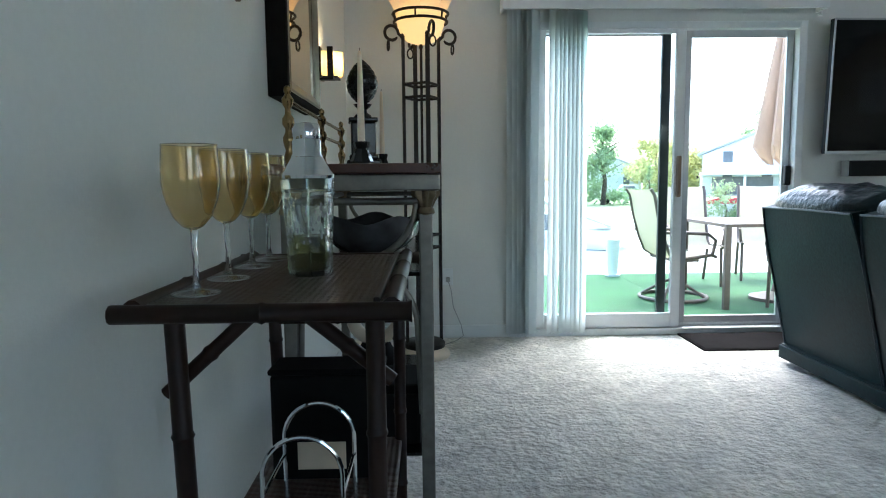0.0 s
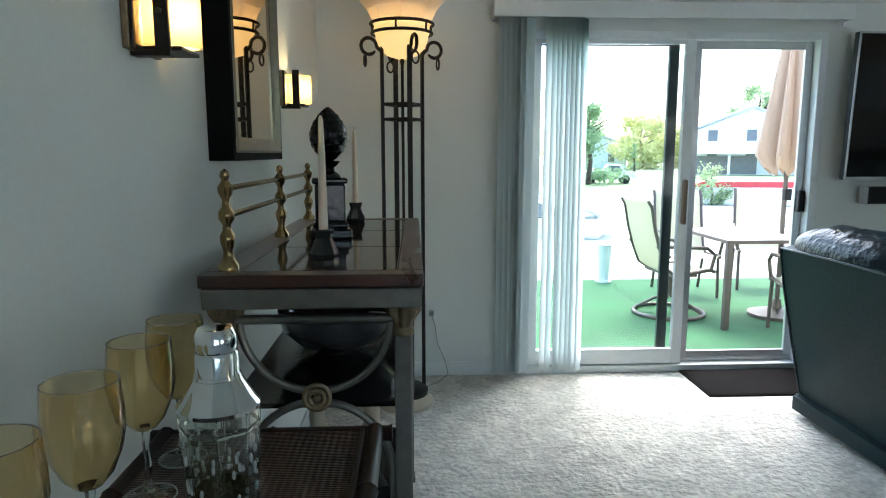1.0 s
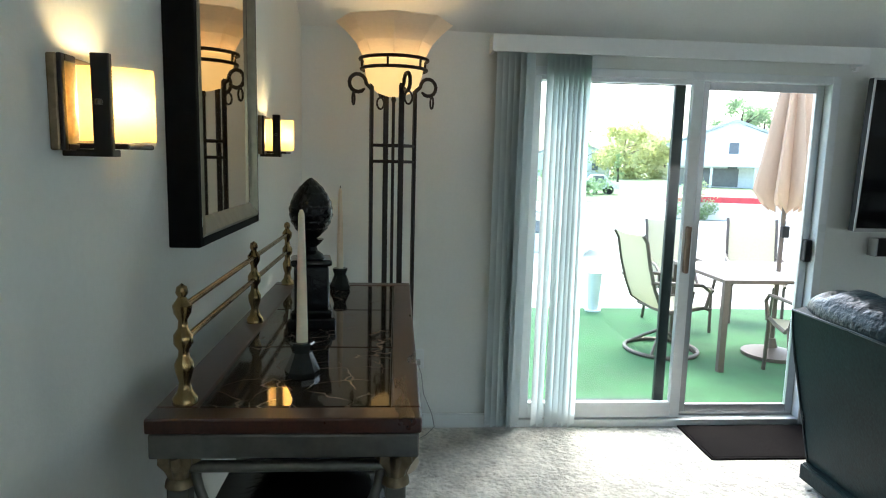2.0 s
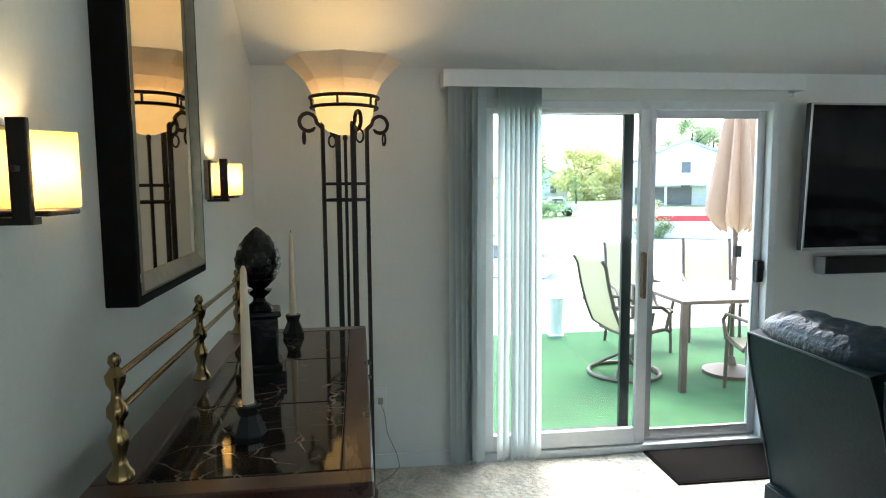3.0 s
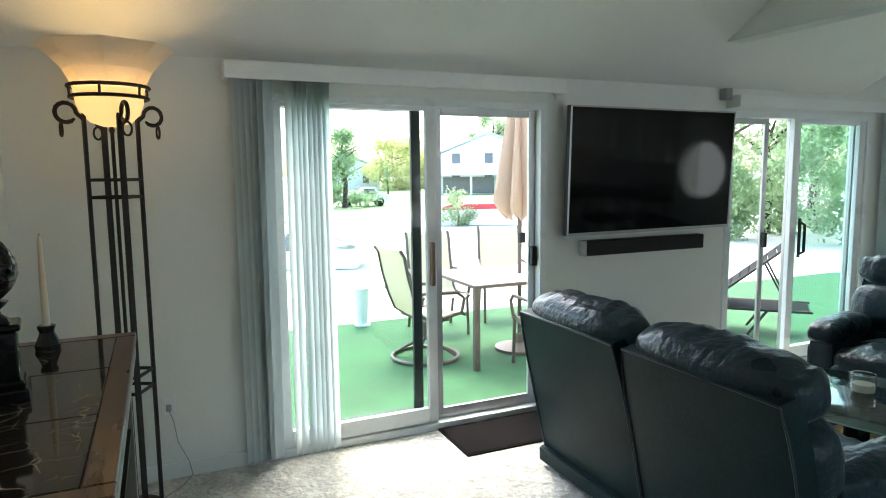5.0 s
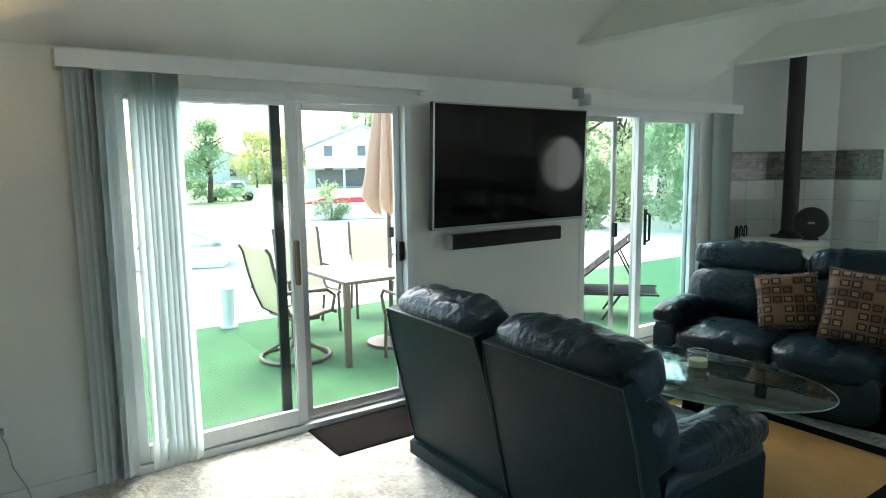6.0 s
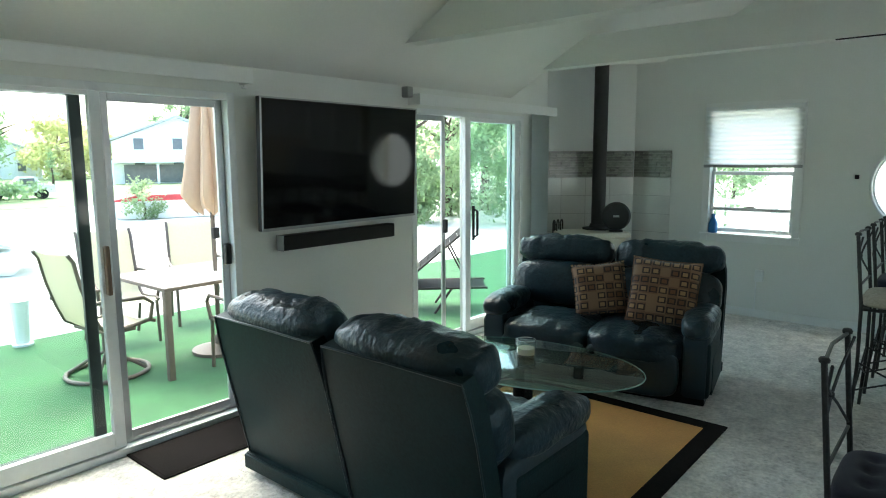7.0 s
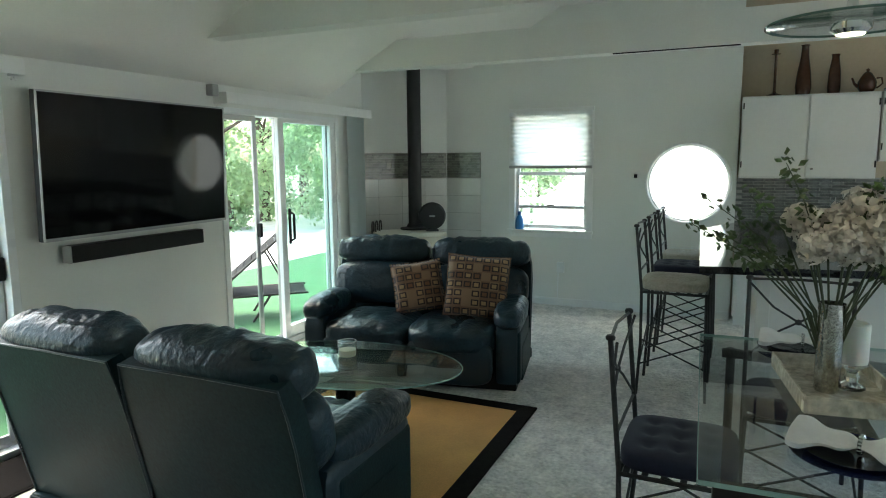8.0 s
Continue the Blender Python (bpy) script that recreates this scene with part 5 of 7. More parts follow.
part("headrail", box((-0.055, wy0 - 0.06, 2.115), (-0.019, wy1 + 0.06, 2.16), 0.004), VINYL, shd)
bot = thing("blue_bottle", pose(END_X + 0.012, wy1 - 0.05, wz0 + 0.012), "blue plastic spray bottle on the window sill", "bottle")
part("body", lathe([(0.0, 0.0), (0.045, 0.0), (0.048, 0.01), (0.046, 0.1), (0.03, 0.14), (0.018, 0.16), (0.0, 0.16)], 20), material("blue_plastic", (0.02, 0.16, 0.42), 0.3, vary=0.05, bump=0), bot, smooth=True)
part("cap", lathe([(0.0, 0.16), (0.02, 0.16), (0.02, 0.2), (0.0, 0.2)], 16), material("blue_cap", (0.01, 0.08, 0.25), 0.3, vary=0.05, bump=0), bot, smooth=True)
w2 = thing("window_2", pose(END_X, ROUND[0], ROUND[1]), "round window in the white wall, bright with daylight", "window", kind="structure")
bm = bmesh.new()
for x, r, t in ((0.0, 0.405, 0.012), (0.06, 0.39, 0.012)):
    add_tube(bm, [(x, r * math.cos(2 * math.pi * k / 64), r * math.sin(2 * math.pi * k / 64)) for k in range(64)], t, 8, closed=True)
part("window_frame", bm, VINYL, w2, smooth=True)
bm = bmesh.new()
bm.faces.new([bm.verts.new((0.06, 0.388 * math.cos(2 * math.pi * k / 64), 0.388 * math.sin(2 * math.pi * k / 64))) for k in range(64)])
part("pane", bm, PANE, w2).visible_shadow = False

for y, z, nm in ((-1.895, 0.44, "low"), (-2.675, 1.458, "high")):
    if nm == "low":
        so = thing("wall_socket", pose(END_X, y, z), "white wall box with a surface cable running down", "socket")
        part("box", box((-0.045, -0.04, -0.06), (0.0, 0.04, 0.06), 0.006), VINYL, so)
        part("cable", tube([(-0.01, 0.03, -0.05), (-0.01, 0.035, -0.37), (-0.01, 0.3, -0.375)], 0.006, 6), VINYL, so)
    else:
        so = thing("thermostat", pose(END_X, y, z), "small dark thermostat on the white wall", "thermostat")
        part("body", box((-0.02, -0.017, -0.02), (0.0, 0.017, 0.02), 0.004), BLACK_PLASTIC, so)

# stove in the corner
st = thing("wood_stove", pose(7.02, -0.36, 0, 0, 0, -45), "cream enamel corner stove with a black flue pipe", "stove")
part("hearth", box((-0.45, -0.32, 0.0), (0.45, 0.3, 0.06), 0.01), CREAM_STONE, st)
part("body", box((-0.33, -0.22, 0.14), (0.33, 0.2, 0.82), 0.02, 3), STOVE_CREAM, st)
part("top_plate", box((-0.37, -0.26, 0.82), (0.37, 0.22, 0.87), 0.012, 3), STOVE_CREAM, st, "cream slab top")
part("fire_door", box((-0.22, -0.235, 0.3), (0.22, -0.215, 0.68), 0.012), STOVE_BLACK, st)
for x in (-0.28, 0.28):
    for y in (-0.17, 0.15):
        part("leg", box((x - 0.025, y - 0.025, 0.06), (x + 0.025, y + 0.025, 0.14), 0.004), STOVE_CREAM, st)
fl = part("flue_pipe", lathe([(0.0, 0.9), (0.075, 0.9), (0.075, 2.678), (0.0, 2.678)], 28, (0.15, 0.16, 0.0)), STOVE_BLACK, st, "black steel flue pipe", smooth=True)
part("flue_collar", lathe([(0.0, 0.87), (0.17, 0.87), (0.17, 0.885), (0.1, 0.895), (0.085, 0.93), (0.0, 0.93)], 28, (0.15, 0.16, 0.0)), STOVE_BLACK, fl, smooth=True)
fan = thing("stove_fan", pose(7.12, -0.62, 0.87, 0, 0, -62), "round black fan standing on the stove", "fan")
part("guard", lathe([(0.0, -0.03), (0.13, -0.03), (0.15, -0.01), (0.15, 0.01), (0.13, 0.03), (0.0, 0.03)], 36), STOVE_BLACK, fan, smooth=True).matrix_basis = pose(0, 0, 0.165, 90, 0, 0)
part("badge", box((-0.03, -0.034, 0.155), (0.03, -0.029, 0.175)), GREY_PLASTIC, fan)
part("foot", box((-0.07, -0.04, 0.0), (0.07, 0.04, 0.02), 0.005), STOVE_BLACK, fan)
tl = thing("fire_tools", pose(6.82, -0.05, 0), "black iron fire tool set on a stand", "fire tools")
part("base", lathe([(0.0, 0.0), (0.11, 0.0), (0.11, 0.015), (0.02, 0.03), (0.0, 0.03)], 24), IRON, tl, smooth=True)
part("post", tube([(0, 0, 0.03), (0, 0, 0.98)], 0.009), IRON, tl, smooth=True)
for k, dx in enumerate((-0.08, 0.0, 0.08)):
    part("tool", tube([(dx, -0.03, 0.1), (dx, -0.03, 0.94)] + [(dx + 0.022 - 0.022 * math.cos(radians(t)), -0.03, 0.94 + 0.045 * math.sin(radians(t))) for t in range(20, 200, 20)] + [(dx + 0.044, -0.03, 0.88)], 0.008, 8), IRON, tl, smooth=True)
part("holder", tube([(-0.1, -0.03, 0.8), (0.1, -0.03, 0.8)], 0.006, 8), IRON, tl)

# ---- tile corner ----
CORNER = [Vector((7.004, 0.296, 0)), Vector((7.8, -0.5, 0)), Vector((7.8, -0.94, 0))]
tiles = thing("tile_surround", pose(0, 0, 0), "white tile surround with a grey stone mosaic band", "tile wall", kind="structure")
tile_jobs = []
for a, b in zip(CORNER, CORNER[1:]):
    d = (b - a)
    ln = d.length
    d.normalize()
    ang = math.degrees(math.atan2(d.y, d.x))
    base = pose(a.x, a.y, 0, 0, 0, ang)
    e0 = 0.006
    bm = box((e0, -0.006, 0.0), (ln - e0, -0.001, 1.725))
    part("grout_bed", bm, GROUT, tiles).matrix_basis = base
    tile_jobs.append((base, ln))

# ---- beam slot strip and fan ----
# black strip put in for the shade of the slot between beam and ceiling
tagged(part("lighting_track", box((5.965, -3.62, 2.441), (5.985, -2.72, 2.4495), 0.002), BLACK_PLASTIC), "thin black strip standing in for the dark slot at the beam", "track")
cf = thing("ceiling_fan", pose(4.98, -2.5, 0), "dark ceiling fan hanging between the beams", "ceiling fan")
part("rod", tube([(0, 0, 3.02), (0, 0, roof_z(-2.5))], 0.014), IRON, cf)
part("motor", lathe([(0.0, 2.8), (0.08, 2.81), (0.12, 2.86), (0.12, 2.95), (0.06, 3.02), (0.0, 3.03)], 28), IRON, cf, smooth=True)
part("finial", lathe([(0.0, 2.635), (0.012, 2.645), (0.02, 2.665), (0.012, 2.69), (0.03, 2.71), (0.07, 2.77), (0.07, 2.8), (0.0, 2.81)], 20), IRON, cf, smooth=True)
for k in range(5):
    m = pose(0, 0, 2.88, 0, 0, 72 * k + 10) @ pose(0, 0, 0, 10, 0, 0)
    bm = bmesh.new()
    add_box(bm, (0.1, -0.06, -0.004), (0.62, 0.06, 0.004), 0.003, 1, m)
    part("blade", bm, RED_WOOD, cf)

# ---- kitchen ----
def upper_cabinet(y0, y1, z0, z1, n, label):
    c = thing("wall_cabinet", pose(KITCHEN_X, y0, z0), label, "wall cabinet", group="white wall cabinets")
    w, h = y1 - y0, z1 - z0
    part("body", box((-0.52, 0.0, 0.0), (-0.002, w, h), 0.003), CABINET, c)
    dw = w / n
    for i in range(n):
        dr = part("door", box((-0.54, i * dw + 0.008, 0.012), (-0.52, (i + 1) * dw - 0.008, h - 0.012), 0.004), CABINET, c)
        part("knob", lathe([(0.0, 0), (0.011, 0.0), (0.012, 0.012), (0.0, 0.016)], 12, (-0.55, (i * dw + 0.05) if i % 2 else ((i + 1) * dw - 0.05), 0.08)), PEWTER, dr)
        for z in (0.1, h - 0.12):
            part("hinge", box((-0.548, ((i + 1) * dw - 0.02) if i % 2 else (i * dw + 0.006), z), (-0.538, ((i + 1) * dw - 0.008) if i % 2 else (i * dw + 0.02), z + 0.06), 0.002), IRON, dr)


upper_cabinet(-4.775, -3.66, 1.447, 2.215, 2, "white painted wall cabinet with two flat doors")
upper_cabinet(-5.9, -4.785, 1.6, 2.215, 2, "short white painted wall cabinet with two doors")
bc = thing("base_cabinet", pose(KITCHEN_X, -6.4, 0), "white base cabinet under the kitchen counter", "base cabinet")
part("body", box((-0.6, 0, 0.1), (-0.002, 2.74, 0.88), 0.004), CABINET, bc)
part("plinth", box((-0.55, 0.02, 0.0), (-0.02, 2.72, 0.1)), CABINET, bc)
for i in range(4):
    part("door", box((-0.62, 0.03 + i * 0.68, 0.14), (-0.6, 0.67 + i * 0.68, 0.85), 0.004), CABINET, bc)
tagged(part("kitchen_counter", box((KITCHEN_X - 0.64, -6.4, 0.88), (KITCHEN_X - 0.004, -3.645, 0.92), 0.005), GRANITE), "black granite kitchen counter", "counter")
splash = thing("backsplash", pose(KITCHEN_X, 0, 0), "grey slate strip tiles behind the counter", "backsplash", kind="structure")
part("grout_bed", box((-0.006, -5.9, 0.92), (-0.001, -3.645, 1.44)), GROUT, splash)
tagged(part("wall_return", box((7.94, -3.645, 0), (KITCHEN_X, -3.60, 4.3)), WALL), "short white return wall beside the kitchen", "wall", kind="structure")


def turned(name, m, profile, mat, label, category, extra=()):
    t = thing(name, m, label, category)
    part("body", lathe(profile, 24), mat, t, smooth=True)
    for nm, bm in extra:
        part(nm, bm, mat, t, smooth=True)


CZT = 2.215
turned("candlestick", pose(7.8, -3.93, CZT), [(0.0, 0.0), (0.07, 0.0), (0.07, 0.015), (0.02, 0.035), (0.012, 0.05), (0.012, 0.4), (0.02, 0.41), (0.02, 0.44), (0.0, 0.44)], AMBER_SOLID, "tall dark candlestick standing on the cabinet", "candlestick", (("drip_pan", lathe([(0.012, 0.39), (0.04, 0.395), (0.04, 0.4), (0.012, 0.405)], 20)),))
turned("glass_vase", pose(7.8, -4.17, CZT), [(0.0, 0.0), (0.06, 0.0), (0.07, 0.08), (0.06, 0.2), (0.035, 0.36), (0.03, 0.45), (0.036, 0.46), (0.0, 0.455)], AMBER_SOLID, "tall brown glass vase on top of the cabinet", "vase", (("rim", tube([(0.035 * math.cos(t), 0.035 * math.sin(t), 0.459) for t in [2 * math.pi * k / 20 for k in range(20)]], 0.004, 6, True)),))
turned("glass_vase", pose(7.8, -4.42, CZT), [(0.0, 0.0), (0.05, 0.0), (0.055, 0.07), (0.05, 0.2), (0.03, 0.33), (0.034, 0.36), (0.0, 0.355)], AMBER_SOLID, "shorter brown glass vase on top of the cabinet", "vase", (("rim", tube([(0.033 * math.cos(t), 0.033 * math.sin(t), 0.359) for t in [2 * math.pi * k / 20 for k in range(20)]], 0.004, 6, True)),))
for y, s in ((-4.68, 1.0), (-4.92, 0.6)):
    tp = thing("teapot", pose(7.8, y, CZT), "brown glazed teapot on top of the cabinet" if s == 1 else "small brown glazed pot on top of the cabinet", "teapot")
    part("body", lathe([(0.0, 0.0), (0.05 * s, 0.0), (0.075 * s, 0.05 * s), (0.075 * s, 0.1 * s), (0.05 * s, 0.15 * s), (0.0, 0.155 * s)], 24), AMBER_SOLID, tp, smooth=True)
    part("lid", lathe([(0.05 * s, 0.15 * s), (0.03 * s, 0.18 * s), (0.01 * s, 0.19 * s), (0.015 * s, 0.21 * s), (0.0, 0.22 * s)], 20), AMBER_SOLID, tp, smooth=True)
    part("handle", tube([(0, -0.07 * s, 0.13 * s), (0, -0.11 * s, 0.13 * s), (0, -0.12 * s, 0.08 * s), (0, -0.075 * s, 0.04 * s)], 0.008 * s, 8), AMBER_SOLID, tp, smooth=True)
    part("spout", tube([(0, 0.07 * s, 0.06 * s), (0, 0.1 * s, 0.09 * s), (0, 0.12 * s, 0.14 * s)], [0.016 * s, 0.011 * s, 0.008 * s], 8), AMBER_SOLID, tp, smooth=True)

# ---- bar ----
bar = thing("bar_counter", pose(0, 0, 0), "white bar island with a polished black granite top", "bar")
part("granite_top", prism([(4.40, -3.48), (6.38, -3.39), (7.2, -3.72), (7.2, -4.6), (4.6, -4.6)], 1.03, 1.07, "z"), GRANITE, bar, "polished black granite top")
part("body", prism([(4.72, -3.82), (6.3, -3.75), (7.0, -3.95), (7.0, -4.5), (4.85, -4.5)], 0.0, 1.03, "z"), CABINET, bar)
part("corner_post", box((4.68, -3.84, 0.0), (4.75, -3.77, 1.028), 0.004), CABINET, bar)
part("kick_rail", box((4.66, -4.5, 0.0), (4.72, -3.86, 0.09), 0.004), CABINET, bar)


# ---- wrought iron chairs and stools ----
def iron_seat(name, m, seat_h, back_h, w, d, cushion, label, category, group, low_cross):
    c = thing(name, m, label, category, group)
    r = 0.0105
    for sx in (-1, 1):
        part("back_post", tube([(sx * w / 2, 0.0, 0.0), (sx * w / 2, 0.02, seat_h * 0.5), (sx * w / 2, 0.015, seat_h), (sx * w / 2, -0.03, back_h - 0.02)], r, 8), CHAIR_IRON, c, smooth=True)
        part("post_cap", lathe([(0.0, -0.012), (0.017, -0.01), (0.019, 0.0), (0.014, 0.008), (0.0, 0.012)], 12, (sx * w / 2, -0.03, back_h - 0.01)), CHAIR_IRON, c, smooth=True)
        part("front_leg", tube([(sx * (w / 2 + 0.01), d + 0.01, 0.0), (sx * w / 2, d - 0.01, seat_h)], r, 8), CHAIR_IRON, c, smooth=True)
        part("seat_rail", tube([(sx * w / 2, 0.015, seat_h - 0.012), (sx * w / 2, d - 0.01, seat_h - 0.012)], r * 0.9, 8), CHAIR_IRON, c, smooth=True)
        mid = seat_h * 0.42
        part("side_stretcher", tube([(sx * w / 2, 0.015, mid - low_cross), (sx * w / 2, d, mid + low_cross)], 0.006, 6), CHAIR_IRON, c, smooth=True)
        part("side_stretcher", tube([(sx * w / 2, 0.015, mid + low_cross), (sx * w / 2, d, mid - low_cross)], 0.006, 6), CHAIR_IRON, c, smooth=True)
        b0, b1 = seat_h + 0.1 * (back_h - seat_h) + 0.1, back_h - 0.03
        part("back_rod", tube([(sx * (w / 2), -0.005, b1), (sx * w * 0.25, -0.03, (b1 * 2 + b0) / 3 + 0.005), (0, -0.035, (b0 + b1) / 2), (-sx * w * 0.25, -0.03, (b0 * 2 + b1) / 3 - 0.005), (-sx * w / 2, 0.0, b0)], 0.006, 6), CHAIR_IRON, c, smooth=True)
    for y in (0.015, d - 0.01):
        part("seat_rail", tube([(-w / 2, y, seat_h - 0.012), (w / 2, y, seat_h - 0.012)], r * 0.9, 8), CHAIR_IRON, c, smooth=True)
        mid = seat_h * 0.42
        for s in (-1, 1):
            part("cross_stretcher", tube([(-w / 2, y, mid - s * low_cross), (w / 2, y, mid + s * low_cross)], 0.006, 6), CHAIR_IRON, c, smooth=True)
    b0, b1 = seat_h + 0.1 * (back_h - seat_h) + 0.1, back_h - 0.03
    part("top_bar", tube([(-w / 2, -0.028, b1 + 0.012), (0, -0.045, b1 + 0.018), (w / 2, -0.028, b1 + 0.012)], 0.007, 8), CHAIR_IRON, c, smooth=True)
    part("low_bar", tube([(-w / 2, 0.0, b0 - 0.012), (w / 2, 0.0, b0 - 0.012)], 0.007, 8), CHAIR_IRON, c, smooth=True)
    part("back_knot", puff((0, -0.035, (b0 + b1) / 2), (0.032, 0.024, 0.032), n=4, k=2.2), CHAIR_IRON, c, smooth=True)
    for k in range(6):
        part("seat_slat", box((-w / 2, 0.04 + k * (d - 0.09) / 5 - 0.012, seat_h - 0.012), (w / 2, 0.04 + k * (d - 0.09) / 5 + 0.012, seat_h - 0.006)), CHAIR_IRON, c)
    bm = bmesh.new()
    add_puff(bm, (0, d / 2, seat_h + 0.034), (w - 0.005, d - 0.005, 0.085), n=20, k=5, puff=(0, 0, 0.12))
    for v in bm.verts:
        if v.co.z > seat_h + 0.034:
            for tx in (-0.25, 0.0, 0.25):
                for ty in (0.25, 0.5, 0.75):
                    q = ((v.co.x / w - tx) ** 2 + (v.co.y / d - ty) ** 2) / 0.004
                    v.co.z -= 0.022 * math.exp(-q)
    part("cushion", bm, cushion, c, "tufted cushion", smooth=True)
    return c


iron_seat("dining_chair", pose(3.39, -3.26, 0, 0, 0, 180), 0.45, 0.985, 0.47, 0.44, NAVY_CLOTH, "wrought iron dining chair with a navy tufted cushion", "dining chair", "chairs round the dining table", 0.1)
iron_seat("dining_chair", pose(4.36, -3.96, 0, 0, 0, 90), 0.45, 1.04, 0.47, 0.44, NAVY_CLOTH, "wrought iron dining chair at the end of the table", "dining chair", "chairs round the dining table", 0.1)
for x, cloth, words in ((5.48, CREAM_CLOTH, "iron bar stool with a cream tufted cushion"), (6.15, NAVY_CLOTH, "iron bar stool with a navy tufted cushion"), (6.82, CREAM_CLOTH, "iron bar stool with a pale tufted cushion")):
    iron_seat("bar_stool", pose(x, -3.065, 0, 0, 0, 180), 0.745, 1.2, 0.42, 0.44, cloth, words, "bar stool", "stools at the bar", 0.09)

# ---- dining table and what stands on it ----
dt = thing("dining_table", pose(3.4, -3.54, 0, 0, 0, 2.4) @ Matrix.Translation((-3.4, 3.54, 0)), "glass dining table on a dark iron frame", "dining table")
part("glass_top", box((2.58, -4.62, 0.735), (4.22, -3.54, 0.75), 0.003), PLATE_GLASS, dt, "thick green-edged glass top")
part("glass_edge", boxes(((2.579, -3.541, 0.7355), (4.221, -3.538, 0.7495)), ((4.2185, -4.62, 0.7355), (4.2215, -3.542, 0.7495)), ((2.5785, -4.62, 0.7355), (2.5815, -3.542, 0.7495))), material("green_glass_edge", (0.3, 0.45, 0.4), 0.1, vary=0.05, bump=0), dt, "polished green glass edge")
part("end_rail", box((2.6, -4.5, 0.67), (2.65, -3.58, 0.73), 0.006), IRON, dt)
part("end_rail", box((4.02, -4.5, 0.69), (4.06, -3.64, 0.73), 0.006), IRON, dt)
part("long_rail", box((2.65, -4.1, 0.69), (4.02, -4.06, 0.72), 0.006), IRON, dt)
for x in (2.625, 4.04):
    for y in (-3.68, -4.44):
        part("leg", tube([(x, y, 0.0), (x, y, 0.735)], 0.02, 10), IRON, dt, smooth=True)


def setting(x, y, turn):
    pl = thing("dinner_plate", pose(x, y, 0.75, 0, 0, turn), "cobalt blue plate on a blue charger", "plate", "place settings")
    part("charger", lathe([(0.0, 0.0), (0.12, 0.0), (0.165, 0.012), (0.168, 0.016), (0.12, 0.008), (0.0, 0.007)], 40), PLATE_BLUE, pl, smooth=True)
    part("plate", lathe([(0.0, 0.008), (0.08, 0.008), (0.13, 0.022), (0.132, 0.026), (0.08, 0.016), (0.0, 0.015)], 40), BLACK_GLOSS, pl, smooth=True)
    nap = thing("napkin", pose(x, y, 0.774, 0, 0, turn) @ Matrix.Scale(1.2, 4), "white cloth napkin gathered in a crystal ring", "napkin", "napkins on the plates")
    bm = bmesh.new()
    n = 24
    rings = []
    for i in range(n + 1):
        u = i / n
        xx = -0.13 + 0.26 * u
        r = 0.014 + 0.036 * min(1, abs(u - 0.55) * 2.4) ** 0.7 + 0.007 * math.sin(17 * u)
        rings.append([bm.verts.new((xx, r * 1.5 * math.cos(2 * math.pi * k / 16) * (1 + 0.2 * math.sin(5 * k)), 0.022 + r * 0.6 * math.sin(2 * math.pi * k / 16) * (1 + 0.25 * math.cos(7 * k + u * 4)))) for k in range(16)])
    for a, b in zip(rings, rings[1:]):
        for k in range(16):
            bm.faces.new((a[k], a[(k + 1) % 16], b[(k + 1) % 16], b[k]))
    bm.faces.new(rings[0][::-1])
    bm.faces.new(rings[-1])
    part("cloth", bm, WHITE_CLOTH, nap, smooth=True)
    bm = bmesh.new()
    for k in range(14):
        a = 2 * math.pi * k / 14
        add_puff(bm, (0.02, 0.026 * math.cos(a), 0.022 + 0.02 * math.sin(a)), (0.012, 0.012, 0.012), n=2, k=3)
    part("ring", bm, CHROME, nap, "sparkling beaded ring")


setting(2.9, -3.985, -108)
setting(4.08, -3.93, -95)
tray = thing("serving_tray", pose(3.53, -4.02, 0.75, 0, 0, 8) @ Matrix.Diagonal((0.9, 0.86, 0.9, 1)), "square pearl-shell tray on the glass table", "tray")
part("bottom", box((-0.3, -0.19, 0.0), (0.3, 0.19, 0.012), 0.003), TRAY_SHELL, tray)
for lo, hi in (((-0.31, -0.2, 0), (0.31, -0.188, 0.07)), ((-0.31, 0.188, 0), (0.31, 0.2, 0.07)), ((-0.31, -0.188, 0), (-0.298, 0.188, 0.07)), ((0.298, -0.188, 0), (0.31, 0.188, 0.07))):
    part("side", box(lo, hi, 0.003), TRAY_SHELL, tray)
pc = thing("pillar_candle", pose(3.56, -4.075, 0.762), "white pillar candle on a crystal holder", "candle")
part("holder", lathe([(0.0, 0.0), (0.05, 0.0), (0.05, 0.008), (0.02, 0.025), (0.028, 0.045), (0.018, 0.065), (0.05, 0.09), (0.056, 0.1), (0.0, 0.1)], 10), STEM_GLASS, pc, "cut crystal candle holder")
part("wax", lathe([(0.0, 0.1), (0.05, 0.1), (0.051, 0.11), (0.051, 0.25), (0.045, 0.257), (0.0, 0.25)], 28), material("white_wax", (0.72, 0.73, 0.68), 0.5, vary=0.03, bump=0.03, subsurface=0.1), pc, smooth=True)

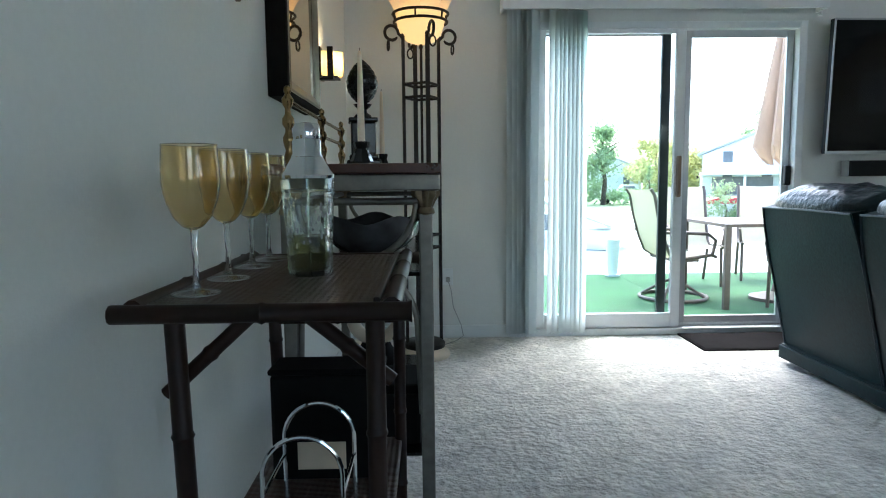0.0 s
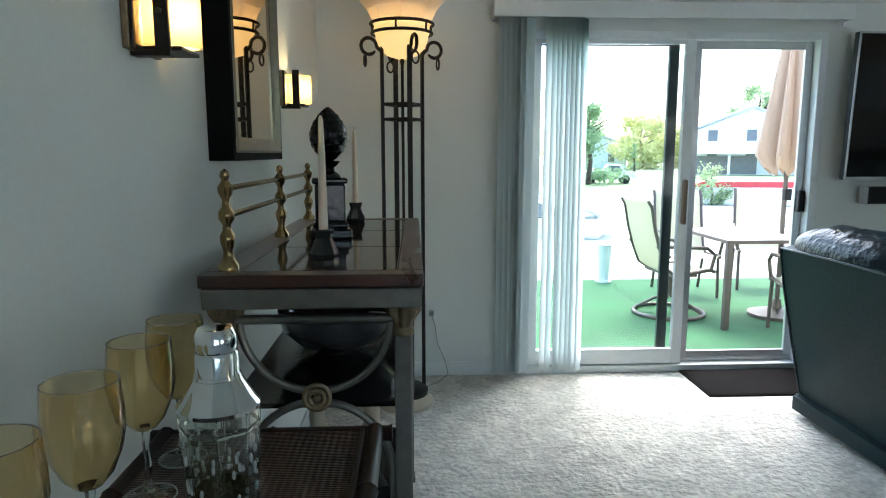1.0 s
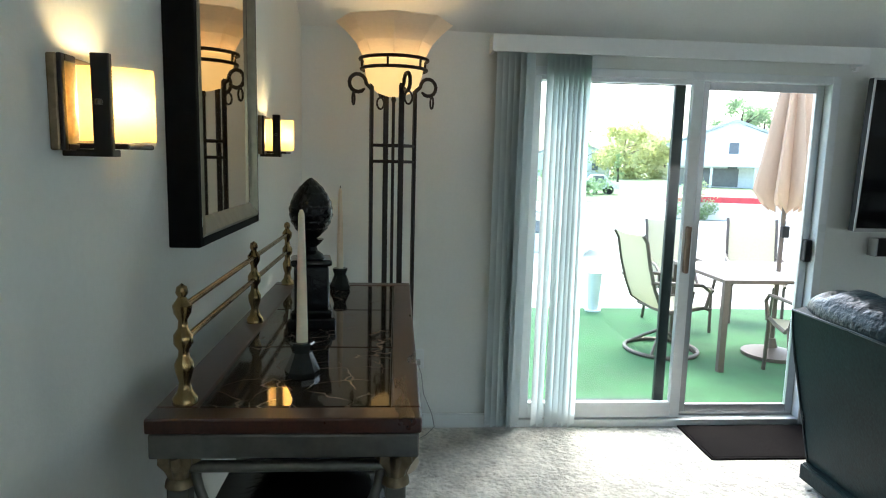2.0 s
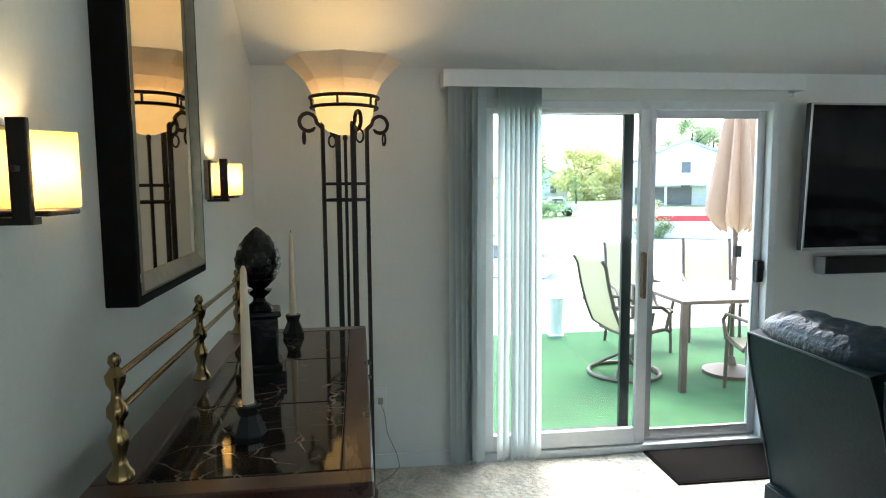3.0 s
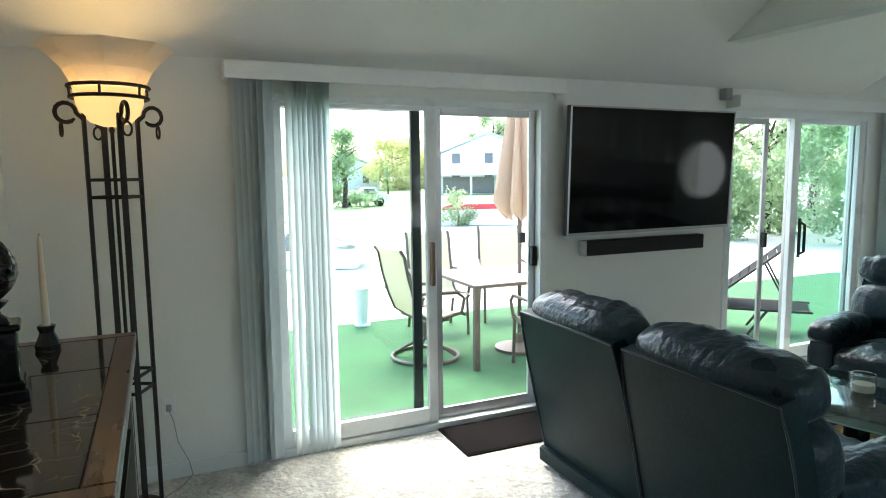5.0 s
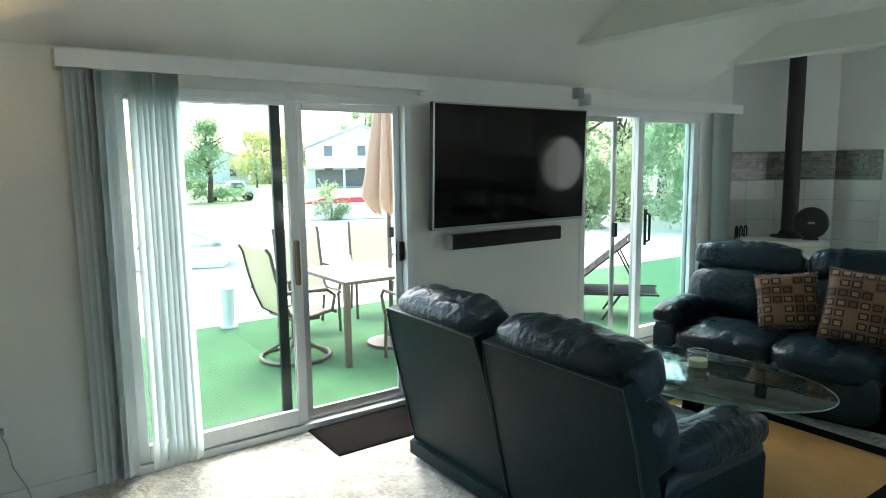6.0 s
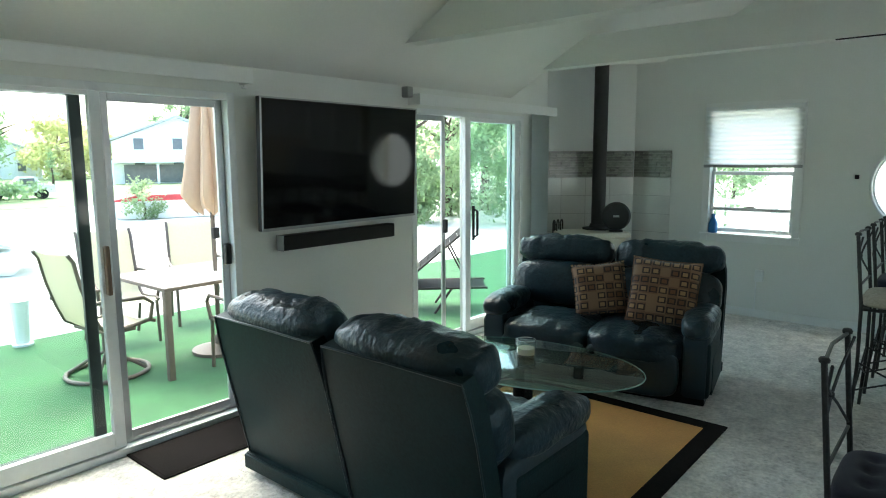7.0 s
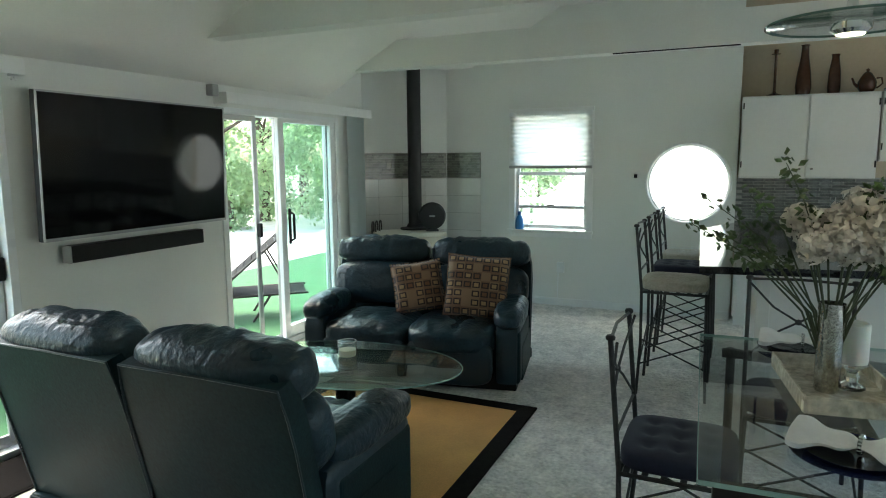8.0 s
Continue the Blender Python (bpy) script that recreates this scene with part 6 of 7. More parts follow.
vs = thing("flower_vase", pose(3.49, -3.985, 0.762), "silver mosaic vase of white flowers and green sprays", "vase of flowers")
part("vase", lathe([(0.0, 0.0), (0.041, 0.0), (0.043, 0.008), (0.047, 0.34), (0.044, 0.34), (0.039, 0.012), (0.0, 0.01)], 28), SILVER_MOSAIC, vs, "mirrored mosaic glass cylinder", smooth=True)
rnd = random.Random(5)
BLOOMS = [(-0.02, 0.05, 0.6, 0.085), (0.04, -0.06, 0.66, 0.1), (-0.05, -0.16, 0.62, 0.1), (0.03, -0.02, 0.54, 0.07), (-0.1, 0.0, 0.56, 0.075), (0.06, 0.13, 0.62, 0.075), (-0.08, -0.1, 0.55, 0.07), (0.02, -0.24, 0.6, 0.09), (-0.14, 0.1, 0.55, 0.06)]
for bx, by, bz, br in BLOOMS:
    by, bz = by - 0.015, bz + 0.012
    part("stem", tube([(rnd.uniform(-0.02, 0.02), rnd.uniform(-0.02, 0.02), 0.03), (bx * 0.25, by * 0.25, 0.28), (bx * 0.8, by * 0.8, bz * 0.85), (bx, by, bz - br * 0.6)], 0.004, 6), STEM, vs, smooth=True)
    bm = bmesh.new()
    for k in range(300):
        d = Vector((rnd.gauss(0, 1), rnd.gauss(0, 1), rnd.gauss(0.15, 1))).normalized()
        t = d.orthogonal().normalized()
        t.rotate(Matrix.Rotation(rnd.uniform(0, 6.28), 3, d))
        u = d.cross(t)
        c = Vector((bx, by, bz)) + d * br * rnd.uniform(0.6, 1.0)
        s = br * rnd.uniform(0.2, 0.34)
        q = [bm.verts.new(c - t * s * 0.4 - d * s * 0.3), bm.verts.new(c - u * s * 0.6 + d * s * 0.1), bm.verts.new(c + t * s * 0.7 + d * s * 0.35), bm.verts.new(c + u * s * 0.6 + d * s * 0.1)]
        bm.faces.new(q)
    part("bloom", bm, PETAL, vs, "full white bloom", smooth=False)
SPRAYS = [(-0.02, 0.50, 0.62), (0.0, 0.42, 0.7), (-0.05, 0.3, 0.74), (0.05, 0.18, 0.86), (-0.1, -0.35, 0.8), (0.08, -0.3, 0.9), (-0.12, 0.36, 0.54), (0.1, 0.25, 0.55), (-0.15, -0.2, 0.54), (0.12, -0.1, 0.54), (0.0, 0.3, 0.56), (-0.05, 0.4, 0.6), (-0.02, 0.12, 0.72), (0.02, -0.12, 0.78)]
for sx, sy, sz in SPRAYS:
    pts = [Vector((0, 0, 0.05)), Vector((sx * 0.2, sy * 0.2, 0.3)), Vector((sx * 0.6, sy * 0.6, sz * 0.82)), Vector((sx, sy, sz))]
    part("stem", tube(pts, [0.004, 0.004, 0.003, 0.0015], 6), STEM, vs, smooth=True)
    bm = bmesh.new()
    for k in range(26):
        f = rnd.uniform(0.45, 1.05)
        c = pts[2].lerp(pts[3], (f - 0.45) / 0.55) if f > 0.45 else pts[2].copy()
        c += Vector((rnd.uniform(-0.03, 0.03), rnd.uniform(-0.03, 0.03), rnd.uniform(-0.02, 0.03)))
        d = Vector((rnd.gauss(0, 1), rnd.gauss(0, 1), rnd.gauss(0, 0.7))).normalized()
        u = d.orthogonal().normalized()
        n2 = d.cross(u)
        s = rnd.uniform(0.025, 0.045)
        row = [bm.verts.new(c), bm.verts.new(c + d * s * 0.45 + u * s * 0.35), bm.verts.new(c + d * s + n2 * s * 0.1), bm.verts.new(c + d * s * 0.45 - u * s * 0.35), bm.verts.new(c + d * s * 0.5 - n2 * s * 0.12)]
        bm.faces.new((row[0], row[1], row[4]))
        bm.faces.new((row[1], row[2], row[4]))
        bm.faces.new((row[2], row[3], row[4]))
        bm.faces.new((row[3], row[0], row[4]))
    tagged(part("leaf_spray", bm, LEAF, vs), "green leaf spray", kind="stuff")


def pendant(x, y, z, r, top, label):
    p = thing("pendant_lamp", pose(x, y, z), label, "pendant lamp", "glass pendant lamps")
    part("glass_disc", disc(r, r, 0.0, 0.006, 48), PLATE_GLASS, p, "wide clear glass disc", smooth=True)
    part("disc_edge", tube([(r * math.cos(2 * math.pi * k / 48), r * math.sin(2 * math.pi * k / 48), 0.003) for k in range(48)], 0.004, 6, True), material("disc_glass_edge", (0.12, 0.2, 0.17), 0.1, vary=0.05, bump=0), p, smooth=True)
    part("reflector", lathe([(0.044, -0.033), (0.058, -0.02), (0.06, 0.0), (0.04, 0.02), (0.02, 0.04), (0.012, 0.09), (0.0, 0.09)], 28), CHROME, p, smooth=True)
    part("bulb", lathe([(0.0, -0.034), (0.038, -0.034), (0.043, -0.029), (0.04, -0.02), (0.0, -0.018)], 24), LIT_HALOGEN, p, "lit halogen bulb", smooth=True)
    part("cord", tube([(0, 0, 0.09), (0, 0, top - z)], 0.0025, 6), GREY_PLASTIC, p)
    part("ceiling_rose", lathe([(0.0, top - z - 0.03), (0.05, top - z - 0.03), (0.055, top - z), (0.0, top - z)], 20), CHROME, p, smooth=True)


pendant(3.2, -3.94, 2.06, 0.245, roof_z(-3.94), "glass disc pendant lamp, lit, over the dining table")
pendant(5.2, -4.58, 2.02, 0.2, roof_z(-4.58), "glass disc pendant lamp, lit, over the bar")


# ---- deck furniture ----
DZ = -0.1


def patio_chair(m, swivel, label):
    """Sling chair; faces +y."""
    c = thing("patio_chair", m, label, "patio chair", "chairs on the deck")
    prof = [(-0.38, 1.06), (-0.34, 1.0), (-0.3, 0.8), (-0.24, 0.6), (-0.18, 0.46), (-0.1, 0.41), (0.1, 0.42), (0.24, 0.44), (0.29, 0.42)]
    for x in (-0.25, 0.25):
        part("side_rail", tube([(x, y, z) for y, z in prof], 0.016, 8), TAUPE, c, smooth=True)
        part("arm", tube([(x, -0.28, 0.66), (x * 1.12, -0.1, 0.66), (x * 1.14, 0.18, 0.64), (x * 1.12, 0.26, 0.58), (x * 1.05, 0.24, 0.44)], 0.016, 8), TAUPE, c, smooth=True)
        if not swivel:
            part("front_leg", tube([(x, 0.24, 0.44), (x, 0.27, 0.0)], 0.016, 8), TAUPE, c, smooth=True)
            part("rear_leg", tube([(x, -0.16, 0.46), (x, -0.3, 0.0)], 0.016, 8), TAUPE, c, smooth=True)
    bm = bmesh.new()
    rows = [(bm.verts.new((-0.245, y, z)), bm.verts.new((0, y - 0.01, z - 0.012)), bm.verts.new((0.245, y, z))) for y, z in prof]
    for a, b in zip(rows, rows[1:]):
        bm.faces.new((a[0], a[1], b[1], b[0]))
        bm.faces.new((a[1], a[2], b[2], b[1]))
    part("sling", bm, SLING, c, "pale woven sling seat", smooth=True)
    if swivel:
        part("base_ring", tube([(0.31 * math.cos(2 * math.pi * k / 36), 0.31 * math.sin(2 * math.pi * k / 36), 0.02) for k in range(36)], 0.018, 8, True), TAUPE, c, smooth=True)
        for k in range(4):
            a = radians(45 + 90 * k)
            part("base_spoke", tube([(0, 0, 0.2), (0.15 * math.cos(a), 0.15 * math.sin(a), 0.12), (0.31 * math.cos(a), 0.31 * math.sin(a), 0.02)], 0.014, 8), TAUPE, c, smooth=True)
        part("pivot", tube([(0, 0, 0.18), (0, 0, 0.4)], 0.03, 12), TAUPE, c, smooth=True)
        part("cross_plate", box((-0.25, -0.12, 0.38), (0.25, 0.12, 0.405), 0.006), TAUPE, c)


patio_chair(pose(2.88, 1.86, DZ, 0, 0, -82), True, "swivel patio chair with a pale sling and ring base")
patio_chair(pose(3.72, 1.02, DZ, 0, 0, -12), False, "patio chair with a pale sling pushed up to the table")
patio_chair(pose(3.4, 2.75, DZ, 0, 0, 175), False, "patio chair with a pale sling behind the table")
patio_chair(pose(4.35, 3.0, DZ, 0, 0, 160), False, "patio chair with a pale sling at the deck edge")
pt = thing("patio_table", pose(3.1, 1.25, DZ), "taupe metal patio table with a pale glass top", "patio table")
part("top_frame", boxes(((0, 0, 0.725), (1.35, 0.06, 0.755)), ((0, 0.94, 0.725), (1.35, 1.0, 0.755)), ((0, 0.06, 0.725), (0.06, 0.94, 0.755)), ((1.29, 0.06, 0.725), (1.35, 0.94, 0.755)), bevel=0.004), TAUPE, pt)
part("top_panel", box((0.055, 0.055, 0.735), (1.295, 0.945, 0.752)), material("pale_table_glass", (0.6, 0.55, 0.48), 0.15, vary=0.05, bump=0), pt, "pale frosted table panel")
for x in (0.03, 1.32):
    for y in (0.03, 0.97):
        part("leg", box((x - 0.025, y - 0.025, 0.0), (x + 0.025, y + 0.025, 0.725), 0.004), TAUPE, pt)
um = thing("patio_umbrella", pose(3.82, 1.72, DZ), "closed tan canvas umbrella on a round base", "umbrella")
part("base", lathe([(0.0, 0.0), (0.24, 0.0), (0.24, 0.03), (0.05, 0.08), (0.03, 0.16), (0.0, 0.16)], 32), TAUPE, um, smooth=True)
part("pole", tube([(0, 0, 0.1), (0, 0, 2.75)], 0.02, 12), TAUPE, um, smooth=True)
bm = bmesh.new()
rings = []
for k in range(15):
    u = k / 14
    z = 2.72 - 1.42 * u
    r = 0.03 + 0.19 * u ** 0.9 if u < 0.93 else 0.19 - 0.5 * (u - 0.93)
    rings.append([bm.verts.new((r * (1 + 0.3 * math.cos(8 * a)) * math.cos(a), r * (1 + 0.3 * math.cos(8 * a)) * math.sin(a), z + 0.04 * math.cos(8 * a) * (u > 0.8))) for a in [2 * math.pi * j / 48 for j in range(48)]])
for a, b in zip(rings, rings[1:]):
    for j in range(48):
        bm.faces.new((a[j], a[(j + 1) % 48], b[(j + 1) % 48], b[j]))
part("canopy", bm, CANOPY, um, "folded tan canvas canopy", smooth=True)
part("crank", box((-0.03, -0.06, 1.05), (0.03, -0.015, 1.15), 0.006), BLACK_PLASTIC, um)
lo = thing("sun_lounger", pose(6.3, 1.35, DZ, 0, 0, 40), "dark folding sun lounger with its back raised", "sun lounger")
for x in (-0.28, 0.28):
    part("seat_rail", tube([(x, 0.5, 0.28), (x, -0.7, 0.3)], 0.014, 8), IRON, lo, smooth=True)
    part("back_rail", tube([(x, 0.3, 0.32), (x, -0.45, 0.95)], 0.014, 8), IRON, lo, smooth=True)
    part("leg", tube([(x, -0.3, 0.3), (x, -0.1, 0.0)], 0.014, 8), IRON, lo, smooth=True)
    part("leg", tube([(x, 0.42, 0.28), (x, 0.3, 0.0)], 0.014, 8), IRON, lo, smooth=True)
    part("brace", tube([(x, -0.25, 0.78), (x, -0.5, 0.3)], 0.01, 8), IRON, lo, smooth=True)
for k in range(9):
    u0, u1 = k / 9, (k + 0.85) / 9
    a, b = Vector((0, 0.3, 0.32)).lerp(Vector((0, -0.45, 0.95)), u0), Vector((0, 0.3, 0.32)).lerp(Vector((0, -0.45, 0.95)), u1)
    side, up = Vector((0.28, 0, 0)), Vector((0, 0.006, 0.007))
    bm = bmesh.new()
    q = [[bm.verts.new(p + o) for p in (a - side, a + side, b + side, b - side)] for o in (-up, up)]
    bm.faces.new(q[0])
    bm.faces.new(q[1][::-1])
    for i in range(4):
        bm.faces.new((q[0][i], q[1][i], q[1][(i + 1) % 4], q[0][(i + 1) % 4]))
    part("back_slat", bm, MATTE_BLACK, lo)
part("seat_sling", box((-0.27, -0.68, 0.285), (0.27, 0.48, 0.3)), MATTE_BLACK, lo)
pl = thing("planter", pose(2.72, 3.36, DZ), "white plastic stand at the edge of the turf", "planter")
part("body", lathe([(0.0, 0.0), (0.06, 0.0), (0.085, 0.42), (0.09, 0.44), (0.0, 0.43)], 20), VINYL, pl, smooth=True)
part("foot", lathe([(0.0, 0.0), (0.09, 0.0), (0.09, 0.02), (0.0, 0.025)], 20), VINYL, pl, smooth=True)
part("rim", tube([(0.088 * math.cos(2 * math.pi * k / 24), 0.088 * math.sin(2 * math.pi * k / 24), 0.435) for k in range(24)], 0.006, 6, True), VINYL, pl, smooth=True)

# ---- beyond the deck ----
EYE = Vector((0.65, -3.65))


def far(dx, dy, dist):
    d = Vector((dx, dy)).normalized()
    return EYE + d * dist


GZ = -0.75
GRASS = material("sunlit_grass", (0.26, 0.33, 0.16), 0.95, vary=0.25, grain=3, bump=0.3)
SIDING = material("pale_siding", (0.8, 0.83, 0.86), 0.7, vary=0.05, grain=4, bump=0.05)
GREY_ROOF = material("grey_shingles", (0.5, 0.53, 0.56), 0.8, vary=0.08, grain=6, bump=0.2)
DARK_OPENING = material("dark_window_glass", (0.16, 0.18, 0.2), 0.1, vary=0.1, bump=0)
FOLIAGE = translucent("tree_leaves", (0.34, 0.46, 0.25), 0.5)
YELLOW_FOLIAGE = translucent("yellow_leaves", (0.62, 0.62, 0.3), 0.5)
BARK = material("bark", (0.1, 0.075, 0.055), 0.9, vary=0.3, grain=6, bump=0.4)
RED_COVER = material("red_boat_cover", (0.5, 0.05, 0.06), 0.6, vary=0.1, grain=6, bump=0.1)
tagged(part("lawn", box((-120, 33, GZ - 0.2), (160, 120, GZ + 0.03)), GRASS), "sunlit lawn across the water", "lawn", kind="structure")


def house(p, turn, w, d, h, label, garage=False):
    hs = thing("house", pose(p.x, p.y, GZ + 0.03, 0, 0, turn), label, "house", "houses across the lawn")
    part("wall", box((-w / 2, 0, 0), (w / 2, d, h)), SIDING, hs)
    part("roof", prism([(-w / 2 - 0.5, h - 0.1), (0, h + w * 0.2), (w / 2 + 0.5, h - 0.1), (w / 2 + 0.5, h + 0.1), (0, h + w * 0.2 + 0.25), (-w / 2 - 0.5, h + 0.1)], -0.5, d + 0.5), GREY_ROOF, hs)
    part("gable", prism([(-w / 2, h), (w / 2, h), (0, h + w * 0.2)], 0.0, 0.2), SIDING, hs)
    for x in (-w * 0.3, 0.0, w * 0.3):
        for z in ([0.9, 3.3] if h > 4 else [0.9]):
            wd = part("window", box((x - 0.55, -0.06, z), (x + 0.55, 0.02, z + 1.3)), TRIM, hs)
            part("pane", box((x - 0.45, -0.08, z + 0.1), (x + 0.45, -0.055, z + 1.2)), DARK_OPENING, wd)
    if garage:
        part("porch_roof", box((-w / 2 - 0.2, -2.2, h * 0.5), (w / 2 + 0.2, 0.0, h * 0.5 + 0.25)), SIDING, hs)
        part("porch_opening", box((-w * 0.42, -0.1, 0.1), (w * 0.05, -0.085, h * 0.5 - 0.2)), DARK_OPENING, hs)
        for x in (-w / 2, -w / 6, w / 6, w / 2):
            part("porch_post", box((x - 0.12, -2.1, 0), (x + 0.12, -1.85, h * 0.5)), TRIM, hs)
        part("balcony_rail", boxes(((-w / 2, -2.15, h * 0.5 + 1.0), (w / 2, -2.08, h * 0.5 + 1.08)), ((-w / 2, -2.15, h * 0.5 + 0.6), (w / 2, -2.08, h * 0.5 + 0.66))), TRIM, hs)


house(far(0.468, 0.884, 72), -25, 12, 9, 4.2, "pale blue two-storey house with a porch and balcony", True)
house(far(0.262, 0.965, 100), -12, 11, 8, 3.2, "white single-storey house with a grey roof")


def tree(p, h, r, mat, label, conifer=False, trunk=0.25, seed=1, n=900, sunk=0.3, leaf=1.0):
    t = thing("tree", pose(p.x, p.y, GZ), label, "tree", "trees beyond the lawn")
    rr = random.Random(seed)
    part("trunk", tube([(0, 0, 0), (0.05 * r, 0, h * 0.3), (-0.04 * r, 0.05 * r, h * 0.6), (0, 0, h * 0.9)], [0.035 * h, 0.028 * h, 0.018 * h, 0.005 * h], 10), BARK, t, smooth=True)
    for k in range(6):
        a = rr.uniform(0, 6.28)
        z = h * rr.uniform(0.35, 0.7)
        part("limb", tube([(0, 0, z), (r * 0.35 * math.cos(a), r * 0.35 * math.sin(a), z + h * 0.08), (r * 0.7 * math.cos(a), r * 0.7 * math.sin(a), z + h * 0.14)], [0.012 * h, 0.008 * h, 0.003 * h], 6), BARK, t, smooth=True)
    bm = bmesh.new()
    clumps = []
    for k in range(26):
        u = rr.random()
        if conifer:
            z = h * (0.12 + 0.88 * math.floor(u * 8) / 8)
            rad = r * (1.05 - z / h) * rr.uniform(0.35, 1.0)
        else:
            z = h * (sunk + (1 - sunk) * u)
            rad = r * math.sqrt(max(0, 1 - (2 * u - 1) ** 2)) * rr.uniform(0.3, 0.95)
        a = rr.uniform(0, 6.28)
        clumps.append((Vector((rad * math.cos(a), rad * math.sin(a), z)), r * rr.uniform(0.18, 0.34)))
    for k in range(n):
        c, cr = clumps[k % len(clumps)]
        d = Vector((rr.gauss(0, 1), rr.gauss(0, 1), rr.gauss(0, 0.8)))
        q = c + d * cr * 0.55
        a, b = Vector((rr.gauss(0, 1), rr.gauss(0, 1), rr.gauss(0, 1))).normalized(), Vector((rr.gauss(0, 1), rr.gauss(0, 1), rr.gauss(0, 1))).normalized()
        s = r * leaf * rr.uniform(0.05, 0.1)
        bm.faces.new([bm.verts.new(v) for v in (q - a * s, q + b * s * 0.7, q + a * s, q - b * s * 0.7)])
    part("crown", bm, mat, t, "uneven leafy crown")


tree(far(0.262, 0.965, 46), 5.6, 2.3, FOLIAGE, "green pine tree on the lawn", True, seed=2, n=4200, leaf=0.7)
tree(far(0.325, 0.945, 70), 3.4, 0.9, FOLIAGE, "small dark green conifer by the houses", True, seed=3)
tree(far(0.335, 0.942, 95), 7.0, 5.5, YELLOW_FOLIAGE, "tree in bright yellow-green leaf", seed=4, n=4000, sunk=0.04, leaf=0.7)
tree(far(0.385, 0.923, 100), 6.0, 5.0, YELLOW_FOLIAGE, "broad tree with yellow leaves", seed=9, n=4000, sunk=0.04, leaf=0.7)
tree(far(0.475, 0.88, 80), 9.5, 3.2, FOLIAGE, "tall green tree behind the houses", seed=5, n=3600, sunk=0.3, leaf=0.7)
tree(far(0.425, 0.905, 29), 1.5, 1.0, FOLIAGE, "low round green bush beside the boat", seed=14, n=1600, sunk=0.05, leaf=0.8)
tree(far(0.5, 0.866, 82), 8.8, 2.6, FOLIAGE, "green tree behind the houses", seed=6, n=3000, sunk=0.3, leaf=0.7)
for k in range(7):
    a = 0.735 + 0.035 * k
    tree(far(a, math.sqrt(1 - a * a), 24 + 3 * (k % 3)), 5.8 + 0.6 * (k % 3), 2.2, FOLIAGE, "leafy green tree beside the deck", seed=20 + k, n=6500, sunk=0.02, leaf=0.55)
tree(far(0.962, 0.273, 40), 3.2, 2.0, FOLIAGE, "green tree seen through the sash window", seed=40, n=1200, sunk=0.3)
bt = thing("boat", pose(*far(0.462, 0.887, 30), GZ + 0.02, 0, 0, -25), "white boat under a red cover", "boat")
part("hull", prism([(-2.6, 0.7), (-2.2, 0.0), (2.0, 0.0), (2.8, 0.75)], -0.9, 0.9), TRIM, bt)
part("cover", prism([(-2.6, 0.7), (-1.5, 0.95), (1.8, 0.98), (2.8, 0.76)], -0.92, 0.92), RED_COVER, bt)
tent = thing("canopy_boat", pose(*far(0.205, 0.979, 17), GZ + 0.02, 0, 0, -20), "moored boat with a dark pitched canopy", "boat")
part("hull", prism([(-1.6, 0.45), (-1.3, 0.0), (1.3, 0.0), (1.8, 0.5)], -0.7, 0.7), TRIM, tent)
part("canopy", prism([(-1.5, 0.55), (-0.9, 1.35), (-0.8, 1.4), (1.3, 0.62), (1.3, 0.56), (-0.8, 1.3), (-1.42, 0.55)], -0.75, 0.75), GREY_ROOF, tent, "grey pitched canopy")
part("windscreen", prism([(-0.6, 0.5), (-0.4, 0.9), (0.3, 0.75), (0.5, 0.5)], -0.6, 0.6), DARK_OPENING, tent)
tr = thing("pickup_truck", pose(*far(0.288, 0.957, 48), GZ + 0.03, 0, 0, -10) @ Matrix.Scale(0.8, 4), "white pickup truck parked on the lawn", "truck")
part("body", prism([(-2.4, 0.5), (-2.4, 1.05), (-0.4, 1.1), (0.0, 1.7), (1.1, 1.7), (1.5, 1.15), (2.4, 1.05), (2.4, 0.5)], -0.9, 0.9), TRIM, tr)
for x in (-1.5, 1.5):
    for y in (-0.92, 0.75):
        wh = part("wheel", lathe([(0.0, 0.0), (0.38, 0.0), (0.4, 0.05), (0.4, 0.15), (0.38, 0.18), (0.0, 0.18)], 20), BLACK_PLASTIC, tr, smooth=True)
        wh.matrix_basis = pose(x, y + 0.18, 0.4, 90, 0, 0)
part("side_window", box((0.05, -0.915, 1.15), (1.0, -0.9, 1.6)), DARK_OPENING, tr)
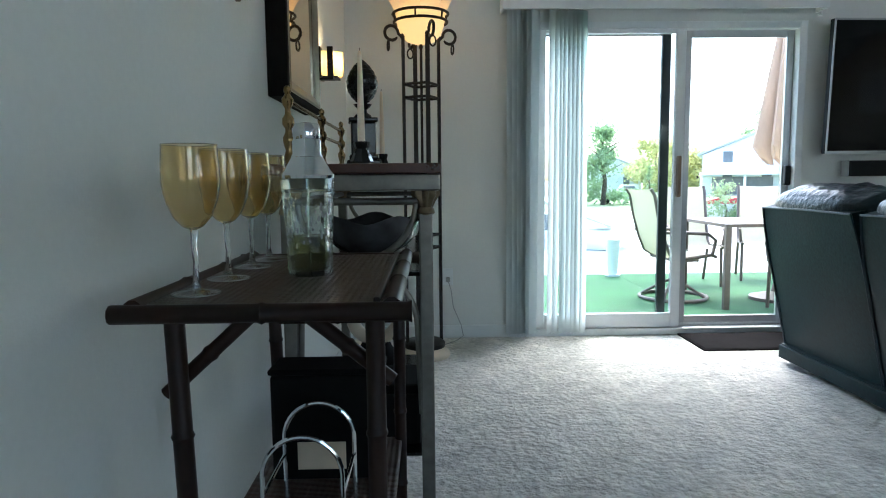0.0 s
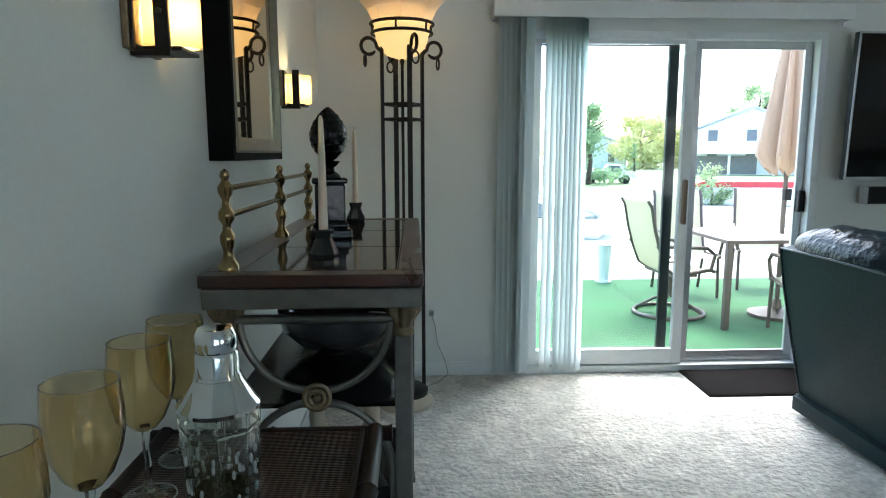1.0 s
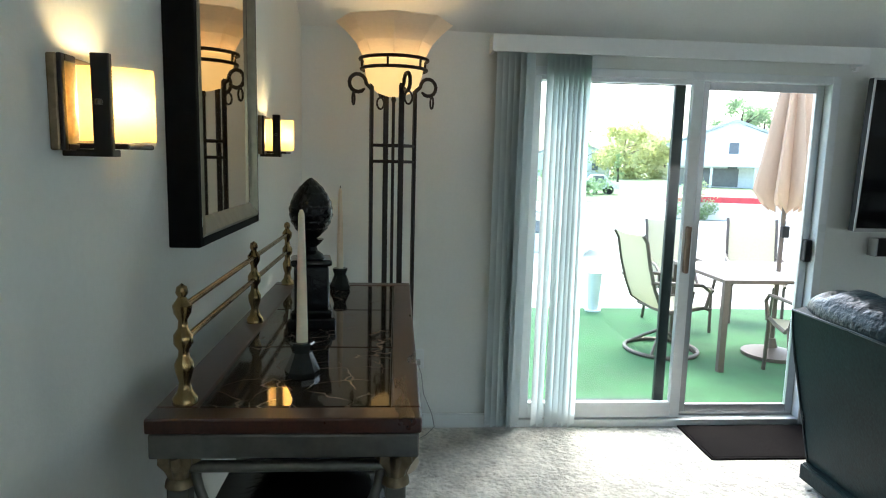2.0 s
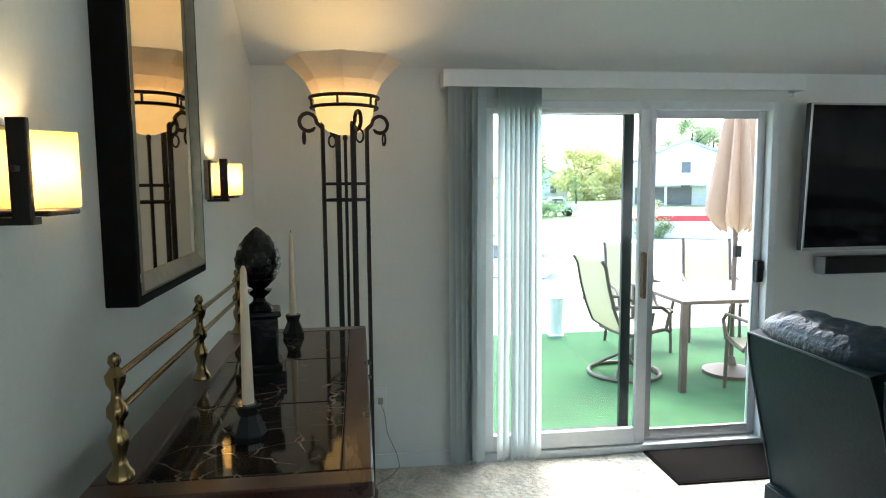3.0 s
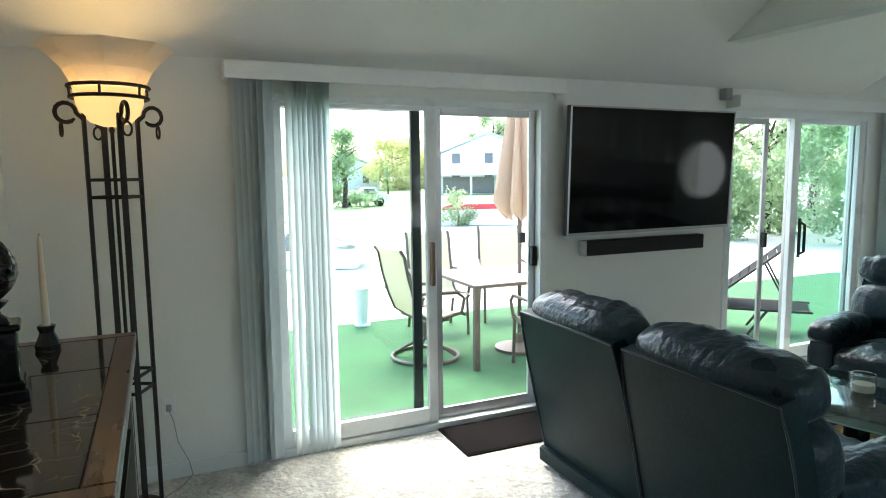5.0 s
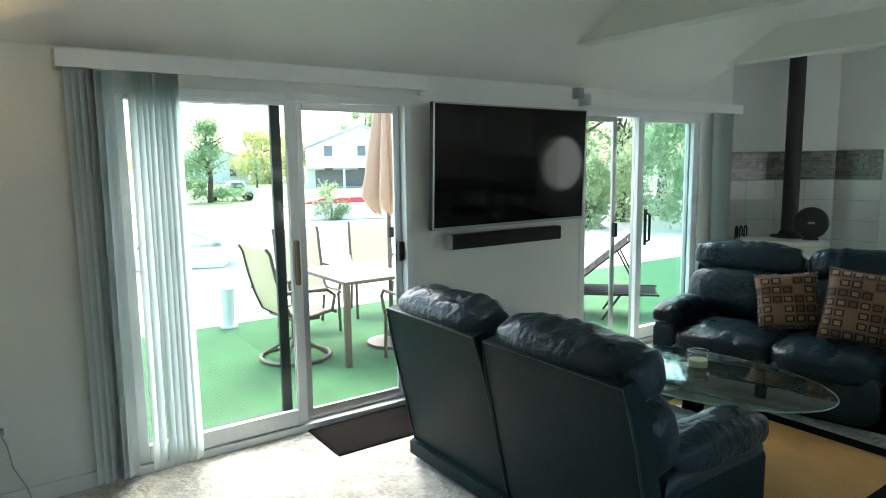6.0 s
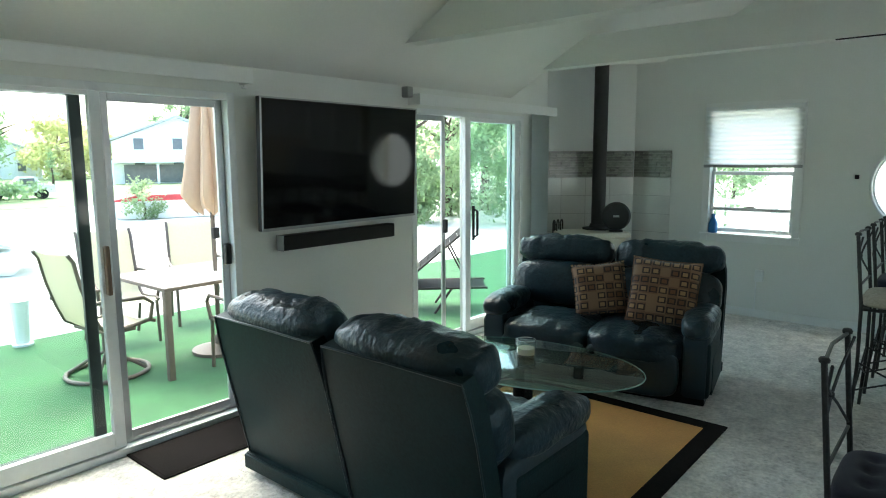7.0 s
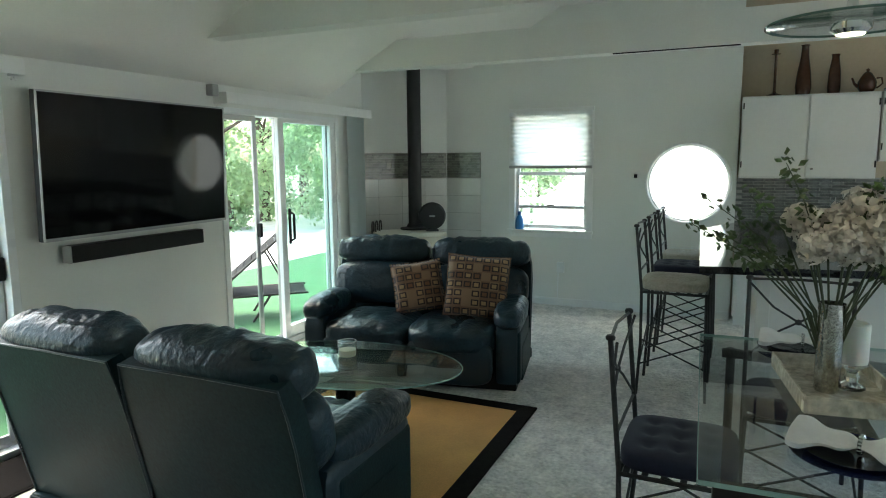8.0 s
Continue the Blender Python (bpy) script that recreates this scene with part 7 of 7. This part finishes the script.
# railing beyond the sash window
rl = thing("dock_railing", pose(11.5, -1.0, 0), "white deck railing beyond the window", "railing")
for z in (0.35, 0.62, 0.9):
    part("rail", box((0, -3.5, z), (0.06, 1.5, z + 0.08), 0.004), TRIM, rl)
for k in range(7):
    part("post", box((-0.02, -3.4 + 0.8 * k, GZ), (0.08, -3.3 + 0.8 * k, 0.99), 0.004), TRIM, rl)

# added emitting sheet, whitens the dim horizon sky behind the east windows
BACKDROP_GLOW = glowing("bright_haze", (1.0, 1.0, 1.0), 0.3)
tagged(part("backdrop", box((300, -260, -2), (301, 40, 60)), BACKDROP_GLOW), "added glowing white sheet standing in for bright far sky", "backdrop", kind="structure")


# ---- wall tiles and mosaic strips, piece by piece ----
tile_bm = bmesh.new()
add_box(tile_bm, (0.002, -0.0105, 0.002), (0.298, -0.006, 0.202), 0.0015, 1)
tile_first = None
strip_first = None
for base, ln in tile_jobs:
    n = max(1, round(ln / 0.3))
    for i in range(n):
        for j in range(7):
            m = base @ Matrix.Translation((i * ln / n, 0, j * 0.204)) @ Matrix.Diagonal((ln / n / 0.3, 1, 1, 1))
            if tile_first is None:
                tile_first = part("tile", tile_bm, WHITE_TILE, tiles)
                tile_first.matrix_basis = m
            else:
                again(tile_first, m, tiles)
strip_bm = bmesh.new()
add_box(strip_bm, (0.001, -0.0125, 0.001), (0.099, -0.006, 0.0275), 0.001, 1)
rnd = random.Random(11)
for base, ln in tile_jobs:
    for j in range(10):
        x = 0.008
        while x < ln - 0.02:
            w = min(rnd.choice((0.06, 0.1, 0.15)), ln - 0.008 - x)
            m = base @ Matrix.Translation((x, -rnd.uniform(0, 0.002), 1.434 + j * 0.0285)) @ Matrix.Diagonal((w / 0.1, 1, 1, 1))
            if strip_first is None:
                strip_first = part("mosaic_strip", strip_bm, MOSAIC, tiles)
                strip_first.matrix_basis = m
            else:
                again(strip_first, m, tiles)
            x += w
slate_bm = bmesh.new()
add_box(slate_bm, (-0.0125, 0.002, 0.002), (-0.006, 0.198, 0.028), 0.001, 1)
slate_first = None
for j in range(17):
    for i in range(10):
        m = pose(0, -5.7 + 0.2 * i + (0.1 if j % 2 else 0), 0.925 + 0.0295 * j)
        if slate_first is None:
            slate_first = part("slate_strip", slate_bm, SPLASH, splash)
            slate_first.matrix_basis = m
        else:
            again(slate_first, m, splash)
